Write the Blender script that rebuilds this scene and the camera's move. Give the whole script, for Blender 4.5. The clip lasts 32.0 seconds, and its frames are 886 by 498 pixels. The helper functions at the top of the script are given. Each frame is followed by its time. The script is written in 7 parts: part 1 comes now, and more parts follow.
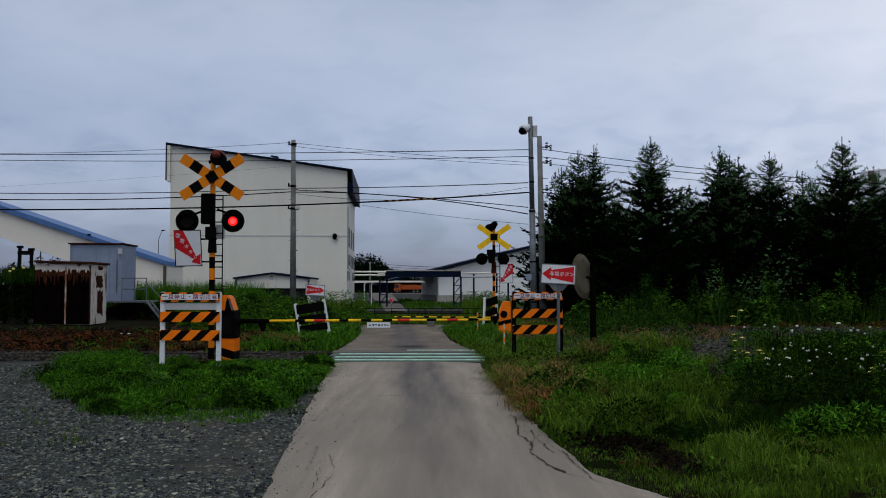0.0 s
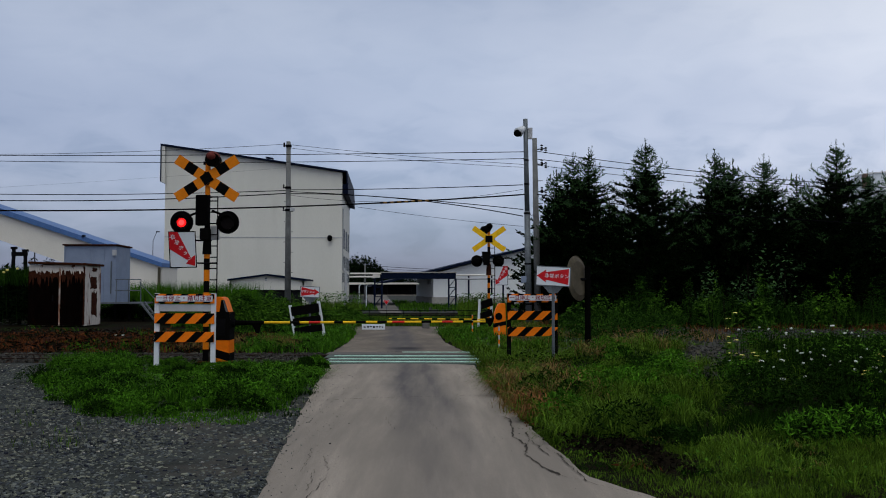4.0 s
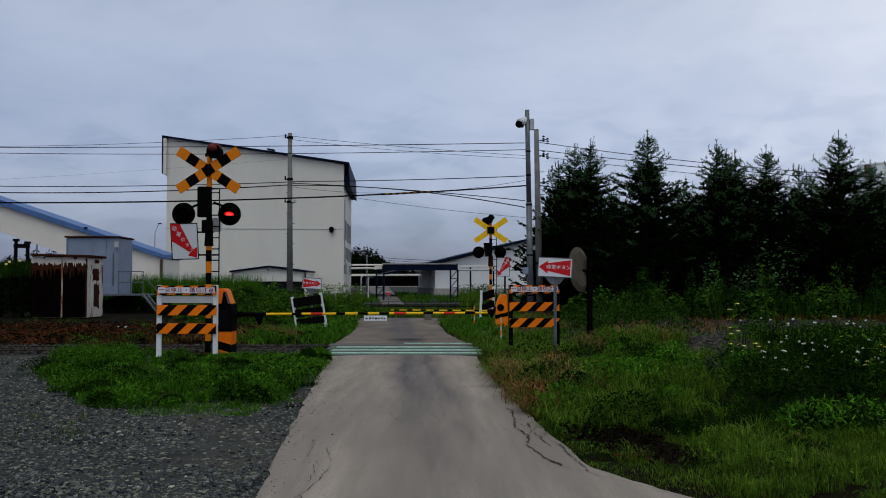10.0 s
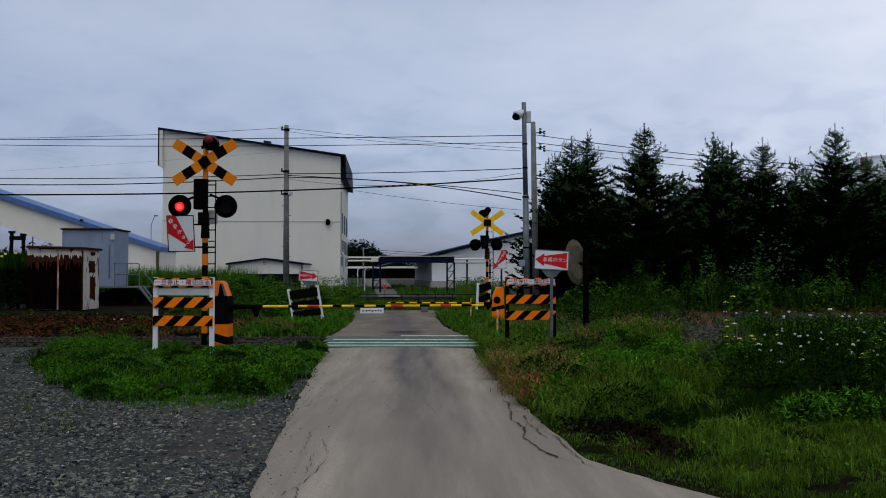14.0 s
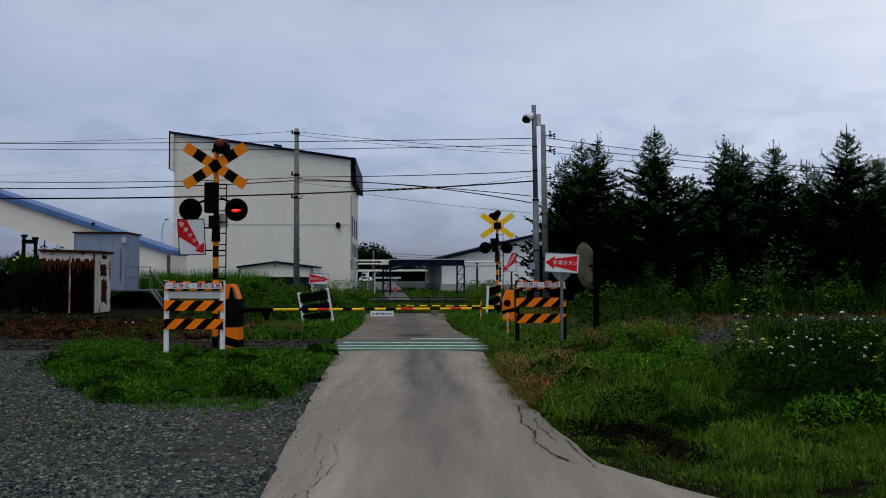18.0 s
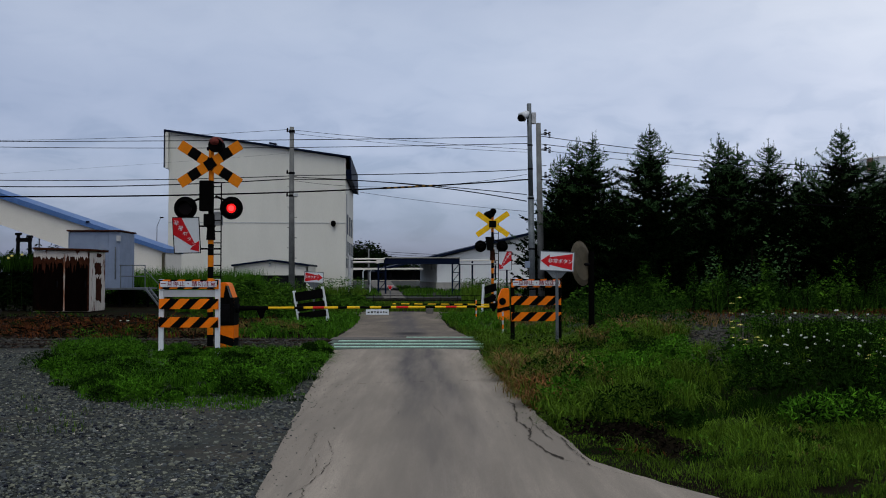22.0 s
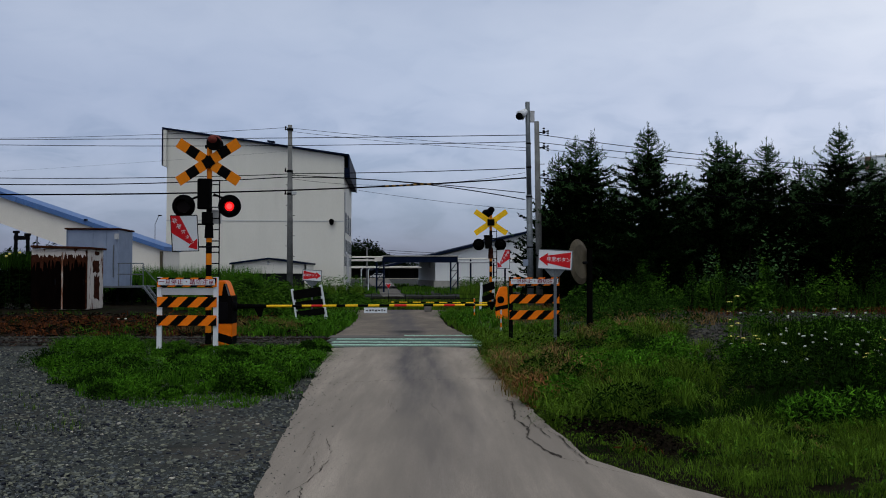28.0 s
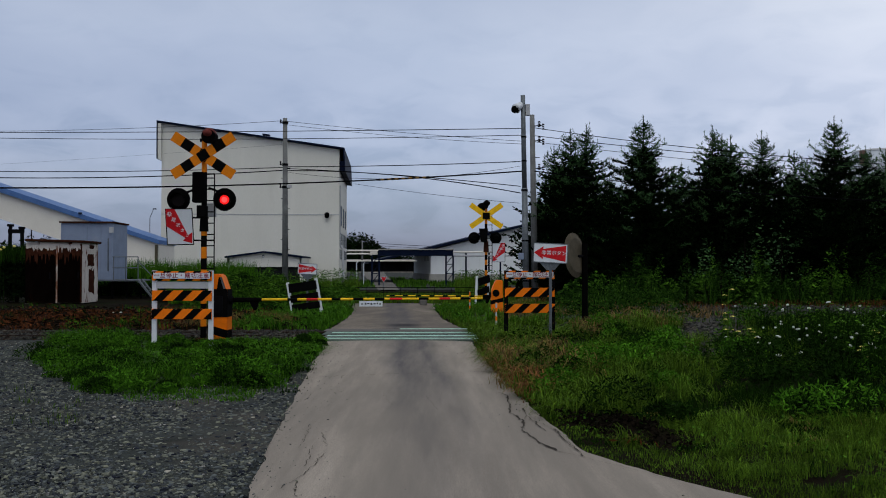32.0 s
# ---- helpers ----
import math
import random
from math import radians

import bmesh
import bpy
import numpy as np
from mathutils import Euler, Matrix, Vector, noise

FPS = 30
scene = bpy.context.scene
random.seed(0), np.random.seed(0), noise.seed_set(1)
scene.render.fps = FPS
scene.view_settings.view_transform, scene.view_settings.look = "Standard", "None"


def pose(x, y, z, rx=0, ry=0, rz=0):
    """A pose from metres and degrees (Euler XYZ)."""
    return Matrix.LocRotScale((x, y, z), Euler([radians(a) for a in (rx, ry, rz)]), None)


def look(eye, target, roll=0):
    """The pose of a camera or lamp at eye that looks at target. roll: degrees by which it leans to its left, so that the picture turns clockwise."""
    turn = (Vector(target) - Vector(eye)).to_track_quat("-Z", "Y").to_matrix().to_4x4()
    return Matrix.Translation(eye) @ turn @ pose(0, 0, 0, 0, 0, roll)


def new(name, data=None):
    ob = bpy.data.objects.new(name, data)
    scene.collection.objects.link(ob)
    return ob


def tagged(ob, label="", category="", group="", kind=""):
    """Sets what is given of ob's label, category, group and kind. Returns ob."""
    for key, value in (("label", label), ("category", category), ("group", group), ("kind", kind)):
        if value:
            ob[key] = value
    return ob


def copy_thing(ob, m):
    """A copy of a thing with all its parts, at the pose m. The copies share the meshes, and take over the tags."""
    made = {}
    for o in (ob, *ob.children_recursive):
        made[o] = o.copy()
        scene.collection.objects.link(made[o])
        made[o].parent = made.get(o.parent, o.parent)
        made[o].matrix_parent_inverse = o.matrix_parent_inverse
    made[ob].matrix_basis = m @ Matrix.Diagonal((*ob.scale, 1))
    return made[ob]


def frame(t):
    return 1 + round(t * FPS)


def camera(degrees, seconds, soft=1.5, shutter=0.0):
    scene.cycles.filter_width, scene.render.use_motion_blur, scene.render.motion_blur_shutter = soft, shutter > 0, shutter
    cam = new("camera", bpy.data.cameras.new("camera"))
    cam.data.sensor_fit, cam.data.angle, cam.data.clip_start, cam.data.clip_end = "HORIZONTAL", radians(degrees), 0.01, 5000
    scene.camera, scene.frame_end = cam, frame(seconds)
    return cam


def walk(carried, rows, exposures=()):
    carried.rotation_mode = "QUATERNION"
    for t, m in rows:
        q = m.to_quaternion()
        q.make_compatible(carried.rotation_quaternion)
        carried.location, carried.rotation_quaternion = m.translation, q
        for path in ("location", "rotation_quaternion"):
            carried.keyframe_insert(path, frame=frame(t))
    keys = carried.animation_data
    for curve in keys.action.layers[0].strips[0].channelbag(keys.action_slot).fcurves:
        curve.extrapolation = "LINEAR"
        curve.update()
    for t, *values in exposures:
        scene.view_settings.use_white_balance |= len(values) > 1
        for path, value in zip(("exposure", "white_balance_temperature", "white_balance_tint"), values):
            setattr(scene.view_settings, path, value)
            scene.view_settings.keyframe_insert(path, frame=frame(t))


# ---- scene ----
# ---- camera ----
EYE = 1.45
cam = camera(52.0, 32.0, soft=1.0)
ROWS = [
    (0, 92.460, -0.000, 0.000), (0.5, 92.458, -0.013, -0.003), (1, 92.409, 0.006, 0.007), (1.5, 92.410, -0.019, -0.010),
    (2, 92.423, -0.041, -0.105), (2.5, 92.462, -0.040, -0.127), (3, 92.513, -0.026, -0.233), (3.5, 92.606, -0.071, -0.285),
    (5.5, 92.339, -0.055, -0.418), (6, 92.249, -0.026, -0.454), (6.5, 92.142, -0.028, -0.431), (7, 92.017, -0.023, -0.439),
    (7.5, 91.885, 0.010, -0.507), (8, 91.778, -0.001, -0.526), (8.5, 91.833, -0.017, -0.606), (9, 92.091, -0.009, -0.435),
    (9.5, 92.273, -0.008, -0.309), (10, 92.035, -0.007, -0.202), (10.5, 91.876, 0.029, -0.396), (11, 91.611, 0.007, -0.381),
    (11.5, 91.818, -0.003, -0.473), (12, 91.334, 0.057, -0.070), (12.5, 90.921, 0.004, -0.018), (13, 90.776, -0.076, -0.083),
    (13.5, 91.293, -0.141, 0.042), (14, 91.563, -0.053, -0.421), (14.5, 91.710, -0.089, -0.421), (16.5, 91.813, -0.067, 0.084),
    (17, 91.785, 0.008, 0.221), (17.5, 91.798, 0.003, 0.190), (18, 91.754, -0.008, 0.212), (18.5, 91.568, -0.037, 0.145),
    (19, 91.494, 0.038, -0.115), (19.5, 91.564, 0.005, -0.240), (20, 91.826, -0.036, -0.179), (20.5, 91.815, -0.008, -0.158),
    (21, 92.020, -0.003, -0.112), (21.5, 91.869, -0.008, -0.122), (22, 91.651, -0.009, -0.085), (22.5, 91.391, 0.017, -0.093),
    (23, 90.730, -0.005, -0.085), (23.5, 90.527, -0.075, 0.527), (24, 90.850, -0.031, 0.259), (24.5, 91.023, -0.020, 0.106),
    (25, 91.114, 0.057, 0.001), (25.5, 91.228, 0.047, -0.170), (27.5, 91.438, -0.006, -0.148), (28, 91.542, -0.052, -0.196),
    (28.5, 91.563, -0.054, -0.293), (29, 91.371, -0.062, -0.268), (29.5, 91.277, -0.028, -0.304), (30, 91.131, -0.025, -0.352),
    (30.5, 90.909, -0.008, -0.418), (31, 90.955, -0.004, -0.492), (31.5, 90.856, -0.030, -0.523), (32, 91.128, -0.037, -0.488),
]
walk(cam, [(t, pose(0, 0, EYE, rx, ry, rz)) for t, rx, ry, rz in ROWS], exposures=[(0.0, -0.06), (9.0, -0.07), (12.5, 0.0), (19.0, 0.0), (25.0, -0.03), (32.0, -0.02)])

# ---- world and light: a dull evening under cloud ----
world = bpy.data.worlds.new("world")
scene.world = world
world.use_nodes = True


def link(nt, a, b):
    nt.links.new(a, b)


def node(nt, kind, **props):
    n = nt.nodes.new(kind)
    for k, v in props.items():
        n.inputs[k].default_value = v
    return n


def ramp(nt, fac, stops):
    n = nt.nodes.new("ShaderNodeValToRGB")
    while len(n.color_ramp.elements) < len(stops):
        n.color_ramp.elements.new(0.5)
    for e, (p, c) in zip(n.color_ramp.elements, stops):
        e.position, e.color = p, (*c, 1) if len(c) == 3 else c
    link(nt, fac, n.inputs[0])
    return n.outputs[0]


def mix(nt, kind, fac, a, b):
    n = nt.nodes.new("ShaderNodeMix")
    n.data_type, n.blend_type = "RGBA", kind
    for i, v in ((0, fac), (6, a), (7, b)):
        if isinstance(v, (int, float)):
            n.inputs[i].default_value = v
        elif isinstance(v, tuple):
            n.inputs[i].default_value = (*v, 1)
        else:
            link(nt, v, n.inputs[i])
    return n.outputs[2]


def build_sky():
    nt = world.node_tree
    bg = nt.nodes["Background"]
    co = nt.nodes.new("ShaderNodeTexCoord").outputs["Generated"]
    sep = nt.nodes.new("ShaderNodeSeparateXYZ")
    link(nt, co, sep.inputs[0])
    height = ramp(nt, sep.outputs[2], SKY_STOPS)
    stretch = nt.nodes.new("ShaderNodeMapping")
    stretch.inputs["Scale"].default_value = (2.2, 2.2, 4.6)
    link(nt, co, stretch.inputs[0])
    big = node(nt, "ShaderNodeTexNoise", Scale=1.6, Detail=2.5, Roughness=0.45, Distortion=0.3)
    link(nt, stretch.outputs[0], big.inputs["Vector"])
    patch = ramp(nt, big.outputs[0], [(0.32, (0.84, 0.86, 0.90)), (0.52, (1.0, 1.0, 1.0)), (0.72, (1.10, 1.09, 1.06))])
    clouds = mix(nt, "MULTIPLY", 1.0, height, patch)
    small_map = nt.nodes.new("ShaderNodeMapping")
    small_map.inputs["Scale"].default_value = (4.4, 4.4, 11.0)
    small_map.inputs["Location"].default_value = (0.3, 1.7, 0.4)
    link(nt, co, small_map.inputs[0])
    small = node(nt, "ShaderNodeTexNoise", Scale=3.3, Detail=4.0, Roughness=0.5, Distortion=0.5)
    link(nt, small_map.outputs[0], small.inputs["Vector"])
    wisp = ramp(nt, small.outputs[0], [(0.36, (0.74, 0.78, 0.84)), (0.48, (0.96, 0.97, 0.98)), (0.66, (1.14, 1.12, 1.09))])
    low = ramp(nt, sep.outputs[2], [(0.0, (1, 1, 1)), (0.12, (0.9, 0.9, 0.9)), (0.2, (0.2, 0.2, 0.2))])
    clouds = mix(nt, "MULTIPLY", low, clouds, wisp)
    side = ramp(nt, sep.outputs[0], [(0.0, (0.72, 0.75, 0.81)), (0.5, (1.2, 1.16, 1.1))])
    clouds = mix(nt, "MULTIPLY", 1.0, clouds, side)
    sky = nt.nodes.new("ShaderNodeTexSky")
    sky.sky_type, sky.sun_disc, sky.sun_elevation, sky.sun_rotation = "NISHITA", False, radians(38), radians(200)
    thin = mix(nt, "MULTIPLY", 1.0, sky.outputs[0], (0.03, 0.03, 0.03))
    total = mix(nt, "ADD", 1.0, clouds, thin)
    link(nt, total, bg.inputs[0])
    bg.inputs[1].default_value = 1.0


SKY_STOPS = [(0.0, (0.104, 0.134, 0.285)), (0.022, (0.107, 0.137, 0.287)), (0.05, (0.190, 0.224, 0.385)), (0.09, (0.352, 0.372, 0.50)), (0.14, (0.424, 0.45, 0.58)),
             (0.24, (0.515, 0.548, 0.65)), (0.45, (0.47, 0.51, 0.575)), (1.0, (0.45, 0.47, 0.50))]
build_sky()
sun = new("sun", bpy.data.lights.new("sun", "SUN"))
sun.data.energy, sun.data.angle, sun.data.color = 1.15, radians(40), (0.98, 0.97, 0.87)
sun.matrix_world = look((0, 0, 30), (3, 13, 0))

# ---- materials ----
MATS = {}


def material(name, color, rough=0.7, metal=0.0, vary=0.15, scale=4.0, fine=60.0, bump=0.15, second=None, amount=(0.55, 0.7), island=0.0,
             objects=0.0, emit=0.0, coords="Object", stretch=(1, 1, 1), spec=0.07):
    """A surface: colour with two scales of variation, an optional second colour in patches, and fine relief."""
    m = bpy.data.materials.new(name)
    m.use_nodes = True
    nt = m.node_tree
    p = nt.nodes["Principled BSDF"]
    tc = nt.nodes.new("ShaderNodeTexCoord")
    mp = nt.nodes.new("ShaderNodeMapping")
    mp.inputs["Scale"].default_value = stretch
    link(nt, tc.outputs[coords], mp.inputs[0])
    n1 = node(nt, "ShaderNodeTexNoise", Scale=scale, Detail=6.0, Roughness=0.6)
    n2 = node(nt, "ShaderNodeTexNoise", Scale=fine, Detail=3.0, Roughness=0.6)
    for n in (n1, n2):
        link(nt, mp.outputs[0], n.inputs["Vector"])
    lo, hi = 1 - vary, 1 + vary
    col = mix(nt, "MULTIPLY", 1.0, color, ramp(nt, n1.outputs[0], [(0.3, (lo, lo, lo)), (0.7, (hi, hi, hi))]))
    col = mix(nt, "MULTIPLY", 0.8, col, ramp(nt, n2.outputs[0], [(0.3, (lo, lo, lo)), (0.7, (hi, hi, hi))]))
    if second:
        n3 = node(nt, "ShaderNodeTexNoise", Scale=scale * 0.6, Detail=8.0, Roughness=0.68)
        off = nt.nodes.new("ShaderNodeMapping")
        off.inputs["Location"].default_value = (7.3, 2.1, 5.5)
        link(nt, mp.outputs[0], off.inputs[0])
        link(nt, off.outputs[0], n3.inputs["Vector"])
        col = mix(nt, "MIX", ramp(nt, n3.outputs[0], [(amount[0], (0, 0, 0)), (amount[1], (1, 1, 1))]), col, second)
    if island or objects:
        src = nt.nodes.new("ShaderNodeNewGeometry").outputs["Random Per Island"] if island else nt.nodes.new("ShaderNodeObjectInfo").outputs["Random"]
        a = island or objects
        col = mix(nt, "MULTIPLY", 1.0, col, ramp(nt, src, [(0.0, (1 - a, 1 - a, 1 - a * 0.9)), (0.5, (1, 1, 1)), (1.0, (1 + a, 1 + a * 0.8, 1 + a * 0.3))]))
    link(nt, col, p.inputs["Base Color"])
    p.inputs["Roughness"].default_value, p.inputs["Metallic"].default_value = rough, metal
    p.inputs["Specular IOR Level"].default_value = spec
    if bump:
        b = node(nt, "ShaderNodeBump", Strength=bump, Distance=0.01)
        link(nt, n2.outputs[0], b.inputs["Height"])
        link(nt, b.outputs[0], p.inputs["Normal"])
    if emit:
        p.inputs["Emission Color"].default_value = (*color, 1)
        p.inputs["Emission Strength"].default_value = emit
    MATS[name] = m
    return m


M = material
orange = M("orange_board", (0.80, 0.175, 0.006), 0.5, vary=0.1, scale=5, bump=0.05, second=(0.30, 0.11, 0.03), amount=(0.66, 0.8))
yellow_far = M("bright_yellow_paint", (0.80, 0.47, 0.015), 0.5, vary=0.18, scale=6, bump=0.05, second=(0.4, 0.25, 0.05), amount=(0.68, 0.85))
yellow = M("yellow_paint", (0.63, 0.178, 0.006), 0.5, vary=0.1, scale=6, bump=0.05, second=(0.35, 0.2, 0.05), amount=(0.68, 0.85))
black = M("black_paint", (0.003, 0.003, 0.003), 0.8, vary=0.3, scale=6, bump=0.05, spec=0.02)
matt_black = M("matt_black", (0.002, 0.002, 0.002), 0.9, vary=0.3, bump=0.0, spec=0.015)
white = M("white_paint", (0.60, 0.63, 0.67), 0.5, vary=0.06, scale=5, bump=0.05, second=(0.42, 0.40, 0.36), amount=(0.66, 0.85))
sign_white = M("sign_white", (0.60, 0.64, 0.68), 0.35, vary=0.05, bump=0.0, second=(0.45, 0.45, 0.45), amount=(0.68, 0.9))
sign_red = M("sign_red", (0.50, 0.014, 0.02), 0.4, vary=0.12, bump=0.0)
boom_red = M("boom_red", (0.55, 0.02, 0.015), 0.4, vary=0.12, bump=0.0)
blue_ink = M("blue_ink", (0.05, 0.09, 0.22), 0.5, vary=0.1, bump=0.0)
ink_red = M("ink_red", (0.20, 0.010, 0.028), 0.5, vary=0.1, bump=0.0)
steel = M("galvanised_steel", (0.115, 0.13, 0.145), 0.55, 0.3, vary=0.3, scale=5, bump=0.05)
grey_paint = M("grey_paint", (0.40, 0.41, 0.43), 0.55, vary=0.12, scale=5, bump=0.05)
dark_steel = M("dark_steel", (0.005, 0.005, 0.006), 0.8, 0.0, vary=0.3, bump=0.1, spec=0.02)
navy = M("navy_paint", (0.005, 0.009, 0.024), 0.5, vary=0.2, scale=3, bump=0.05, spec=0.015)
rust = M("rust", (0.035, 0.012, 0.007), 0.9, vary=0.45, scale=6, bump=0.5, second=(0.10, 0.032, 0.012), amount=(0.56, 0.72), spec=0.015)
rust_dark = M("dark_rust", (0.0035, 0.0018, 0.0015), 0.95, vary=0.5, scale=5, bump=0.5, second=(0.05, 0.013, 0.006), amount=(0.6, 0.8), spec=0.01)
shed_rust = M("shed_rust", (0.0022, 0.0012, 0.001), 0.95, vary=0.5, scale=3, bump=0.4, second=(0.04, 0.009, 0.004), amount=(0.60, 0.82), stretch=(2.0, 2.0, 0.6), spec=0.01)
seam_rust = M("orange_rust_over_white", (0.19, 0.075, 0.04), 0.9, vary=0.4, scale=4, bump=0.3, second=(0.42, 0.38, 0.34), amount=(0.46, 0.56), stretch=(2, 2, 0.5), spec=0.01)
dome_red = M("rusty_red_dome", (0.12, 0.025, 0.02), 0.6, vary=0.3, scale=9, bump=0.1)
concrete_pole = M("concrete_pole", (0.135, 0.138, 0.138), 0.85, vary=0.3, scale=3, bump=0.2)
wire_mat = M("wire_rubber", (0.004, 0.004, 0.005), 0.9, vary=0.2, bump=0.0, spec=0.015)
cream_wall = M("cream_panel_wall", (0.63, 0.62, 0.565), 0.65, vary=0.035, scale=0.7, fine=14, bump=0.05, stretch=(1, 1, 0.25), second=(0.54, 0.52, 0.465), amount=(0.6, 0.9))
gallery_wall = M("gallery_wall", (0.68, 0.65, 0.59), 0.65, vary=0.05, scale=0.6, fine=12, bump=0.05)
barn_wall = M("barn_wall", (0.66, 0.68, 0.69), 0.6, vary=0.05, scale=0.8, fine=10, bump=0.05)
plinth = M("concrete_plinth", (0.30, 0.29, 0.27), 0.9, vary=0.15, scale=2, bump=0.2)
blue_roof = M("blue_roof", (0.075, 0.15, 0.34), 0.45, vary=0.12, scale=2, bump=0.05)
glass_dark = M("dark_window_glass", (0.02, 0.025, 0.03), 0.1, vary=0.1, bump=0.0)
# near-black: the shade inside open buildings is put into this colour
interior = M("dark_interior", (0.012, 0.013, 0.014), 0.9, vary=0.3, bump=0.0, spec=0.015)
hut_paint = M("blue_grey_hut_paint", (0.20, 0.245, 0.34), 0.55, vary=0.12, scale=2, bump=0.05, second=(0.25, 0.29, 0.37), amount=(0.55, 0.8))
peeling = M("peeling_white_over_rust", (0.52, 0.48, 0.44), 0.75, vary=0.15, scale=3, bump=0.3, second=(0.10, 0.03, 0.017), amount=(0.57, 0.61), stretch=(2.2, 2.2, 0.55))
asphalt = M("worn_pale_asphalt", (0.262, 0.228, 0.196), 0.9, vary=0.22, scale=0.9, fine=80, bump=0.4, second=(0.195, 0.172, 0.150), amount=(0.40, 0.62), stretch=(3.2, 0.3, 1), spec=0.015)


def wheel_wear(m):
    """Darkens the asphalt along the wheel line of the lane, broken up by stains."""
    nt = m.node_tree
    p = nt.nodes["Principled BSDF"]
    before = p.inputs["Base Color"].links[0].from_socket
    tc = nt.nodes.new("ShaderNodeTexCoord")
    dot = nt.nodes.new("ShaderNodeVectorMath")
    dot.operation = "DOT_PRODUCT"
    dot.inputs[1].default_value = (0.2, 0.0124, 0)
    link(nt, tc.outputs["Object"], dot.inputs[0])
    wob = node(nt, "ShaderNodeTexNoise", Scale=0.5, Detail=4.0)
    link(nt, tc.outputs["Object"], wob.inputs["Vector"])
    add = nt.nodes.new("ShaderNodeMath")
    add.operation = "MULTIPLY_ADD"
    add.inputs[1].default_value = 0.09
    link(nt, wob.outputs[0], add.inputs[0])
    link(nt, dot.outputs["Value"], add.inputs[2])
    band = ramp(nt, add.outputs[0], [(0.0, (0, 0, 0)), (0.05, (0.08, 0.08, 0.08)), (0.115, (0.95, 0.95, 0.95)), (0.16, (0.7, 0.7, 0.7)), (0.20, (0.9, 0.9, 0.9)), (0.26, (0.0, 0.0, 0.0))])
    sep = nt.nodes.new("ShaderNodeSeparateXYZ")
    link(nt, tc.outputs["Object"], sep.inputs[0])
    along = nt.nodes.new("ShaderNodeMapRange")
    for k, v in zip((1, 2, 3, 4), (6.0, 13.0, 0.28, 1.0)):
        along.inputs[k].default_value = v
    link(nt, sep.outputs[1], along.inputs[0])
    patch = node(nt, "ShaderNodeTexNoise", Scale=1.1, Detail=6.0, Roughness=0.65)
    drawn = nt.nodes.new("ShaderNodeMapping")
    drawn.inputs["Scale"].default_value = (2.6, 0.22, 1)
    link(nt, tc.outputs["Object"], drawn.inputs[0])
    link(nt, drawn.outputs[0], patch.inputs["Vector"])
    broken = ramp(nt, patch.outputs[0], [(0.35, (0.45, 0.45, 0.45)), (0.6, (1, 1, 1))])
    fac = mix(nt, "MULTIPLY", 1.0, mix(nt, "MULTIPLY", 1.0, band, along.outputs[0]), broken)
    after = mix(nt, "MIX", fac, before, (0.085, 0.080, 0.084))
    off = nt.nodes.new("ShaderNodeMapping")
    off.inputs["Location"].default_value = (1.3, -26.4, 0)
    off.inputs["Scale"].default_value = (1.7, 1.2, 0)
    link(nt, tc.outputs["Object"], off.inputs[0])
    far_off = nt.nodes.new("ShaderNodeVectorMath")
    far_off.operation = "LENGTH"
    link(nt, off.outputs[0], far_off.inputs[0])
    oil = ramp(nt, far_off.outputs["Value"], [(0.25, (0.95, 0.95, 0.95)), (1.0, (0, 0, 0))])
    after = mix(nt, "MIX", oil, after, (0.035, 0.034, 0.038))
    link(nt, after, p.inputs["Base Color"])


wheel_wear(asphalt)
brown_asphalt = M("damp_brown_asphalt", (0.165, 0.140, 0.118), 0.9, vary=0.25, scale=0.9, fine=60, bump=0.4, second=(0.115, 0.100, 0.088), amount=(0.42, 0.64), stretch=(1.6, 0.6, 1), spec=0.015)
wheel_wear(brown_asphalt)
tar = M("crack_tar", (0.045, 0.039, 0.034), 0.9, vary=0.25, bump=0.0, spec=0.015)
gravel_bed = M("gravel_bed", (0.036, 0.040, 0.038), 0.9, vary=0.4, scale=1.1, fine=45, bump=0.9, second=(0.058, 0.053, 0.047), amount=(0.5, 0.7), spec=0.015)
stone = M("gravel_stone", (0.090, 0.101, 0.103), 0.85, vary=0.2, scale=9, bump=0.2, island=0.85, spec=0.015)
pale_stone = M("pale_stone", (0.30, 0.29, 0.27), 0.85, vary=0.2, scale=9, bump=0.2, island=0.3, spec=0.015)
ballast = M("ballast_stone", (0.050, 0.049, 0.046), 0.9, vary=0.2, scale=9, bump=0.2, island=0.5, spec=0.015)
# kept near-black, so bare gaps between plants come out dark
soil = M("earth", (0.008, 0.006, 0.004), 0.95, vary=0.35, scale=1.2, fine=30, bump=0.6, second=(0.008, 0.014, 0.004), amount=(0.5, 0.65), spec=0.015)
red_soil = M("red_brown_earth", (0.020, 0.0095, 0.006), 0.95, vary=0.4, scale=1.6, fine=24, bump=0.6, spec=0.015)
crossing_deck = M("crossing_deck", (0.12, 0.112, 0.105), 0.85, vary=0.15, scale=2, bump=0.3, spec=0.015)
edge_green = M("worn_green_edge_strip", (0.36, 0.55, 0.46), 0.6, vary=0.25, scale=5, bump=0.1, second=(0.30, 0.34, 0.30), amount=(0.55, 0.75))
worn_green = M("worn_green_deck", (0.062, 0.085, 0.072), 0.7, vary=0.25, scale=4, bump=0.2, second=(0.11, 0.11, 0.10), amount=(0.5, 0.75))
rail_steel = M("rusty_rail", (0.03, 0.02, 0.016), 0.6, 0.2, vary=0.3, scale=6, bump=0.2, spec=0.015)
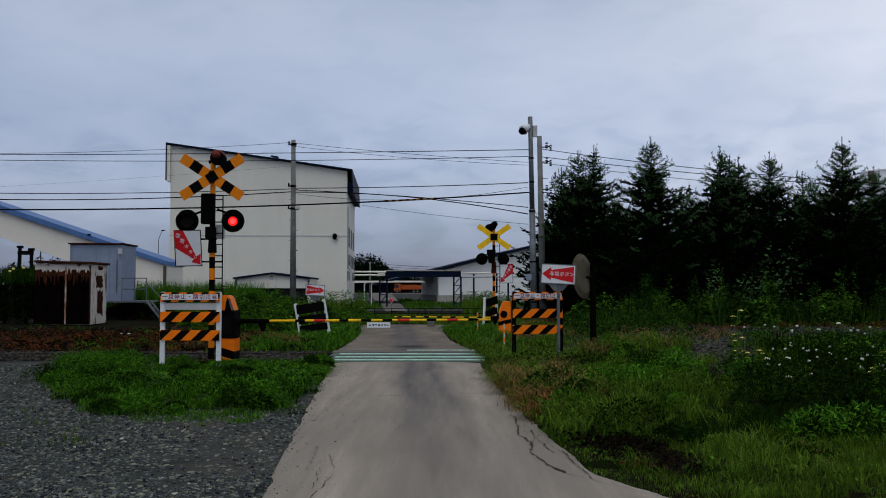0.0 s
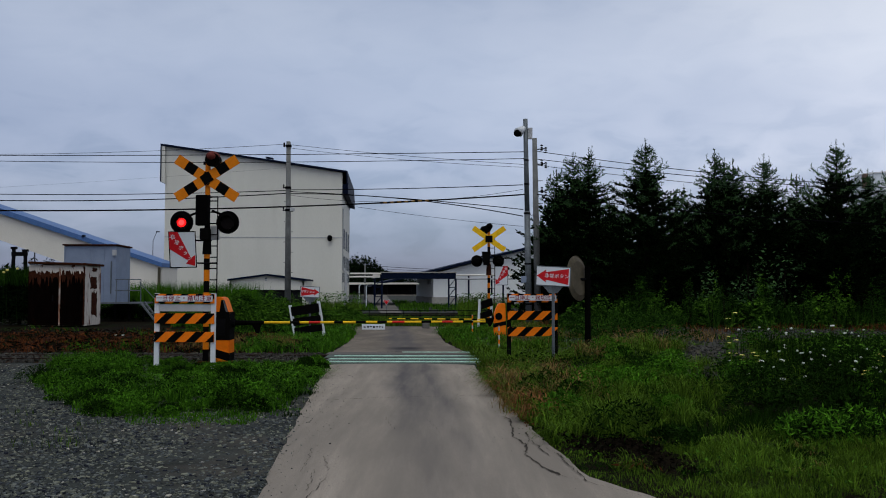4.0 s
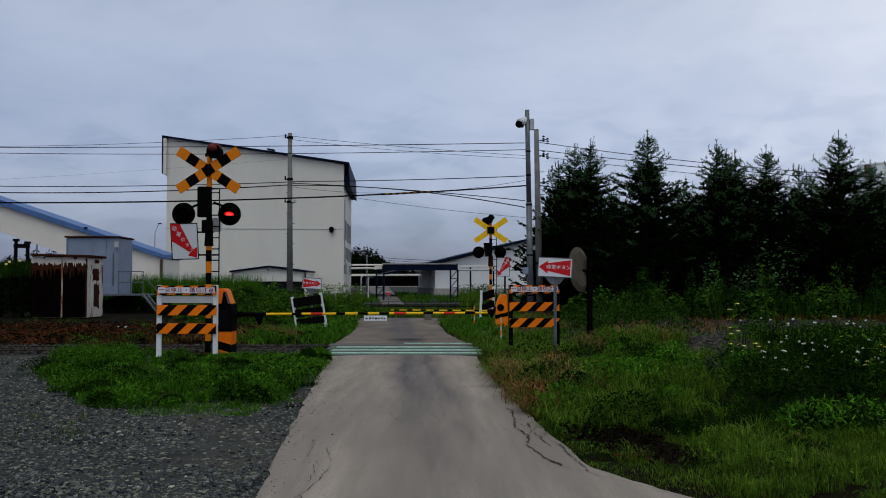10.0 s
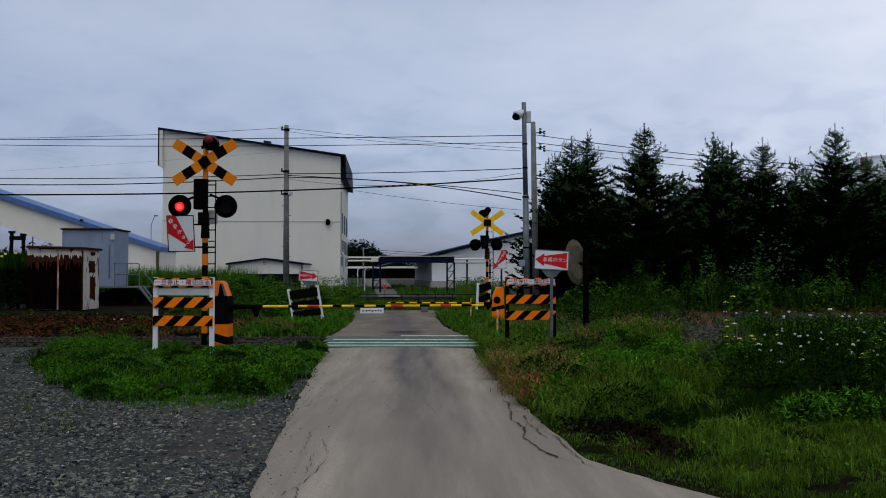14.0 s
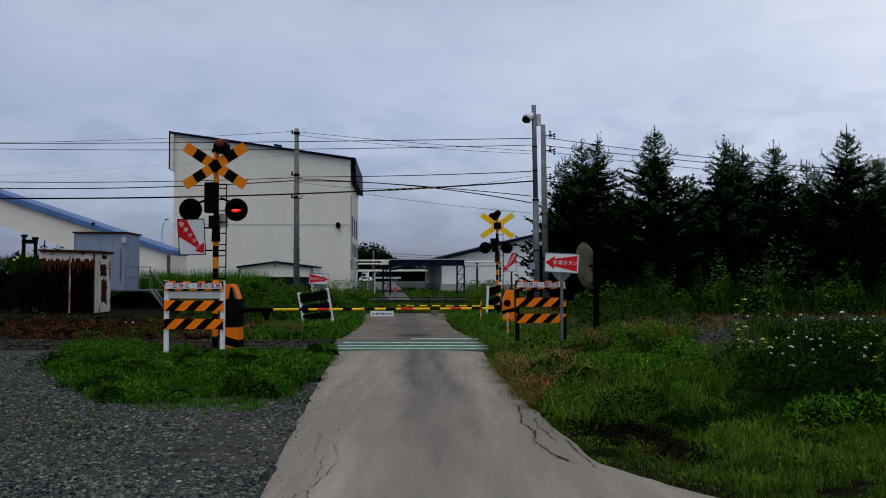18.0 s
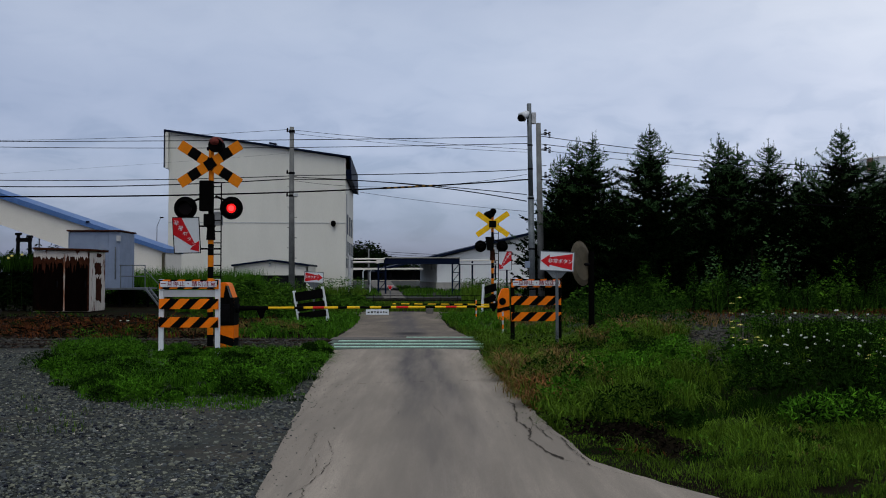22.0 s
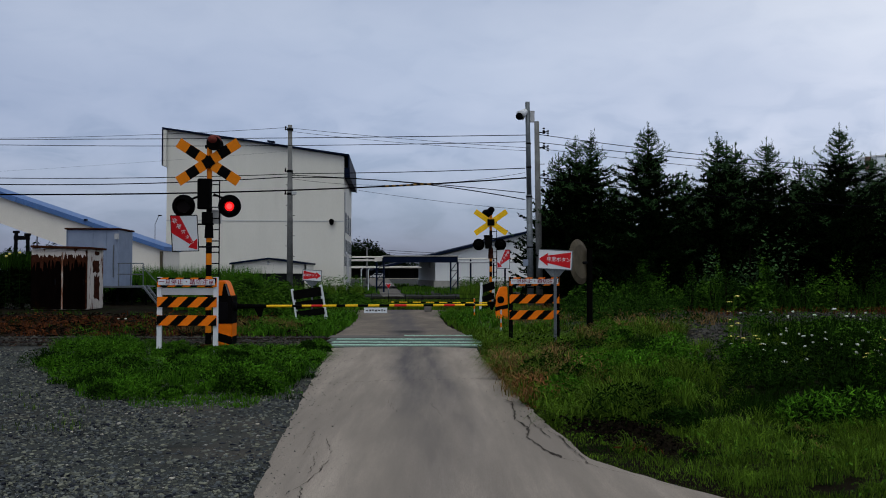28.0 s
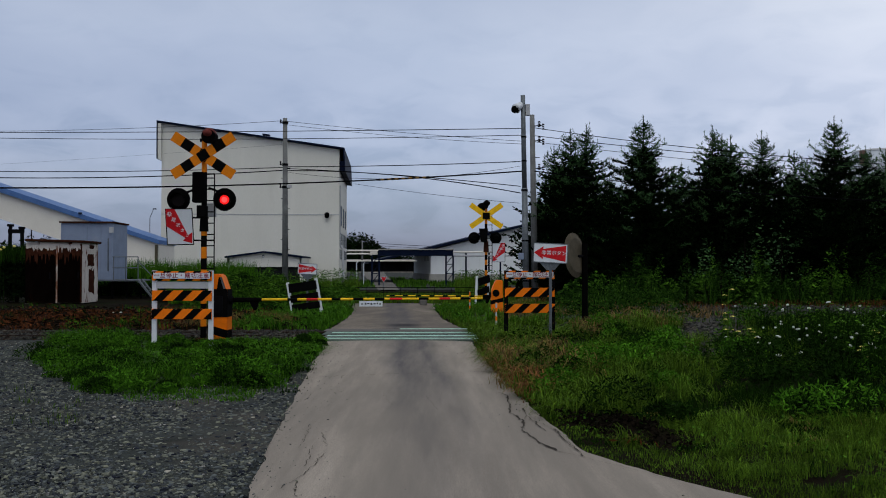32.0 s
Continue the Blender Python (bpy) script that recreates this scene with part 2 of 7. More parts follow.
G = dict(rough=0.75, vary=0.45, scale=2.0, fine=9, bump=0.0, spec=0.01)
grass_near = M("meadow_grass", (0.056, 0.110, 0.011), island=0.65, **G)
# nearly black, so the gaps between tufts look shaded
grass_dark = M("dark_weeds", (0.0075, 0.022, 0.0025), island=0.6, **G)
grass_lush = M("lush_grass", (0.037, 0.112, 0.008), island=0.65, **G)
grass_dead = M("dead_grass", (0.15, 0.098, 0.040), island=0.45, **G)
grass_rust = M("red_brown_weeds", (0.080, 0.027, 0.011), island=0.5, **G)
grass_russet = M("russet_straw", (0.19, 0.085, 0.036), island=0.45, **G)
leaf_mid = M("shrub_leaf", (0.034, 0.090, 0.009), island=0.7, **G)
undergrowth_leaf = M("undergrowth_leaf", (0.014, 0.040, 0.005), island=0.75, **G)
# near-black: shade within dense growth is put into this leaf colour
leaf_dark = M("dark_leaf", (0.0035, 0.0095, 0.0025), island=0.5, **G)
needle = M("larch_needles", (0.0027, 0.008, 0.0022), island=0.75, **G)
# paler than the old needles, so tips look lit from the sky
needle_tip = M("pale_larch_needles", (0.036, 0.082, 0.031), island=0.6, **G)
bark = M("larch_bark", (0.008, 0.006, 0.005), 0.95, vary=0.3, scale=6, bump=0.5, spec=0.015)
petal_white = M("white_petals", (0.50, 0.52, 0.47), 0.7, vary=0.08, bump=0.0, island=0.15)
petal_yellow = M("yellow_petals", (0.70, 0.60, 0.16), 0.7, vary=0.1, bump=0.0, island=0.2)
lamp_red = M("lit_red_lens", (0.85, 0.012, 0.012), 0.3, vary=0.0, bump=0.0, emit=1.0)
lamp_core = M("lit_red_core", (1.0, 0.06, 0.06), 0.3, vary=0.0, bump=0.0, emit=1.5)
lens_dark = M("unlit_red_lens", (0.004, 0.002, 0.002), 0.4, vary=0.1, bump=0.0)
mirror_metal = M("dull_mirror", (0.5, 0.5, 0.5), 0.08, 1.0, vary=0.12, scale=3, bump=0.0)
car_orange = M("orange_truck_paint", (0.27, 0.06, 0.018), 0.4, vary=0.08, bump=0.0)
car_blue = M("blue_car_paint", (0.03, 0.07, 0.30), 0.35, vary=0.08, bump=0.0)
car_white = M("white_car_paint", (0.75, 0.76, 0.78), 0.35, vary=0.04, bump=0.0)
tyre = M("tyre_rubber", (0.02, 0.02, 0.02), 0.85, vary=0.2, bump=0.0, spec=0.015)
mirror_back = M("olive_grey_mirror_back", (0.078, 0.066, 0.045), 0.6, vary=0.3, scale=5, bump=0.05)
silo_wall = M("pale_blue_grey_silo", (0.46, 0.50, 0.55), 0.6, vary=0.06, scale=0.4, fine=6, bump=0.03)
silo_door = M("faded_brown_shutter", (0.15, 0.10, 0.08), 0.8, vary=0.2, scale=2, bump=0.1)
guard_yellow = M("dull_yellow_sleeve", (0.20, 0.115, 0.035), 0.7, vary=0.2, scale=9, bump=0.0)
amber = M("amber_lamp_glass", (0.5, 0.3, 0.08), 0.4, vary=0.05, bump=0.0)


# ---- mesh helpers ----
def B():
    return bmesh.new()


def box(bm, c, s, turn=None, bevel=0.0):
    m = Matrix.Translation(c) @ (turn.to_4x4() if turn else Matrix()) @ Matrix.Diagonal((*s, 1))
    made = bmesh.ops.create_cube(bm, size=1, matrix=m)["verts"]
    if bevel:
        edges = list({e for v in made for e in v.link_edges})
        bmesh.ops.bevel(bm, geom=edges, offset=bevel, segments=2, affect="EDGES", profile=0.6)
    return bm


def rod(bm, a, b, r, r2=None, n=10):
    a, b = Vector(a), Vector(b)
    m = Matrix.Translation((a + b) / 2) @ (b - a).to_track_quat("Z", "Y").to_matrix().to_4x4()
    bmesh.ops.create_cone(bm, cap_ends=True, segments=n, radius1=r, radius2=r if r2 is None else r2, depth=(b - a).length, matrix=m)
    return bm


def prism(bm, pts, y0, y1, m=None):
    """A flat outline in x and z, made thick from y0 to y1."""
    m = m or Matrix()
    f = [bm.verts.new(m @ Vector((x, y0, z))) for x, z in pts]
    b = [bm.verts.new(m @ Vector((x, y1, z))) for x, z in pts]
    bm.faces.new(f)
    bm.faces.new(b[::-1])
    for i in range(len(pts)):
        j = (i + 1) % len(pts)
        bm.faces.new((f[j], f[i], b[i], b[j]))
    bmesh.ops.recalc_face_normals(bm, faces=bm.faces[:])
    return bm


def ball(bm, c, s, u=14, v=10):
    bmesh.ops.create_uvsphere(bm, u_segments=u, v_segments=v, radius=1, matrix=Matrix.Translation(c) @ Matrix.Diagonal((*s, 1)))
    return bm


def clip(pts, axis, limit, keep):
    out = []
    for i, a in enumerate(pts):
        b = pts[(i + 1) % len(pts)]
        ia, ib = (a[axis] - limit) * keep >= 0, (b[axis] - limit) * keep >= 0
        if ia:
            out.append(a)
        if ia != ib:
            k = (limit - a[axis]) / (b[axis] - a[axis])
            out.append((a[0] + k * (b[0] - a[0]), a[1] + k * (b[1] - a[1])))
    return out


def part(name, bm, mat, parent=None, label="", smooth=False):
    me = bpy.data.meshes.new(name)
    if smooth:
        for f in bm.faces:
            f.smooth = True
    bm.to_mesh(me)
    bm.free()
    for m in mat if isinstance(mat, (list, tuple)) else [mat]:
        me.materials.append(m)
    ob = new(name, me)
    ob.parent = parent
    return tagged(ob, label)


def thing(name, at, label, category, group="", turn=0):
    ob = new(name)
    ob.empty_display_size = 0.2
    ob.matrix_basis = pose(*at, 0, 0, turn)
    return tagged(ob, label, category, group)


def words(name, text, size, mat, parent, m, label="", bold=0.005):
    """Lettering from the built-in font, centred, thin and standing up to face the camera side."""
    cu = bpy.data.curves.new(name, "FONT")
    cu.body, cu.size, cu.align_x, cu.align_y, cu.extrude, cu.offset = text, size, "CENTER", "CENTER", 0.001, size * bold
    ob = bpy.data.objects.new(name, cu)
    scene.collection.objects.link(ob)
    bpy.context.view_layer.update()
    me = bpy.data.meshes.new_from_object(ob)
    me.transform(m @ pose(0, 0, 0, 90))
    bpy.data.objects.remove(ob)
    me.materials.clear()
    me.materials.append(mat)
    made = new(name, me)
    made.parent = parent
    return tagged(made, label)


def mesh_thing(name, verts, faces, mat, label, category, kind="", parent=None):
    me = bpy.data.meshes.new(name)
    me.from_pydata(verts, [], faces)
    me.materials.append(mat)
    ob = new(name, me)
    ob.parent = parent
    return tagged(ob, label, category, "", kind)


# ---- ground ----
def road_left(y):
    return float(np.interp(y, [-6, 3, 5.5, 7.06, 16.6, 20.5, 25, 31, 60], [-1.3, -1.05, -1.15, -1.31, -2.06, -2.42, -2.45, -2.75, -3.6]))


def road_right(y):
    return float(np.interp(y, [-6, 3.6, 4.6, 5.5, 6.26, 7.06, 9.3, 12, 16.6, 18.6, 20.5, 25, 30, 60], [30, 12, 4.0, 2.05, 1.56, 1.17, 0.98, 0.86, 0.70, 0.72, 0.70, 0.20, 0.0, -0.6]))


def bank(x, y):
    """Height of the grassy bank on the east side of the lane."""
    up = np.interp(y, [5.5, 8, 12, 15.2, 16.6, 17.5], [0.0, 0.08, 0.27, 0.42, 0.40, 0.02])
    u = float(np.interp(y, [11.5, 14.5], [0, 1]))
    return float(up * np.interp(x - min(road_right(y), 30), [0.1 + 0.4 * u, 0.7 + 0.8 * u, 1.7 + 1.1 * u], [0.0, 0.45, 1.0]) + np.interp(y, [20.6, 21.6, 30], [0, 0.12, 0.2]) * np.interp(x, [0.6, 2.5], [0, 1]))


def sheet(name, xs, ys, z, mat, label, category, rough=0.0, cell=0.9):
    nx, ny = len(xs), len(ys)
    verts = [(x, y, z + rough * noise.noise((x * cell, y * cell, 3.1))) for y in ys for x in xs]
    faces = [(j * nx + i, j * nx + i + 1, (j + 1) * nx + i + 1, (j + 1) * nx + i) for j in range(ny - 1) for i in range(nx - 1)]
    return mesh_thing(name, verts, faces, mat, label, category, "structure")


def spread(a, b, n, k=1.0):
    return [a + (b - a) * (i / (n - 1)) ** k for i in range(n)]


far = [-2500, -900, -400, -150, -80, -50]
sheet("ground", far + spread(-40, 40, 61) + [-v for v in far[::-1]], [-2000, -500, -100, -30, -8] + spread(-4, 60, 60) + [80, 110, 160, 260, 500, 1200, 3500],
      -0.03, soil, "dark earth with low weeds reaching the horizon", "ground", 0.02)
sheet("gravel_yard", spread(-30, -0.9, 70), spread(-8, 18.0, 70), 0.0, gravel_bed, "grey crushed-stone yard beside the road", "gravel", 0.02, 0.7)
sheet("far_yard", spread(-40, 30, 20), spread(58, 235, 40), -0.012, gravel_bed, "grey paved factory yard with weeds", "ground", 0.01)


def ribbon(name, left, right, ys, z, mat, label, category, cols=9, crown=0.02, kind="structure"):
    verts, faces = [], []
    for y in ys:
        a, b = left(y), right(y)
        ja, jb = (0.04 * noise.noise((y * 1.7, k, 0)) + 0.02 * noise.noise((y * 6.1, k, 0)) for k in (0, 5))
        for i in range(cols):
            u = i / (cols - 1)
            x = a + ja + (b + jb - a - ja) * u
            verts.append((x, y, z + crown * (1 - (2 * u - 1) ** 2) - 0.006 * (u in (0, 1))))
    for j in range(len(ys) - 1):
        for i in range(cols - 1):
            k = j * cols + i
            faces.append((k, k + 1, k + cols + 1, k + cols))
    return mesh_thing(name, verts, faces, mat, label, category, kind)


ribbon("road", road_left, road_right, spread(-6, 17.48, 260) , 0.022, asphalt, "worn pale grey asphalt lane with cracks and a dark wheel track", "road")
ribbon("road_beyond", lambda y: road_left(y) - 0.03 * max(0, y - 30) ** 2, lambda y: road_right(y) + 0.02 * max(0, y - 30) ** 2, spread(20.76, 35.2, 60), 0.022, brown_asphalt, "damp brown worn asphalt lane beyond the railway", "road")
ribbon("road_to_yard", lambda y: -3.5 - (y - 56) * 0.088, lambda y: -2.2 - (y - 56) * 0.062, spread(56, 235, 60, 1.4), 0.02, crossing_deck, "asphalt lane running on into the factory yard", "road")


def crack(pts, width):
    verts, faces = [], []
    rnd = random.Random(int(pts[0][0] * 100 + pts[0][1] * 10))
    line = []
    for (x0, y0), (x1, y1) in zip(pts, pts[1:]):
        n = max(3, int(math.hypot(x1 - x0, y1 - y0) / 0.045))
        line += [(x0 + (x1 - x0) * i / n + rnd.uniform(-0.016, 0.016), y0 + (y1 - y0) * i / n + rnd.uniform(-0.03, 0.03)) for i in range(n)]
    for i, (x, y) in enumerate(line):
        w = width * rnd.uniform(0.1, 0.5) * (0.7 + 0.9 * max(0, noise.noise((x * 4, y * 4, 7))))
        u = (x - road_left(y)) / max(0.1, road_right(y) - road_left(y))
        z = 0.027 + 0.02 * (1 - (2 * min(1, max(0, u)) - 1) ** 2)
        verts += [(x - w, y - w * 0.6, z), (x + w, y + w * 0.6, z)]
        if i:
            k = 2 * i
            faces.append((k - 2, k - 1, k + 1, k))
    return verts, faces


def cracks():
    allv, allf = [], []
    for pts, w in (([(0.72, 10.3), (0.79, 10.1), (0.78, 9.6), (0.73, 8.9), (0.81, 8.4), (0.76, 7.9), (0.85, 7.3), (0.96, 7.0)], 0.030),
                   ([(0.96, 7.0), (1.12, 6.8), (1.35, 6.45), (1.6, 6.1)], 0.005),
                   ([(0.89, 9.2), (0.87, 8.8), (0.92, 8.25), (0.96, 7.85)], 0.020), ([(0.88, 8.75), (0.81, 8.4)], 0.008), ([(1.04, 8.0), (1.07, 7.6), (1.09, 7.3), (1.12, 6.8)], 0.020),
                   ([(0.98, 8.3), (1.04, 8.0), (1.08, 7.9)], 0.009), ([(-1.72, 11.7), (-0.9, 11.9), (0.0, 12.1), (0.8, 12.4)], 0.034),
                   ([(-1.12, 8.2), (-1.08, 7.5), (-1.06, 7.1)], 0.006), ([(-0.96, 7.8), (-0.90, 7.4), (-0.83, 7.1)], 0.009), ([(-0.97, 7.2), (-0.94, 6.8), (-0.92, 6.45)], 0.009),
                   ([(-0.85, 6.96), (-0.87, 6.5), (-0.92, 6.1), (-0.89, 5.8), (-0.86, 5.6)], 0.011), ([(-0.92, 6.1), (-1.02, 5.8)], 0.008),
                   ([(-0.57, 10.1), (-0.5, 9.6), (-0.42, 9.2)], 0.006), ([(-0.1, 9.9), (-0.02, 9.3), (0.03, 8.9)], 0.005)):
        v, f = crack(pts, w)
        o = len(allv)
        allv += v
        allf += [tuple(i + o for i in q) for q in f]
    mesh_thing("road_cracks", allv, allf, tar, "thin dark cracks wandering over the asphalt", "crack", "structure")


cracks()


# ---- loose stones ----
def stones(name, n, place, size, mat, label, seed):
    rng = np.random.default_rng(seed)
    base = np.array([(a, b, c) for c in (-1, 1) for a, b in ((-1, -1), (1, -1), (1, 1), (-1, 1))], float) * 0.72
    tri = np.array([(4, 5, 6, 7), (0, 1, 5, 4), (1, 2, 6, 5), (2, 3, 7, 6), (3, 0, 4, 7)])
    p = place(rng, n)
    n = len(p)
    s = size[0] + (size[1] - size[0]) * rng.random(n) ** 2.5
    a = rng.random(n) * 6.283
    sh = np.stack([s * rng.uniform(0.7, 1.3, n), s * rng.uniform(0.6, 1.1, n), s * rng.uniform(0.35, 0.7, n)], 1)
    v = base[None] * sh[:, None] + rng.normal(0, 0.20, (n, 8, 3)) * s[:, None, None]
    c, d = np.cos(a)[:, None], np.sin(a)[:, None]
    v = np.stack([v[..., 0] * c - v[..., 1] * d, v[..., 0] * d + v[..., 1] * c, v[..., 2]], 2)
    v += np.stack([p[:, 0], p[:, 1], p[:, 2] + s * 0.2], 1)[:, None]
    f = (tri[None] + (np.arange(n) * 8)[:, None, None]).reshape(-1, 4)
    return mesh_thing(name, v.reshape(-1, 3).tolist(), f.tolist(), mat, label, "stones", "stuff")


def in_yard(rng, n):
    y = 4.3 + (17.6 - 4.3) * rng.random(n) ** 1.35
    x = -1.0 - (y * 0.62) * rng.random(n) ** 1.0
    ok = x < np.array([road_left(v) for v in y]) + 0.12 * rng.normal(size=n) - 0.02
    return np.stack([x, y, np.zeros(n)], 1)[ok]


def on_road(rng, n):
    y = 4.5 + 12 * rng.random(n) ** 1.3
    u = np.where(rng.random(n) < 0.6, rng.random(n) ** 3.0 * 0.45, rng.random(n))
    l, r = np.array([road_left(v) for v in y]), np.array([min(2.2, road_right(v)) for v in y])
    return np.stack([l + (r - l) * u, y, np.full(n, 0.034)], 1)


def rail_bed(x0, x1):
    def f(rng, n):
        x = rng.uniform(x0, x1, n)
        y = rng.uniform(18.1, 21.1, n)
        return np.stack([x, y, np.interp(np.abs(y - 19.48), [0, 1.0, 1.7], [0.0, 0.0, -0.03])], 1)
    return f


stones("gravel", 58000, in_yard, (0.006, 0.024), stone, "crushed grey stones lying over the yard", 1)
stones("pale_pebbles", 2600, in_yard, (0.004, 0.018), pale_stone, "scattered pale pebbles among the gravel", 2)
stones("road_grit", 1300, on_road, (0.002, 0.008), stone, "dark grit and small stones on the lane", 3)
stones("ballast_west", 5000, rail_bed(-16, -2.6), (0.02, 0.05), ballast, "dark railway ballast along the rails", 4)
stones("ballast_east", 4200, rail_bed(1.0, 16), (0.02, 0.05), ballast, "dark railway ballast along the rails", 5)


def bank_gravel(rng, n):
    y = np.where(rng.random(n) < 0.55, rng.uniform(12.0, 16.9, n), rng.uniform(21.2, 30, n))
    x = np.where(y < 18, y * (0.2925 + rng.normal(0, 0.032, n)), rng.uniform(3.5, 17, n))
    return np.stack([x, y, [bank(p, q) + 0.01 for p, q in zip(x, y)]], 1)


stones("gravel_clearing", 8000, bank_gravel, (0.02, 0.055), ballast, "patch of bare grey railway gravel", 6)


# ---- railway ----
def railway():
    profile = [(-0.06, 0.0), (0.06, 0.0), (0.06, 0.012), (0.012, 0.03), (0.012, 0.105), (0.033, 0.115), (0.033, 0.15), (-0.033, 0.15), (-0.033, 0.115), (-0.012, 0.105), (-0.012, 0.03), (-0.06, 0.012)]
    turn = pose(0, 0, 0, 0, 0, 90)
    for y in (18.95, 20.02):
        bm = prism(B(), profile, -60, 60, Matrix.Translation((0, y, -0.118)) @ turn)
        tagged(part("rail", bm, rail_steel), "rusty brown steel rail on ballast", "rail", "rails", "structure")
    bed = B()
    prism(bed, [(-1.9, -0.06), (1.9, -0.06), (1.2, -0.01), (-1.2, -0.01)], -80, 80, Matrix.Translation((0, 19.48, -0.03)) @ turn)
    tagged(part("ballast_bed", bed, gravel_bed), "low bed of dark ballast under the rails", "track bed", "", "structure")
    deck = thing("level_crossing_deck", (-0.72, 19.2, 0), "grey crossing deck with worn green edge strips between the rails", "crossing deck")
    for a, b, m in ((17.5, 18.87, worn_green), (19.05, 19.92, worn_green), (20.11, 20.75, crossing_deck)):
        w = [road_left((a + b) / 2) + 0.72 - 0.05, road_right((a + b) / 2) + 0.72 + 0.12]
        bm = box(B(), ((w[0] + w[1]) / 2, (a + b) / 2 - 19.2, -0.01), (w[1] - w[0], b - a, 0.10), bevel=0.01)
        part("deck_panel", bm, m, deck, "worn green deck panel" if m is worn_green else "")
    for y, w, x0, x1 in ((17.86, 0.13, -2.2, 0.86), (18.60, 0.15, -2.2, 0.86), (19.45, 0.15, -2.2, 0.86), (20.62, 0.08, -0.8, 0.84)):
        part("edge_strip", box(B(), ((x0 + x1) / 2 + 0.72, y - 19.2, 0.044), (x1 - x0, w, 0.02), bevel=0.004), edge_green, deck, "worn pale green edge strip")
    for i in range(34):
        x = -13 + i * 0.62
        if -2.6 < x < 1.0 or x > 8:
            continue
        s = part("sleeper", box(B(), (0, 0, 0), (0.2, 2.1, 0.08), bevel=0.01), rust)
        s.location = (x, 19.48, -0.06)
        tagged(s, "weathered brown sleeper half buried in ballast", "sleeper", "sleepers")


railway()


# ---- crossing signals ----
LENSES = []


def lamp_head(mast, x, z, face, y):
    """A round black signal head on its arm; face -1 looks towards the road's near end."""
    head = part("signal_lamp", rod(B(), (x, y, z), (x, y + face * 0.035, z), 0.212, n=36), matt_black, mast, "round black signal lamp", True)
    part("lamp_housing", rod(B(), (x, y - face * 0.2, z), (x, y, z), 0.085, 0.14, 20), matt_black, head)
    rim = B()
    for k in range(36):
        a, b = k * math.tau / 36, (k + 1) * math.tau / 36
        rod(rim, (x + 0.21 * math.cos(a), y + face * 0.04, z + 0.21 * math.sin(a)), (x + 0.21 * math.cos(b), y + face * 0.04, z + 0.21 * math.sin(b)), 0.009, n=5)
    part("rim", rim, dark_steel, head)
    hood = B()
    n = 14
    for k in range(n):
        a, b = math.radians(5 + 170 * k / n), math.radians(5 + 170 * (k + 1) / n)
        r = 0.13
        q = [(x + r * math.cos(v), y + face * d, z + r * math.sin(v)) for v, d in ((a, 0.03), (b, 0.03), (b, 0.13 + 0.07 * math.sin(b)), (a, 0.13 + 0.07 * math.sin(a)))]
        q += [(p[0] - (p[0] - x) * 0.05, p[1], p[2] - (p[2] - z) * 0.05) for p in q]
        v = [hood.verts.new(p) for p in q]
        for f in ((0, 1, 2, 3), (7, 6, 5, 4), (0, 4, 5, 1), (2, 6, 7, 3)):
            hood.faces.new([v[i] for i in f])
    part("visor", hood, matt_black, head)
    part("arm", rod(B(), (x, y - face * 0.1, z + 0.1), (x * 0.2, 0, z + 0.235), 0.022, n=8), matt_black, mast)
    return head


def lens(head, x, y, z, flips):
    """A round lens that glows on one face and is dark on the other; it turns in its ring."""
    bm = B()
    rod(bm, (0, -0.008, 0), (0, 0.0, 0), 0.088, n=28)
    dark = rod(B(), (0, 0.001, 0), (0, 0.006, 0), 0.125, n=28)
    ob = part("lens", bm, lamp_red, head, "round red lens")
    core = rod(B(), (0, -0.010, 0), (0, -0.0082, 0), 0.055, n=24)
    part("lens_core", core, lamp_core, ob)
    part("lens_back", dark, lens_dark, ob)
    ob.location = (x, y, z)
    LENSES.append((ob, (x, y, z), flips))


def stripes_tube(parent, x, y, z0, z1, r, band, first, names=("yellow_band", "black_band"), mats=None):
    mats = mats or (yellow, black)
    z, k = z0, first
    while z < z1 - 1e-3:
        top = min(z + band, z1)
        part(names[k % 2], rod(B(), (x, y, z), (x, y, top), r + 0.0006 * (k % 2), n=16), mats[k % 2], parent)
        z, k = top, k + 1


def crossbuck(parent, z, y, span, striped, tilt, face):
    for s in (1, -1):
        turn = Matrix.Rotation(radians(tilt * s), 4, "Y")
        off = y + face * (0.012 if s > 0 else 0.02)
        L, w = span / 2, 0.098
        arm = part("crossbuck_arm", box(B(), (0, 0, 0), (2 * L, 0.008, 2 * w), bevel=0.003), yellow if striped else yellow_far, parent, "orange-yellow crossbuck board with black bands" if striped else "yellow crossbuck board")
        arm.matrix_basis = Matrix.Translation((0, off, z)) @ turn
        if striped:
            for a, b in ((-0.46, -0.25), (0.25, 0.46), (-0.10, 0.10)):
                part("black_band", box(B(), ((a + b) / 2, face * 0.005, 0), (b - a, 0.004, 2 * w - 0.004)), black, arm)


def letters(text, size, step, mat, parent, m, bold=0.005):
    """A line of characters, each one a part of its own."""
    for i, ch in enumerate(text):
        words("letter", ch, size, mat, parent, m @ Matrix.Translation(((i - (len(text) - 1) / 2) * step, 0, 0)), "", bold)


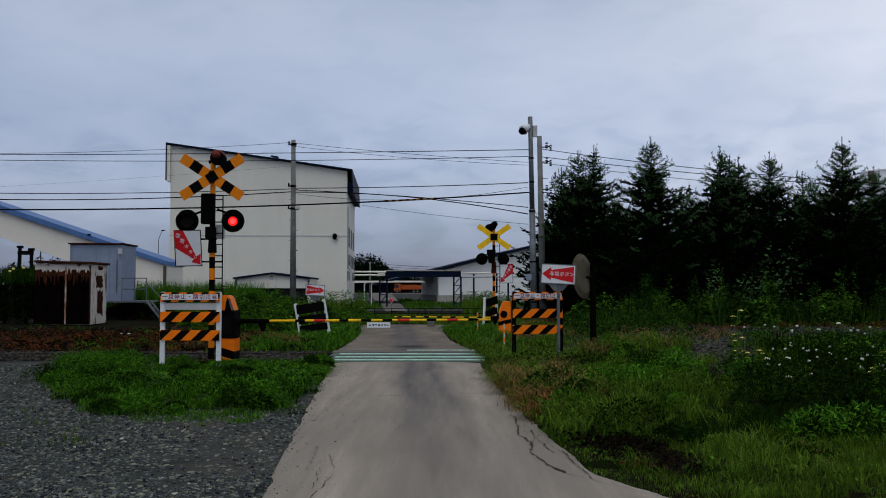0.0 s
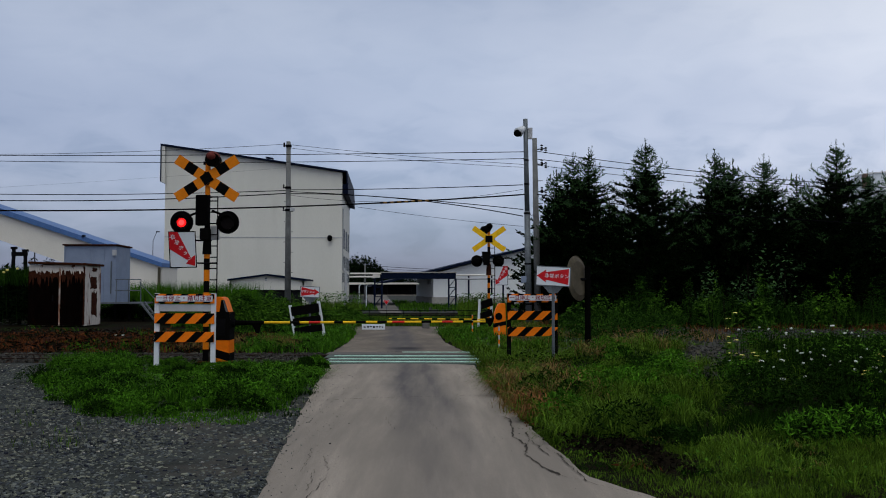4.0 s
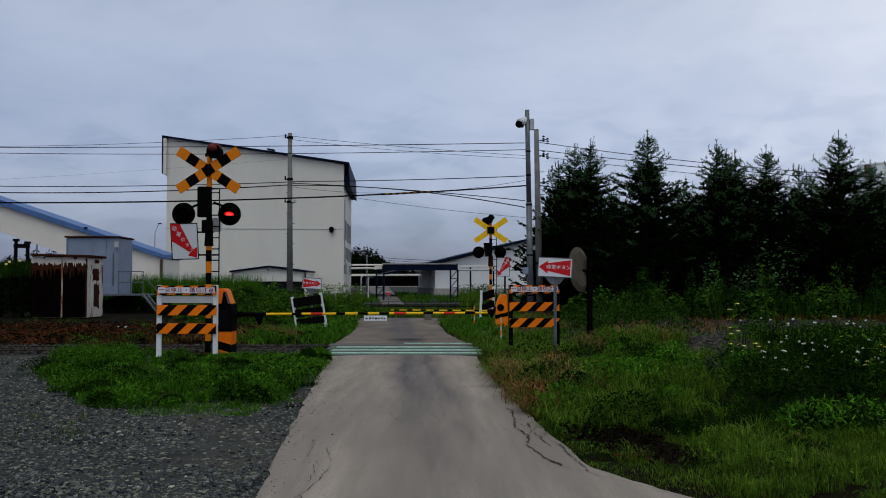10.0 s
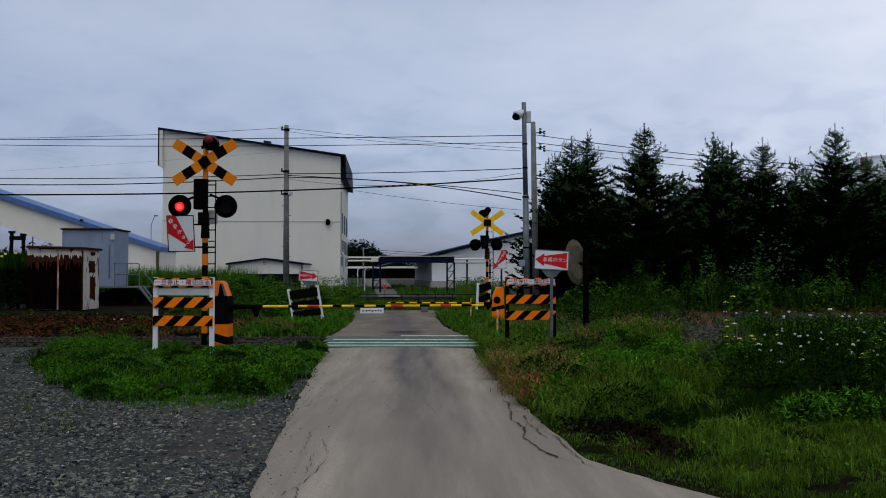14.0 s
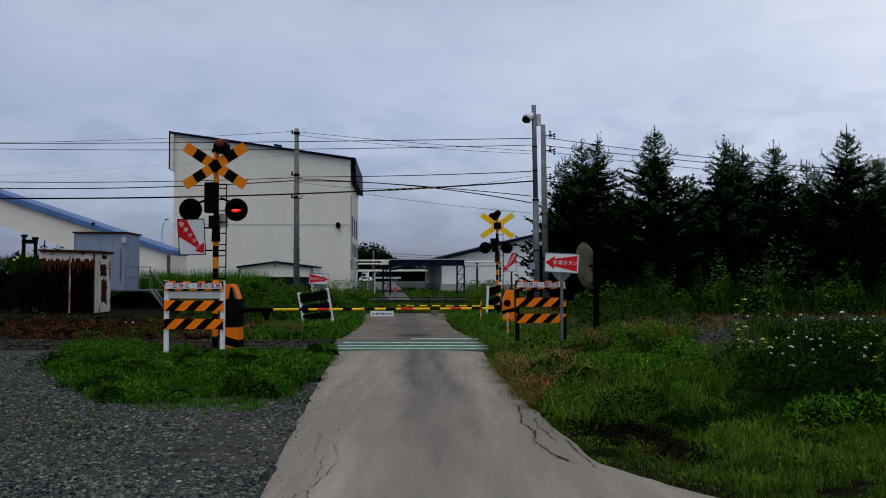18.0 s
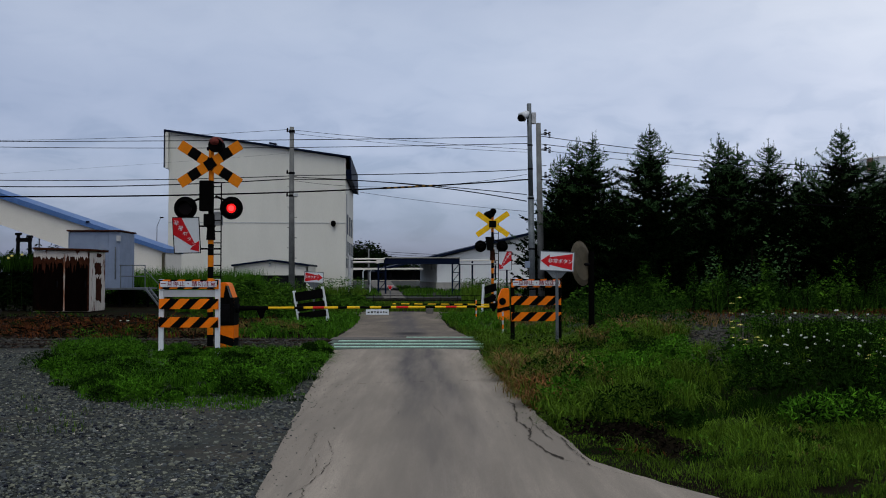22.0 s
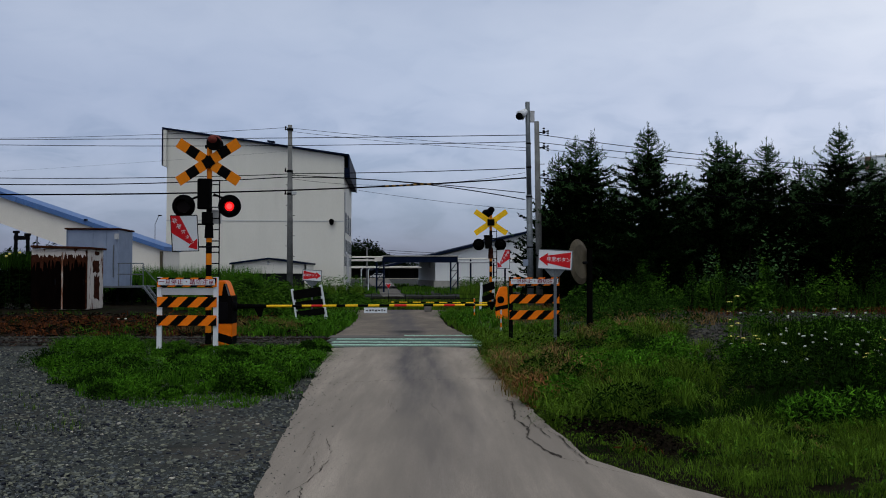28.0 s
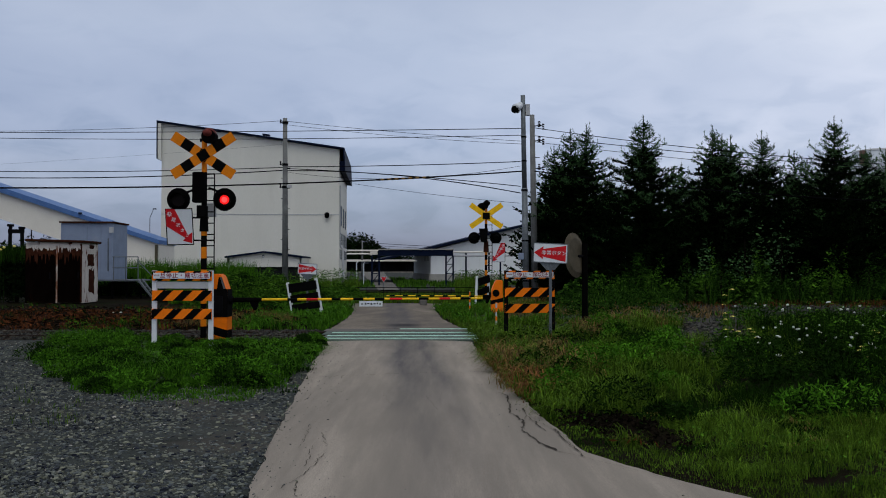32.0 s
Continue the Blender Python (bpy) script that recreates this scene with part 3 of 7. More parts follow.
def arrow_plate(parent, w, h, m, diagonal, flip=1, size=0.1, text="非常ボタン"):
    plate = part("sign_plate", box(B(), (0, 0, 0), (w, 0.012, h), bevel=0.004), sign_white, parent, "white enamel sign plate with a red arrow")
    plate.matrix_basis = m
    if diagonal:
        pts = [(-0.5, 0.5), (-0.16, 0.5), (0.30, -0.24), (0.47, -0.16), (0.45, -0.47), (0.10, -0.40), (0.20, -0.32), (-0.5, 0.02)]
    else:
        pts = [(-0.49, 0.0), (-0.22, 0.34), (-0.22, 0.20), (0.46, 0.42), (0.46, -0.42), (-0.22, -0.20), (-0.22, -0.34)]
    pts = [(flip * x * w * 0.97, z * h * 0.97) for x, z in pts]
    part("red_arrow", prism(B(), pts, -0.0095, -0.006), sign_red, plate, "red arrow")
    border = B()
    for sx, sz, a, b in ((0, 1, w, 0.018), (0, -1, w, 0.018), (1, 0, 0.018, h), (-1, 0, 0.018, h)):
        box(border, (sx * (w / 2 - 0.006), -0.0072, sz * (h / 2 - 0.006)), (a, 0.003, b))
    part("border", border, dark_steel if diagonal else steel, plate)
    if diagonal:
        n = len(text)
        for i, ch in enumerate(text):
            u = i / (n - 1)
            x, z = (-0.36 + 0.60 * u) * w * flip, (0.34 - 0.60 * u) * h
            words("letter", ch, size * (1.05 - 0.25 * u), sign_white, plate, Matrix.Translation((x, -0.0105, z)) @ Matrix.Rotation(radians(18 * flip), 4, "Y"))
    else:
        letters(text, size, size * 1.02, sign_white, plate, Matrix.Translation((0.10 * w * flip, -0.0105, 0)))
    return plate


def near_signal():
    at = (-4.398, 17.3, 0)
    s = thing("crossing_signal", at, "striped level crossing signal mast with crossbuck and red flashing lamps", "crossing signal", "crossing signals")
    stripes_tube(s, 0, 0, 0.105, 2.255, 0.055, 0.215, 1)
    stripes_tube(s, 0, 0, 2.255, 3.25, 0.052, 1.0, 1)
    stripes_tube(s, 0, 0, 3.25, 4.0, 0.05, 1.0, 0)
    part("foot", box(B(), (0, 0, 0.02), (0.26, 0.26, 0.16), bevel=0.02), rust, s)
    crossbuck(s, 3.56, -0.075, 1.37, True, 33, -1)
    part("control_box", box(B(), (-0.065, -0.12, 2.95), (0.235, 0.17, 0.58), bevel=0.03), matt_black, s, "black relay box")
    part("mount", box(B(), (-0.02, -0.06, 2.5), (0.17, 0.2, 0.22), bevel=0.015), black, s)
    part("clamp", rod(B(), (0, 0, 2.12), (0, 0, 2.42), 0.085, 0.07, 14), black, s)
    for i, (px, flips) in enumerate(((-0.455, 0), (0.415, 1))):
        head = lamp_head(s, px, 2.72, -1, -0.08)
        lens(head, px, -0.130, 2.715, flips)
    bell = part("bell_speaker", rod(B(), (0.11, -0.16, 3.91), (0.11, 0.14, 3.93), 0.135, 0.12, 20), matt_black, s, "black warning speaker with a rusty red cowl")
    cowl = B()
    ball(cowl, (0.095, -0.02, 3.98), (0.135, 0.19, 0.105), 20, 12)
    part("cowl", cowl, dome_red, bell, "rusty red cowl", True)
    part("bracket", box(B(), (0.0, 0.0, 3.86), (0.16, 0.08, 0.06)), dark_steel, s)
    rail = B()
    rod(rail, (0.19, 0.02, 1.35), (0.19, 0.02, 3.22), 0.012, n=6)
    rod(rail, (0.045, 0.02, 3.22), (0.19, 0.02, 3.22), 0.012, n=6)
    ladder = part("ladder", rail, dark_steel, s, "narrow dark step ladder")
    for k in range(9):
        part("rung", rod(B(), (0.02, 0.02, 1.42 + 0.215 * k), (0.19, 0.02, 1.42 + 0.215 * k), 0.011, n=6), dark_steel, ladder)
    part("back_box", box(B(), (0.12, 0.1, 2.53), (0.16, 0.1, 0.26), bevel=0.01), grey_paint, s, "small grey junction box")
    for z, reach in ((2.38, 0.1), (1.95, 0.2)):
        part("sign_arm", rod(B(), (-0.36, -0.05, z), (reach, -0.05, z), 0.016, n=8), dark_steel, s)
    arrow_plate(s, 0.51, 0.69, Matrix.Translation((-0.43, -0.11, 2.205)) @ Matrix.Rotation(radians(-1), 4, "Y") @ Matrix.Rotation(radians(9), 4, "X"), True, 1, 0.098)


def far_signal():
    at = (1.876, 33.5, 0)
    s = thing("crossing_signal", at, "rust-streaked striped crossing signal mast seen from behind, lamps dark", "crossing signal", "crossing signals")
    stripes_tube(s, 0, 0, 0.0, 3.85, 0.05, 0.19, 0, ("yellow_band", "rusty_band"), (yellow, rust_dark))
    crossbuck(s, 3.33, -0.085, 1.42, False, 35, -1)
    part("centre_plate", box(B(), (0, -0.12, 3.33), (0.26, 0.02, 0.24)), black, s)
    part("control_box", prism(B(), [(-0.27, 2.86), (0.06, 2.86), (0.02, 2.36), (-0.2, 2.36)], -0.2, -0.07), black, s, "black relay box")
    part("clamp", rod(B(), (0, 0, 2.0), (0, 0, 2.4), 0.1, 0.08, 12), rust, s)
    for px in (-0.44, 0.36):
        lamp_head(s, px, 2.52, 1, 0.02)
    part("bell_speaker", rod(B(), (-0.02, -0.1, 3.72), (-0.16, 0.22, 3.66), 0.12, 0.17, 18), matt_black, s)
    part("speaker_cap", ball(B(), (0.02, -0.02, 3.80), (0.13, 0.13, 0.11)), matt_black, s)
    rail = rod(B(), (0.22, 0.03, 0.4), (0.22, 0.03, 3.4), 0.014, n=6)
    ladder = part("ladder", rail, dark_steel, s)
    for k in range(12):
        part("rung", rod(B(), (0.02, 0.03, 0.5 + 0.25 * k), (0.22, 0.03, 0.5 + 0.25 * k), 0.012, n=6), dark_steel, ladder)
    plate = arrow_plate(s, 0.48, 0.70, Matrix.Translation((0.46, -0.04, 1.98)), True, -1, 0.12)


near_signal()
far_signal()


# ---- striped barricades ----
def stripe_board(parent, w, z, h, shift, first, y=0.0, n=6, label=""):
    """A board with slanting black bands on orange."""
    board = part("board", box(B(), (0, 0, 0), (w, 0.02, h), bevel=0.003), orange, parent, label or "orange board with slanting black bands")
    board.location = (0, y, z)
    pitch = w / (n / 2)
    for k in range(-1, n // 2 + 2):
        a = -w / 2 + k * pitch + shift
        pts = [(a, -h / 2), (a + pitch * 0.48, -h / 2), (a + pitch * 0.48 + h * 1.05, h / 2), (a + h * 1.05, h / 2)]
        for ax, lim, keep in ((0, -w / 2 + 0.002, 1), (0, w / 2 - 0.002, -1)):
            pts = clip(pts, ax, lim, keep) if pts else pts
        if len(pts) > 2:
            part("black_band", prism(B(), pts, -0.0135, -0.0095), black, board)
    return board


def barricade(at, turn, w, post_mat, label, text, rail=True):
    b = thing("barricade", at, label, "barricade", "barricades", turn)
    for x in (-w / 2 + 0.04, w / 2 - 0.04):
        post = part("post", box(B(), (x, 0.02, 0.68), (0.085, 0.05, 1.40), bevel=0.006), post_mat, b, "square post")
        for z in (0.98, 0.66):
            part("bolt", rod(B(), (x, -0.016, z), (x, -0.008, z), 0.012, n=6), steel, post)
    stripe_board(b, w * 0.98, 0.93, 0.185, 0.02, 0, -0.022, 6)
    stripe_board(b, w * 0.98, 0.60, 0.185, -0.16, 0, -0.022, 6)
    top = stripe_board(b, w * 0.98, 1.285, 0.17, 0.05, 0, -0.022, 8)
    plate = part("name_plate", box(B(), (0, -0.022, 0.003), (w * 0.93, 0.012, 0.105), bevel=0.003), sign_white, top, "white plate with red and blue lettering")
    letters(text, 0.108, w * 0.102, ink_red, top, Matrix.Translation((0, -0.030, 0.004)), 0.013)
    if rail:
        part("rail", box(B(), (0, 0.0, 1.12), (w * 0.86, 0.02, 0.125), bevel=0.004), grey_paint, b, "plain grey cross rail")
    return b


barricade((-4.552, 16.4, 0), -6, 1.13, white, "white-posted barricade with orange and black striped boards in grass", "一旦停止・踏切注意")
barricade((1.943, 18.7, 0), 3, 1.05, black, "black-posted barricade with orange and black striped boards in grass", "一旦停止・踏切注意", False)


def back_barricade(at, turn, w, h, label, lean):
    b = thing("barricade", at, label, "barricade", "barricades", turn)
    for x, up in ((-w / 2, 0), (w / 2, 0.13)):
        p = part("post", box(B(), (0, 0, (h + up) / 2), (0.09, 0.06, h + up), bevel=0.006), white, b, "white square post")
        p.matrix_basis = Matrix.Translation((x, 0, 0)) @ Matrix.Rotation(radians(lean), 4, "Y")
    for z, d in ((h * 0.86, 0.27), (h * 0.54, 0.22), (h * 0.28, 0.20)):
        p = part("board", box(B(), (0, 0, 0), (w * 0.96, 0.03, d), bevel=0.004), black, b, "dark weathered board back")
        p.matrix_basis = Matrix.Translation((z * math.sin(radians(lean)), -0.04, z)) @ Matrix.Rotation(radians(-8), 4, "Y")
    return b


back_barricade((-3.780, 27, 0), 0, 0.86, 1.0, "white-posted barricade seen from its dark back, leaning", -10)
back_barricade((1.582, 31, 0), 60, 0.9, 1.15, "leaning white-posted barricade seen from its dark back", 6)


# ---- barrier machines and booms ----
def machine(at, turn, label, mirror=1, bands=((0.48, 1.02, 0.0), (0.12, 0.28, 0.05)), door=True):
    m = thing("barrier_machine", at, label, "barrier machine", "barrier machines", turn)
    body = B()
    side = [(-0.17, 0.05), (0.17, 0.05), (0.17, 0.70), (0.155, 0.98), (0.06, 1.26), (0.02, 1.31), (-0.15, 1.31)]
    prism(body, [(x * mirror, z) for x, z in side], -0.22, 0.22)
    bmesh.ops.bevel(body, geom=body.edges[:], offset=0.02, segments=2, affect="EDGES")
    b = part("body", body, orange, m, "orange steel cabinet with black slanting bands")
    for lo, hi, slant in bands:
        pts = [(-0.172 * mirror, lo + slant), (0.172 * mirror, lo - slant), (0.166 * mirror, hi - slant), (-0.172 * mirror, hi + slant)]
        part("black_band", prism(B(), pts, -0.225, -0.200), black, b)
        part("black_band", box(B(), (0.171 * mirror, 0, (lo + hi) / 2 - slant), (0.006, 0.40, hi - lo)), black, b)
    if door:
        part("black_corner", prism(B(), [(-0.03, 1.015), (0.145, 1.015), (0.064, 1.25), (0.005, 1.25)], -0.2215, -0.2185), black, b)
        part("edge_trim", prism(B(), [(0.118, 0.96), (0.156, 0.96), (0.062, 1.25), (0.03, 1.25)], -0.2235, -0.2185), steel, b, "grey slanting edge trim")
        part("door", box(B(), (-0.02, -0.226, 0.72), (0.22, 0.012, 0.34), bevel=0.01), dark_steel, m, "dark access door")
    part("hub", rod(B(), (0.15 * mirror, 0, 0.80), (0.23 * mirror, 0, 0.80), 0.085, n=18), dark_steel, m)
    part("base", box(B(), (0, 0, 0.0), (0.40, 0.46, 0.11), bevel=0.01), dark_steel, m)
    return m


def boom(at, start, length, droop, r0, r1, bands, label, direction=1):
    b = thing("barrier_boom", at, label, "barrier boom", "barrier booms")
    x = start
    part("boom_socket", rod(B(), (0, 0, 0), (direction * start, 0, 0.0), 0.05, 0.035, 12), matt_black, b, "black boom socket")
    clampm = prism(B(), [(direction * (start - 0.24), -0.02), (direction * (start - 0.05), -0.02), (direction * (start - 0.10), -0.20), (direction * (start - 0.16), -0.20)], -0.02, 0.02)
    part("break_hinge", clampm, matt_black, b)
    k = 0
    while x < length:
        c, step = bands[k % len(bands)]
        e = min(length, x + step)
        f = lambda v: droop * v / length
        ra, rb = r0 + (r1 - r0) * x / length, r0 + (r1 - r0) * e / length
        m = {"y": yellow_far, "k": black, "r": boom_red}[c]
        part({"y": "yellow_section", "k": "black_section", "r": "red_section"}[c], rod(B(), (direction * x, 0, f(x)), (direction * e, 0, f(e)), ra, rb, 10), m, b)
        x, k = e, k + 1
    return b


machine((-4.174, 17.75, 0), 0, "orange and black striped barrier machine standing in grass")
near_boom = boom((-3.999, 17.75, 0.806), 0.62, 4.93, 0.03, 0.026, 0.02,
     [("y", 0.5), ("k", 0.19), ("y", 0.18), ("r", 0.22), ("y", 0.27), ("k", 0.175), ("y", 0.245), ("k", 0.2), ("y", 0.22), ("k", 0.19), ("y", 0.10), ("r", 0.24), ("y", 0.33), ("k", 0.19), ("y", 0.21), ("r", 0.21), ("y", 0.2), ("k", 0.2)],
     "yellow, black and red striped barrier boom lowered across the lane")
notice = part("notice_plate", box(B(), (-1.252 - -3.999, -0.03, -0.075), (0.45, 0.008, 0.105), bevel=0.003), sign_white, near_boom, "small white notice plate")
for i, (dx, w) in enumerate(((-0.17, 0.05), (-0.105, 0.04), (-0.05, 0.05), (0.01, 0.045), (0.07, 0.05), (0.125, 0.03), (0.175, 0.04))):
    part("dark_bar", box(B(), (-1.252 - -3.999 + dx, -0.0355, -0.075 + 0.004 * (i % 3 - 1)), (w * 0.8, 0.003, 0.022 + 0.012 * (i % 2))), black, notice)
far_machine = machine((1.764, 26, 0), 0, "weathered orange barrier machine with a black roundel in grass", -1, ((0.52, 0.66, 0.05), (0.05, 0.16, 0.0)), False)
far_machine.scale = (1, 1, 0.82)
roundel = rod(B(), (0, -0.24, 0), (0, -0.215, 0), 0.10, n=20)
roundel.transform(Matrix.Translation((-0.04, 0, 0.86)) @ Matrix.Diagonal((1, 1, 1.22, 1)))
part("roundel", roundel, black, far_machine)
boom((1.553, 26, 0.61), 0.2, 2.95, 0.02, 0.02, 0.014, [("y", 0.23), ("k", 0.15)],
     "thin yellow and black barrier boom lowered across the lane", -1)


def delineator(at, h, label):
    d = thing("delineator_post", at, label, "post", "delineator posts")
    stripes_tube(d, 0, 0, 0, h, 0.02, 0.10, 0, ("orange_band", "white_band"), (orange, grey_paint))


delineator((1.025, 27, 0), 0.72, "thin orange and white banded marker post in grass")
delineator((1.425, 21.2, 0), 0.62, "thin orange and white banded marker post in grass")


# ---- free-standing signs ----
def post_sign(at, h, w, ph, flip, size, turn, tilt, label):
    s = thing("emergency_button_sign", at, label, "sign", "button signs", turn)
    part("post", rod(B(), (0, 0.03, 0), (0, 0.03, h), 0.03, n=12), steel, s, "grey steel post")
    part("gusset", prism(B(), [(-0.22, h), (0.22, h), (0.08, h - 0.16), (-0.08, h - 0.16)], 0.01, 0.03), steel, s)
    arrow_plate(s, w, ph, Matrix.Translation((0.0, 0, h + ph / 2 - 0.02)) @ Matrix.Rotation(radians(tilt), 4, "Y"), False, flip, size)


post_sign((2.285, 18.0, 0), 1.55, 0.68, 0.39, 1, 0.096, -4, 3, "white sign with a red arrow on a grey post")
post_sign((-3.853, 27.4, 0), 1.24, 0.58, 0.33, -1, 0.082, 0, 3, "small white sign with a red arrow above a barricade")


def traffic_mirror():
    m = thing("traffic_mirror", (3.130, 19.2, 0), "round traffic mirror seen from its olive-grey back on a dark post", "traffic mirror")
    part("post", rod(B(), (0.05, 0.1, 0), (0.05, 0.1, 1.95), 0.066, 0.06, 14), matt_black, m, "dark post")
    dish = B()
    rings, seg, R = 6, 32, 0.47
    rows = []
    for i in range(rings + 1):
        r = R * i / rings
        rows.append([dish.verts.new((r * math.cos(k * math.tau / seg), -0.10 * (1 - (r / R) ** 2), r * math.sin(k * math.tau / seg))) for k in range(seg)])
    for i in range(rings):
        for k in range(seg):
            j = (k + 1) % seg
            dish.faces.new((rows[i][k], rows[i][j], rows[i + 1][j], rows[i + 1][k]) if i else (rows[0][0], rows[1][j], rows[1][k]) if k else (rows[0][0], rows[1][1], rows[1][0]))
    turn = Matrix.Translation((-0.19, -0.03, 1.70)) @ Matrix.Rotation(radians(-125), 4, "Z") @ Matrix.Rotation(radians(5), 4, "X")
    d = part("mirror_face", dish, mirror_metal, m, "dull reflecting dish", True)
    d.matrix_basis = turn
    rim = B()
    for k in range(seg):
        a, b = k * math.tau / seg, (k + 1) * math.tau / seg
        rod(rim, (R * math.cos(a), 0.005, R * math.sin(a)), (R * math.cos(b), 0.005, R * math.sin(b)), 0.010, n=6)
    r = part("rim", rim, mirror_back, m, "faded rim")
    r.matrix_basis = turn
    back = part("back_shell", rod(B(), (0, 0.008, 0), (0, 0.05, 0), 0.462, 0.36, 32), mirror_back, m, "olive-grey back shell")
    back.matrix_basis = turn
    part("bracket", rod(B(), (-0.13, 0.0, 1.68), (0.05, 0.1, 1.68), 0.03, n=8), dark_steel, m)


traffic_mirror()


# ---- poles and wires ----
def concrete(at, h, label, lean=0):
    p = thing("utility_pole", at, label, "utility pole", "utility poles")
    part("shaft", rod(B(), (0, 0, 0), (lean, 0, h), 0.145, 0.095, 18), concrete_pole, p, "tapered concrete shaft", True)
    for k in range(9):
        z = 2.2 + 0.45 * k
        part("step_bolt", rod(B(), (-0.2 if k % 2 else 0.0, 0, z), (0.0 if k % 2 else 0.2, 0, z), 0.012, n=6), dark_steel, p)
    return p


west = concrete((-6.596, 40, 0), 8.0, "grey concrete utility pole carrying several wires", -0.03)
east = concrete((3.965, 36, 0), 7.5, "grey concrete utility pole with insulators", -0.12)
for z in (7.75, 5.9, 4.9):
    part("pole_band", rod(B(), (-0.025, 0, z), (-0.025, 0, z + 0.1), 0.135, n=14), dark_steel, west)
    part("insulator", rod(B(), (-0.22, -0.02, z + 0.02), (-0.22, -0.02, z + 0.2), 0.04, 0.03, 8), dark_steel, west)
    part("bracket", rod(B(), (-0.22, -0.02, z + 0.05), (0.0, 0, z + 0.05), 0.018, n=6), dark_steel, west)
part("floodlight", box(B(), (0.18, -0.1, 4.98), (0.2, 0.12, 0.14), bevel=0.02), grey_paint, west, "small grey lamp box")
for z in (7.05, 6.45, 5.35):
    part("arm", rod(B(), (-0.1, 0, z), (0.3, -0.05, z + 0.03), 0.022, n=6), dark_steel, east)
    for dx, dz in ((0.16, 0.08), (0.32, -0.02)):
        st = B()
        for k in range(3):
            rod(st, (dx, -0.05, z + dz - 0.12 + 0.09 * k), (dx, -0.05, z + dz - 0.07 + 0.09 * k), 0.06, 0.035, 8)
        part("insulator", st, dark_steel, east)


concrete((10.678, 110, 0), 4.6, "distant grey concrete pole behind the warehouse")
concrete((-10.436, 130, 0), 5.2, "distant grey concrete pole beside the yard lane")


def camera_pole():
    p = thing("steel_pole", (3.406, 34, 0), "grey galvanised steel pole with a dome camera on top", "pole")
    part("lower_tube", rod(B(), (0, 0, 0), (-0.06, 0, 4.4), 0.12, 0.11, 16), steel, p, "", True)
    part("upper_tube", rod(B(), (-0.06, 0, 4.38), (-0.12, 0, 7.9), 0.095, 0.085, 16), steel, p, "", True)
    part("box", box(B(), (0.06, 0, 7.35), (0.16, 0.16, 0.42), bevel=0.01), grey_paint, p, "grey control box")
    part("camera_arm", rod(B(), (-0.1, 0, 7.5), (-0.3, -0.05, 7.45), 0.04, n=8), steel, p)
    body = part("camera_body", rod(B(), (-0.18, -0.02, 7.56), (-0.40, -0.16, 7.36), 0.10, 0.19, 20), white, p, "white flared camera housing", True)
    part("camera_eye", ball(B(), (-0.43, -0.19, 7.33), (0.15, 0.13, 0.14)), matt_black, body, "dark dome", True)
    for z in (0.9, 2.4, 4.3, 5.4, 6.3):
        part("band", rod(B(), (-0.014 * z, 0, z), (-0.014 * z, 0, z + 0.06), 0.125 if z < 4.35 else 0.102, n=14), dark_steel, p)
    part("cable_box", box(B(), (-0.2, -0.05, 1.85), (0.2, 0.12, 0.25), bevel=0.02), hut_paint, p)


camera_pole()


def wire(a, b, sag, r, group="overhead wires", label="thin black overhead wire strung between poles"):
    cu = bpy.data.curves.new("overhead_wire", "CURVE")
    cu.dimensions, cu.bevel_depth, cu.bevel_resolution = "3D", r, 1
    sp = cu.splines.new("POLY")
    n = 24
    sp.points.add(n)
    for i in range(n + 1):
        u = i / n
        p = Vector(a).lerp(Vector(b), u)
        sp.points[i].co = (p.x, p.y, p.z - sag * 4 * u * (1 - u), 1)
    cu.materials.append(wire_mat)
    ob = bpy.data.objects.new("overhead_wire", cu)
    scene.collection.objects.link(ob)
    bpy.context.view_layer.update()
    me = bpy.data.meshes.new_from_object(ob)
    bpy.data.objects.remove(ob)
    tagged(new("overhead_wire", me), label, "wire", group)


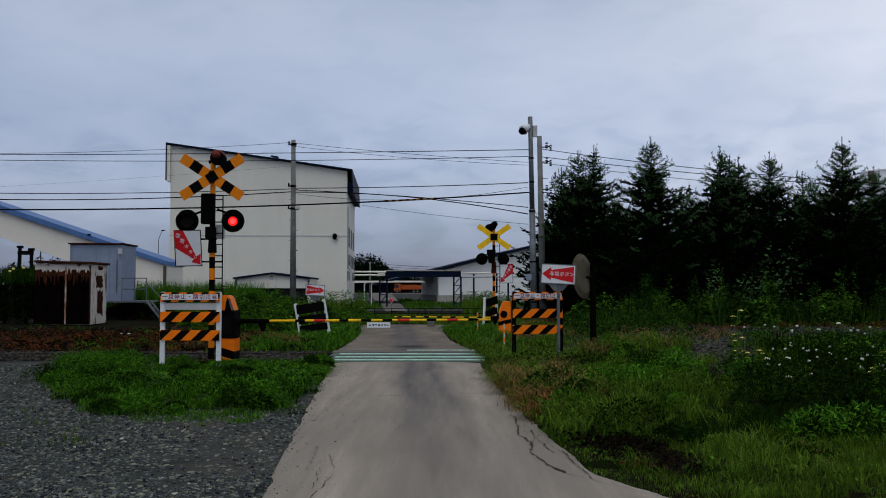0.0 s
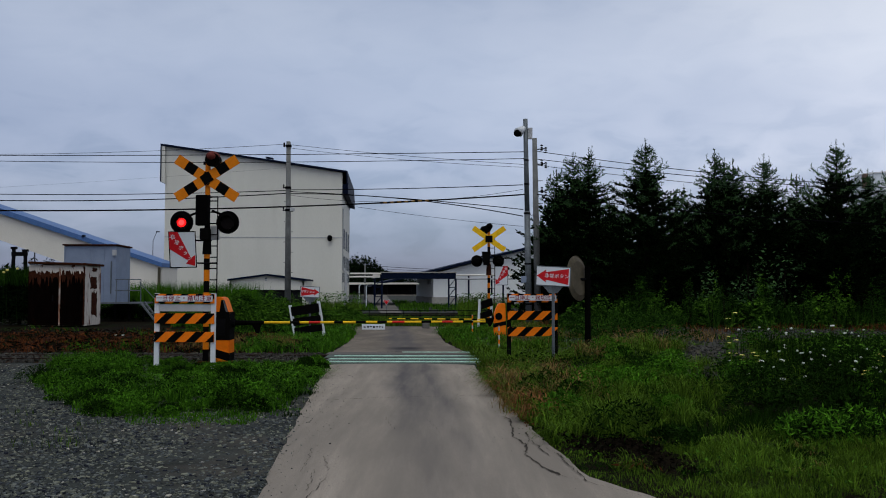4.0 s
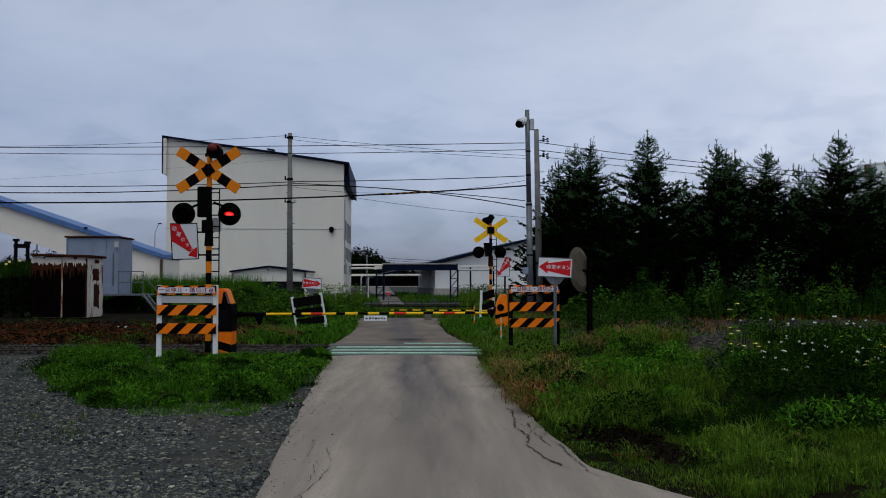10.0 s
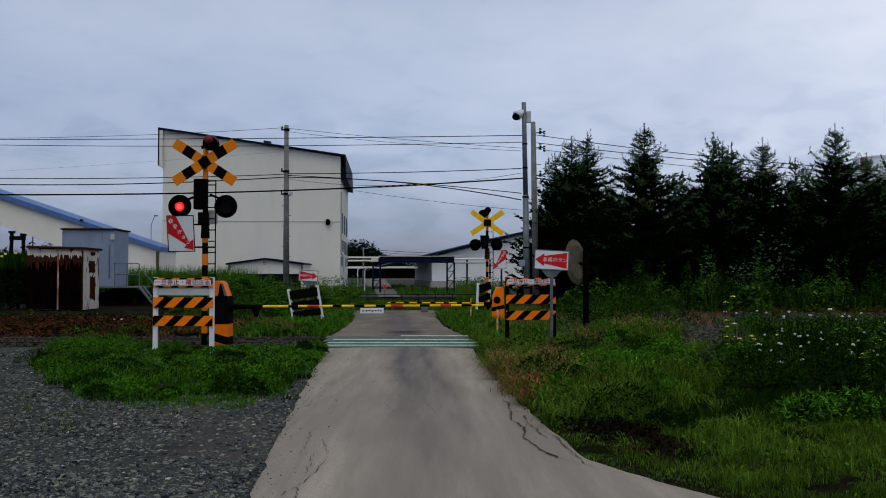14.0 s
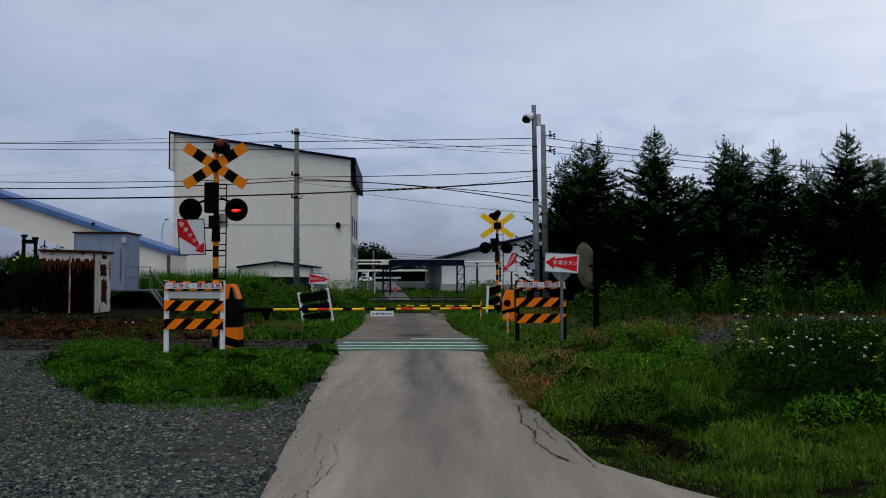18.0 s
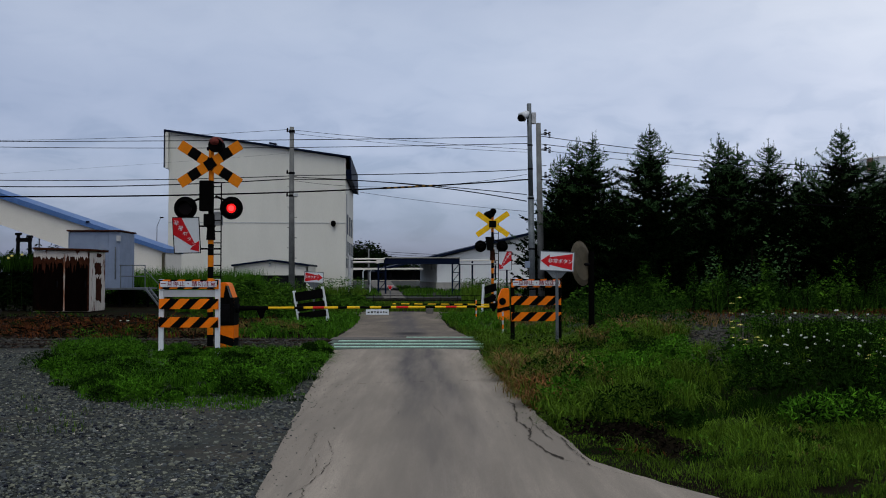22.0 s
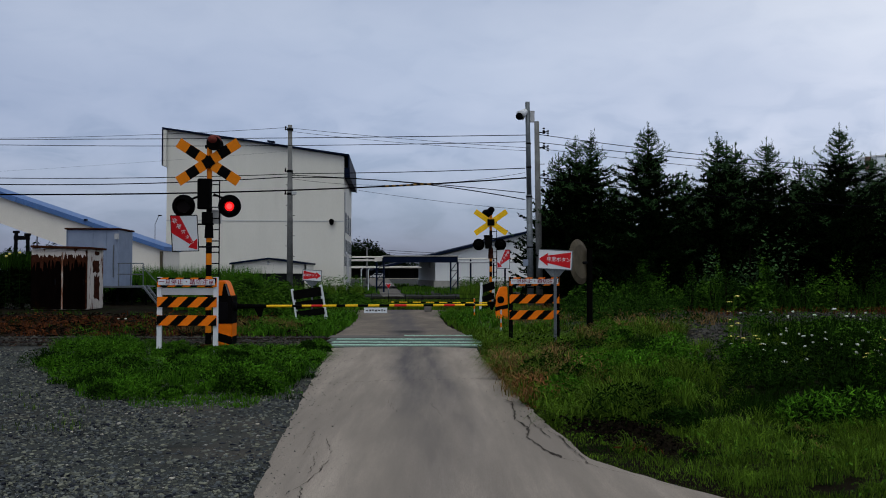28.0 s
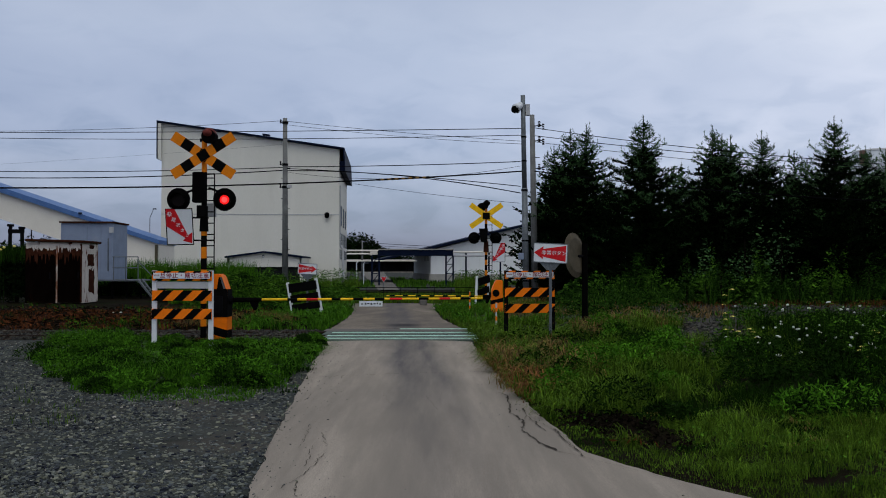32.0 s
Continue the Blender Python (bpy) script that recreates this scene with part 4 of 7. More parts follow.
# each: left end, right end, sag, radius
WIRES = [
    ((-21.533, 41, 7.54), (-6.621, 40, 7.897), 0.12, 0.009), ((-21.533, 41, 7.497), (3.517, 36, 6.961), 0.05, 0.016),
    ((-21.533, 41, 7.267), (3.517, 36, 6.692), 0.12, 0.014), ((-6.621, 40, 7.872), (3.517, 36, 6.446), 0.06, 0.009),
    ((-6.621, 40, 7.723), (3.517, 36, 6.334), 0.1, 0.008), ((-21.533, 41, 5.762), (-6.621, 40, 5.831), 0.1, 0.018),
    ((-21.533, 41, 5.481), (-6.621, 40, 5.706), 0.16, 0.024), ((-6.621, 40, 5.856), (3.383, 36, 5.639), 0.05, 0.018),
    ((-6.621, 40, 5.781), (3.383, 36, 4.653), -0.08, 0.018), ((-6.621, 40, 5.681), (3.383, 36, 4.385), -0.25, 0.022),
    ((-6.621, 40, 5.632), (3.383, 36, 5.460), 0.4, 0.008), ((-3.495, 39, 5.018), (3.383, 36, 3.981), 0.06, 0.008),
    ((-15.756, 30, 4.05), (3.322, 34, 5.047), 0.20, 0.028), ((-21.533, 41, 5.95), (-6.621, 40, 6.85), 0.05, 0.003),
    ((3.943, 36, 6.983), (15.980, 30, 4.810), 0.15, 0.014), ((3.943, 36, 6.670), (15.980, 30, 4.661), 0.1, 0.014),
    ((3.943, 36, 6.423), (15.980, 30, 4.400), 0.1, 0.010), ((3.724, 34, 5.047), (14.915, 28, 3.454), 0.15, 0.02),
    ((10.678, 110, 3.914), (-10.436, 130, 5.009), 0.3, 0.03), ((10.678, 110, 3.640), (-10.436, 130, 4.686), 0.3, 0.02),
]
for w in WIRES:
    wire(*w)
cable = WIRES[12]
wrap = new("wire_guard")


def on_cable(u):
    p = Vector(cable[0]).lerp(Vector(cable[1]), u)
    return p - Vector((0, 0, cable[2] * 4 * u * (1 - u)))


wrap.matrix_basis = Matrix.Translation(on_cable(0.758))
tagged(wrap, "dull yellow and black banded guard sleeve round a cable", "cable guard")
for k in range(15):
    ends = [on_cable(0.715 + 0.0066 * (k + j)) - on_cable(0.758) for j in (0, 1)]
    part("yellow_ring" if k % 2 else "black_ring", rod(B(), ends[0], ends[1], 0.036, n=8), guard_yellow if k % 2 else black, wrap)


# ---- factory hall ----
def factory():
    f = thing("factory_building", (-7.934, 75, 0), "tall cream metal-clad factory hall with a dark-edged sloping roof", "factory", "", 3)
    L, D = -14.45, 13.8
    hl, hr = 13.25, 11.15
    walls = B()
    prism(walls, [(L, 0), (0, 0), (0, hr), (L, hl)], 0.0, D)
    w = part("wall", walls, cream_wall, f, "cream panel walls")
    # horizontal joint, a proud strip of the cladding
    for z in (5.75,):
        part("joint_strip", box(B(), (L / 2, -0.012, z), (-L, 0.03, 0.06)), grey_paint, w)
    shell = B()
    o, t = 0.34, 0.09
    outer = [(L - o, 10.25), (L - o, hl + 0.12), (0.42, hr + 0.12), (0.50, 9.35), (0.41, 9.35), (0.32, hr - 0.0), (L - o + t, hl - 0.02), (L - o + t, 10.25)]
    prism(shell, outer, -0.35, D + 0.3)
    part("roof", shell, navy, f, "dark navy roof sheet folded down over both sides")
    infill = B()
    prism(infill, [(L - o + t - 0.01, 10.25), (L + 0.02, 10.15), (L + 0.02, hl - 0.1), (L - o + t - 0.01, hl - 0.1)], -0.3, D)
    part("soffit", infill, cream_wall, f)
    part("eave_soffit", prism(B(), [(0, 9.42), (0.42, 9.37), (0.36, hr - 0.95), (0, hr - 0.95)], 0.02, D), navy, f)
    ridge = box(B(), (L * 0.42, 0.6, 12.38), (0.6, 0.5, 0.11), Matrix.Rotation(radians(8.3), 3, "Y"))
    part("roof_vent", ridge, navy, f)
    duct = part("vent_hood", rod(B(), (-1.0, -0.3, 5.62), (-1.0, 0, 5.62), 0.19, 0.15, 16), matt_black, f, "black wall vent")
    part("vent_cowl", ball(B(), (-1.0, -0.22, 5.75), (0.2, 0.24, 0.2)), matt_black, duct)
    for row, (z, h, ys) in enumerate(((4.95, 1.65, (2.2, 6.0, 9.8)), (2.1, 0.75, (0.8, 3.4, 6.0, 8.6, 11.2)), (3.2, 1.1, (0.8, 3.4, 6.0, 8.6, 11.2)))):
        for y in ys:
            win = part("window", box(B(), (0.01, y + 0.5, z + h / 2), (0.05, 1.0, h)), barn_wall if row else hut_paint, f, "narrow window")
            fr = B()
            for yy in (y, y + 1.0):
                box(fr, (0.04, yy, z + h / 2), (0.05, 0.035, h + 0.04))
            for zz in (z, z + h):
                box(fr, (0.04, y + 0.5, zz), (0.05, 1.04, 0.035))
            part("frame", fr, steel, win)
    part("plinth", box(B(), (L / 2, -0.03, 0.2), (-L, 0.08, 0.5)), plinth, f)
    pipe = rod(rod(rod(B(), (0.3, 0.5, 0), (0.3, 0.5, 2.9), 0.11), (0.3, 0.5, 2.9), (0.1, 0.5, 3.2), 0.11), (0.05, 0.5, 8.2), (0.05, 0.5, 3.2), 0.05)
    part("downpipe", pipe, grey_paint, f)

    p = thing("entrance_porch", (-13.155, 70, 0), "low cream porch with a shallow dark blue gable roof", "porch")
    half = 3.0
    part("wall", prism(B(), [(-half + 0.15, 1.45), (half - 0.15, 1.45), (half - 0.15, 2.2), (0, 2.55), (-half + 0.15, 2.2)], 0, 0.15), cream_wall, p)
    part("side_wall", box(B(), (-half + 0.2, 2.0, 1.0), (0.15, 4.0, 2.2)), cream_wall, p)
    part("side_wall", box(B(), (half - 0.2, 2.0, 1.0), (0.15, 4.0, 2.2)), cream_wall, p)
    for s in (1, -1):
        part("roof", prism(B(), [(0, 2.66), (s * half, 2.26), (s * half, 2.12), (0, 2.52)], -0.25, 4.2), navy, p, "dark blue roof slope")
    # solid dark block stands for the unlit inside of the porch
    part("opening", box(B(), (0, 1.5, 0.72), (2 * half - 0.5, 2.6, 1.42)), interior, p, "near-black block for the shaded open front")
    lamp = part("wall_lamp", rod(B(), (-0.05, -0.15, 2.28), (-0.05, 0, 2.33), 0.1, 0.06, 12), steel, p)
    part("lamp_glass", ball(B(), (-0.05, -0.14, 2.2), (0.07, 0.07, 0.09)), grey_paint, lamp)


factory()


# ---- conveyor gallery ----
def gallery():
    g = thing("conveyor_gallery", (-18.220, 60, 0), "sloping cream conveyor gallery with a blue ribbed roof", "conveyor gallery")
    run = -34.0
    top = lambda x: 2.98 - 0.326 * x
    bot = lambda x: 0.91 - 0.354 * x
    part("wall", prism(B(), [(0, 0), (0, top(0)), (run, top(run)), (run, bot(run)), (-5.2, bot(-5.2)), (-3.9, 0)], 0, 3.6), gallery_wall, g, "cream sheet wall")
    tilt = Matrix.Rotation(math.atan(0.335), 3, "Y")
    part("roof", prism(B(), [(0.08, top(0.08) - 0.03), (0.08, top(0) + 0.22), (run, top(run) + 0.22 - 0.010 * run), (run, top(run) - 0.03)], -0.25, 3.8), blue_roof, g, "blue ribbed roof")
    for i in range(68):
        x = -0.2 - i * 0.5
        tall = 0.23 - 0.010 * x
        part("roof_rib", box(B(), (x, -0.26, top(x) + tall / 2 - 0.02), (0.05, 0.04, tall), tilt), blue_roof, g)
    for x in (-5.1, -11.8):
        part("roof_peg", box(B(), (x, -0.2, top(x) + 0.26 - 0.010 * x), (0.16, 0.25, 0.12)), navy, g)
    part("end_post", box(B(), (-0.12, -0.15, 1.45), (0.15, 0.15, 2.9)), mirror_back, g)
    for x, z in ((-9.6, 4.15), (-8.86, 3.98)):
        leg = rod(B(), (x - 0.12 if x < -9 else x + 0.12, -0.3, 0), (x, -0.3, z), 0.15, 0.12, 8)
        part("support_leg", leg, dark_steel, g)
        part("support_head", box(B(), (x, -0.3, z), (0.34, 0.3, 0.16), bevel=0.02), dark_steel, g)
    part("support_beam", box(B(), (-9.23, -0.3, 3.76), (0.95, 0.3, 0.26)), dark_steel, g)
    part("thin_post", rod(B(), (-8.5, 0.3, 0), (-8.5, 0.3, 3.95), 0.04, n=8), dark_steel, g)


gallery()


def street_lamp():
    s = thing("street_lamp", (-20.699, 66, 0), "slender grey street lamp with a bent arm", "street lamp")
    part("pole", rod(rod(B(), (0, 0, 0), (0, 0, 5.0), 0.035, 0.025), (0, 0, 5.0), (0.25, 0, 5.6), 0.022), steel, s)
    part("head", box(B(), (0.34, 0, 5.64), (0.26, 0.12, 0.07), bevel=0.02), dark_steel, s)


street_lamp()


# ---- trackside sheds ----
def rusty_shed():
    s = thing("storage_shed", (-15.054, 36, 0), "rust-eaten white steel storage shed with double doors", "shed", "", 2)
    w, d, h = 2.17, 1.9, 2.42
    part("body", box(B(), (0, d / 2, h / 2), (w, d, h), bevel=0.02), peeling, s, "white paint peeling off rusty steel")
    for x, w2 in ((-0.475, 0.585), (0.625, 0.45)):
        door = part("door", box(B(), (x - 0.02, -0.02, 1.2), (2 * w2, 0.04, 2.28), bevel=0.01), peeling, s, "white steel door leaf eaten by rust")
        rr = random.Random(int(x * 100))
        n = 26
        a, b = x - 0.02 - w2 - 0.012, x - 0.02 + w2 + 0.012
        edge = [(a + (b - a) * i / n, 2.17 - 0.20 * rr.random() ** 2.5 + 0.05 * rr.random()) for i in range(n + 1)]
        part("rust_patch", prism(B(), [(a, 0.02), (b, 0.02)] + edge[::-1], -0.046, -0.041), rust, door, "red-brown rust below the flaking paint")
        # second patch: the lower door is nearly black, red-brown shows above it
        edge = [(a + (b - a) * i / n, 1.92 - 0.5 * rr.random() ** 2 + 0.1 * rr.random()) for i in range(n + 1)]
        part("burnt_patch", prism(B(), [(a, 0.02), (b, 0.02)] + edge[::-1], -0.051, -0.045), shed_rust, door, "rust, nearly black over the lower part")
        part("handle", box(B(), (x + 0.34, -0.06, 1.1), (0.04, 0.04, 0.25)), dark_steel, door)
    part("door_frame", box(B(), (0.13, -0.03, 1.15), (0.06, 0.06, 2.25)), seam_rust, s)
    part("roof", box(B(), (0.06, d / 2 - 0.05, h + 0.05), (w + 0.10, d + 0.25, 0.09), Matrix.Rotation(radians(1.5), 3, "Y"), 0.015), rust, s, "brown rusty roof sheet")
    part("side_post", box(B(), (w / 2 - 0.015, -0.03, 1.2), (0.05, 0.05, 2.3)), rust, s)
    rr = random.Random(8)
    for z, y, hh, ww in ((0.85, 1.1, 1.05, 0.7), (1.72, 1.0, 0.5, 0.8), (2.25, 1.1, 0.16, 0.6)):
        ring = []
        for k in range(22):
            a = k * math.tau / 22
            c, d = math.cos(a), math.sin(a)
            q = 1 / max(abs(c), abs(d)) * rr.uniform(0.78, 1.08)
            ring.append((y + c * q * ww / 2, z + d * q * hh / 2))
        patch = prism(B(), ring, 0, 0.012, Matrix.Translation((w / 2 + 0.012, 0, 0)) @ pose(0, 0, 0, 0, 0, 90))
        part("side_patch", patch, rust, s, "ragged rust showing through the paint")


def grey_hut():
    h = thing("equipment_hut", (-16.047, 42, 0), "blue-grey steel equipment hut raised on a frame with steps", "equipment hut", "", 4)
    w, d = 2.35, 2.4
    part("body", box(B(), (0, d / 2, 2.15), (w, d, 2.6), bevel=0.015), hut_paint, h, "blue-grey painted steel walls")
    part("roof", box(B(), (0, d / 2, 3.5), (w + 0.14, d + 0.2, 0.07), bevel=0.01), rust, h, "thin brown roof edge")
    for x in (-w / 2 + 0.02, 0, 0.6, w / 2 - 0.02):
        part("panel_joint", box(B(), (x, -0.012, 2.15), (0.04, 0.03, 2.56)), hut_paint, h)
    part("lock_bar", box(B(), (0.95, -0.03, 2.0), (0.04, 0.05, 1.5)), steel, h)
    part("cable_box", box(B(), (1.1, -0.05, 3.15), (0.18, 0.1, 0.26)), grey_paint, h)
    for x in (-1.1, 0, 1.1, 1.75, 2.4):
        part("leg", box(B(), (x, 0.2, 0.4), (0.09, 0.09, 0.85)), dark_steel, h)
    part("platform", box(B(), (0.65, 0.6, 0.82), (3.6, 2.2, 0.07)), steel, h, "steel grating platform")
    rail = B()
    for x in (1.3, 1.85, 2.4):
        rod(rail, (x, -0.4, 0.85), (x, -0.4, 1.9), 0.022, n=6)
    for z in (1.4, 1.9):
        rod(rail, (1.25, -0.4, z), (2.4, -0.4, z), 0.022, n=6)
    part("railing", rail, steel, h, "thin steel railing")
    steps = part("steps", box(box(B(), (2.8, -0.6, 0.42), (0.06, 0.25, 1.15), Matrix.Rotation(radians(-38), 3, "Y")), (2.8, 0.1, 0.42), (0.06, 0.25, 1.15), Matrix.Rotation(radians(-38), 3, "Y")), steel, h, "short flight of steel steps")
    for k in range(4):
        part("tread", box(B(), (2.5 + 0.19 * k, -0.25, 0.74 - 0.2 * k), (0.2, 0.7, 0.03)), steel, steps)
    part("handrail", rod(B(), (2.4, -0.6, 1.75), (3.25, -0.6, 0.85), 0.02, n=6), steel, steps)


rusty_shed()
grey_hut()


# ---- pipe bridge, barn, gate ----
def pipe_bridge():
    b = thing("pipe_bridge", (-1.481, 70, 0), "navy steel pipe bridge on lattice legs", "pipe bridge")
    part("girder", box(B(), (0, 0, 2.53), (5.7, 1.6, 0.46), bevel=0.02), navy, b, "deep navy girder")
    part("girder_lip", box(B(), (0, -0.82, 2.78), (5.8, 0.1, 0.08)), plinth, b)
    for x in (-3.35, 2.3):
        for dx in (0, 0.55):
            part("leg", box(B(), (x + dx, -0.6, 1.15), (0.13, 0.13, 2.32)), navy, b)
        br = B()
        for k in range(3):
            rod(br, (x, -0.6, 0.25 + 0.7 * k), (x + 0.55, -0.6, 0.25 + 0.7 * (k + 1)), 0.03, n=6)
            rod(br, (x, -0.6, 0.25 + 0.7 * (k + 1)), (x + 0.55, -0.6, 0.25 + 0.7 * (k + 1)), 0.03, n=6)
        part("bracing", br, navy, b)
    q = thing("pipe_run", (-6.892, 71, 0), "cream insulated pipes running along the pipe bridge", "pipes")
    part("upper_pipe", rod(B(), (0, 0, 2.72), (2.6, 0, 2.72), 0.065, n=10), gallery_wall, q)
    part("lower_pipe", rod(B(), (0, -0.3, 2.46), (2.4, -0.3, 2.46), 0.07, n=10), gallery_wall, q)
    part("pipe_end", box(B(), (2.1, -0.3, 2.5), (0.55, 0.3, 0.3)), gallery_wall, q)
    part("right_pipe", rod(B(), (8.2, 0, 2.6), (14, 0, 2.62), 0.06, n=10), gallery_wall, q)
    part("right_pipe", rod(B(), (8.2, 0, 2.32), (14, 0, 2.34), 0.07, n=10), grey_paint, q)
    for x in (9.3, 11.1, 12.0):
        part("pipe_post", rod(B(), (x, 0.2, 0), (x, 0.2, 2.6), 0.07, n=8), navy, q)
    u = thing("pipe_bend", (-6.228, 72, 0), "pale insulated pipe bend beside the yard", "pipes")
    part("riser", rod(rod(B(), (0, 0, 0), (0, 0, 1.75), 0.045), (0, 0, 1.75), (0.2, 0, 1.93), 0.045), white, u)
    part("riser", rod(rod(B(), (0.56, 0, 0), (0.56, 0, 1.72), 0.04), (0.56, 0, 1.72), (0.72, 0, 1.9), 0.04), white, u)
    part("run", box(B(), (2.45, 0, 1.92), (4.6, 0.25, 0.12), bevel=0.04), gallery_wall, u)


def barn():
    b = thing("warehouse", (-0.423, 85, 0), "low white warehouse with a dark-edged gable roof", "warehouse", "", 7)
    W, D = 19.0, 16.0
    prof = [(0, 0), (W, 0), (W, 3.0), (W / 2, 5.42), (0, 3.0)]
    part("wall", prism(B(), prof, 0, D), barn_wall, b, "white sheet walls")
    for s, xs in ((1, (-5.8, W / 2)), (-1, (W + 5.8, W / 2))):
        z0 = 1.74
        part("roof", prism(B(), [(xs[0], z0), (xs[1], 5.45), (xs[1], 5.65), (xs[0], z0 + 0.2)], -0.7, D + 0.5), navy, b, "dark roof slope")
    part("plinth", box(B(), (W / 2, -0.06, 0.35), (W + 0.1, 0.14, 0.85)), plinth, b)
    part("side_plinth", box(B(), (-0.06, D / 2, 0.35), (0.14, D, 0.85)), plinth, b)
    for k in range(1, 12):
        part("wall_rib", box(B(), (k * 1.55, -0.02, 1.9), (0.05, 0.05, 2.2)), barn_wall, b)
    for y in (2.0, 4.4):
        part("vent_panel", box(B(), (-0.03, y, 2.25), (0.06, 1.4, 0.5)), grey_paint, b)


def open_shed():
    s = thing("open_shed", (-15.230, 275, 0), "long dark open-fronted shed across the far road", "shed")
    part("back", box(B(), (0, 4, 1.6), (46, 0.4, 3.2)), interior, s)
    part("roof", box(B(), (0, 0, 3.5), (47, 9, 0.5)), interior, s)
    part("fascia", box(B(), (0, -4.56, 3.32), (47, 0.1, 0.62)), gallery_wall, s, "pale roof edge")
    for k in range(7):
        part("column", box(B(), (-21 + 7 * k, -3.8, 1.6), (0.4, 0.4, 3.3)), dark_steel, s)


def gate():
    g = thing("low_fence", (-2.457, 42, 0), "low dark metal fence across the lane's end", "fence")
    for k in range(13):
        part("post", rod(B(), (-4.6 + 0.78 * k, 0, 0), (-4.6 + 0.78 * k, 0, 0.52), 0.015, n=6), dark_steel, g)
    for z in (0.28, 0.5):
        part("rail", rod(B(), (-4.6, 0, z), (4.76, 0, z), 0.015, n=6), dark_steel, g)
    s = thing("give_way_sign", (-3.511, 62, 0), "red inverted triangle sign with a pale edge on a post", "sign")
    part("post", rod(B(), (0, 0.03, 0), (0, 0.03, 0.76), 0.03, n=8), steel, s)
    part("plate", prism(B(), [(-0.22, 0.76), (0.22, 0.76), (0, 0.38)], -0.01, 0.01), sign_white, s)
    part("red_face", prism(B(), [(-0.19, 0.742), (0.19, 0.742), (0, 0.415)], -0.016, -0.011), sign_red, s)
    words("lettering", "止まれ", 0.065, sign_white, s, Matrix.Translation((0, -0.018, 0.68)))
    p = thing("concrete_block", (-0.439, 33.6, 0), "small grey concrete marker block at the lane's edge", "block")
    part("body", box(B(), (0, 0, 0.13), (0.27, 0.26, 0.27), bevel=0.07), crossing_deck, p)


pipe_bridge()
barn()
open_shed()
gate()


def silo():
    s = thing("silo_building", (73.553, 150, 0), "pale round-topped silo with a brown opening", "silo")
    part("body", rod(B(), (0, 0, 0), (0, 0, 20.5), 4.0, n=40), silo_wall, s, "", True)
    part("cap", rod(B(), (0, 0, 20.5), (0, 0, 20.8), 4.08, 3.7, 40), grey_paint, s)
    part("opening", box(B(), (-3.4, -1.95, 19.4), (0.75, 1.0, 2.3)), silo_door, s, "brown shuttered opening")


silo()


# ---- plants ----
def blades(name, pts, h, mat, label, seed, width=0.006, lean=0.45, z=0.0, category="grass", parent=None):
    """Bent grass blades, one tapering strip each."""
    rng = np.random.default_rng(seed)
    n = len(pts)
    h = np.broadcast_to(h, n) * rng.uniform(0.6, 1.15, n)
    a = rng.random(n) * math.tau
    b = rng.random(n) * math.tau
    side = np.stack([np.cos(a), np.sin(a), np.zeros(n)], 1) * (width * rng.uniform(0.6, 1.5, n))[:, None]
    out = np.stack([np.cos(b), np.sin(b), np.zeros(n)], 1) * (h * lean * rng.random(n))[:, None]
    base = np.stack([pts[:, 0], pts[:, 1], np.broadcast_to(z, n)], 1)
    up = np.zeros((n, 3))
    up[:, 2] = h
    v = np.stack([base - side, base + side, base + up * 0.55 + out * 0.35 - side * 0.75, base + up * 0.55 + out * 0.35 + side * 0.75, base + up * 0.97 + out], 1)
    k = np.arange(n) * 5
    quads = np.stack([k, k + 1, k + 3, k + 2], 1).tolist()
    tris = np.stack([k + 2, k + 3, k + 4], 1).tolist()
    return mesh_thing(name, v.reshape(-1, 3).tolist(), quads + tris, mat, label, category, "stuff", parent)


def tussocks(name, centres, z, each, h, r, mat, label, seed, width=0.004):
    """Clumps of grass whose blades fan out from the middle."""
    rng = np.random.default_rng(seed)
    m = len(centres)
    n = m * each
    c = np.repeat(np.column_stack([centres, z]), each, 0)
    size = np.repeat(rng.uniform(0.55, 1.3, m), each)
    a = rng.random(n) * math.tau
    q = np.sqrt(rng.random(n))
    out = np.stack([np.cos(a), np.sin(a), np.zeros(n)], 1)
    base = c + out * (q * r * 0.45 * size)[:, None]
    hh = np.repeat(np.broadcast_to(h, m), each) * size * rng.uniform(0.6, 1.1, n)
    tip = base + out * (q * r * 1.3 * size)[:, None] + rng.normal(0, 0.02, (n, 3))
    tip[:, 2] = base[:, 2] + hh * (1 - 0.35 * q)
    mid = base + (tip - base) * 0.4
    mid[:, 2] = base[:, 2] + (tip[:, 2] - base[:, 2]) * 0.68
    side = np.stack([-np.sin(a + rng.normal(0, 0.6, n)), np.cos(a), np.zeros(n)], 1) * (np.broadcast_to(np.repeat(np.broadcast_to(width, m), each), n) * rng.uniform(0.6, 1.4, n))[:, None]
    v = np.stack([base - side, base + side, mid - side * 0.8, mid + side * 0.8, tip], 1)
    k = np.arange(n) * 5
    faces = np.stack([k, k + 1, k + 3, k + 2], 1).tolist() + np.stack([k + 2, k + 3, k + 4], 1).tolist()
    return mesh_thing(name, v.reshape(-1, 3).tolist(), faces, mat, label, "grass", "stuff")


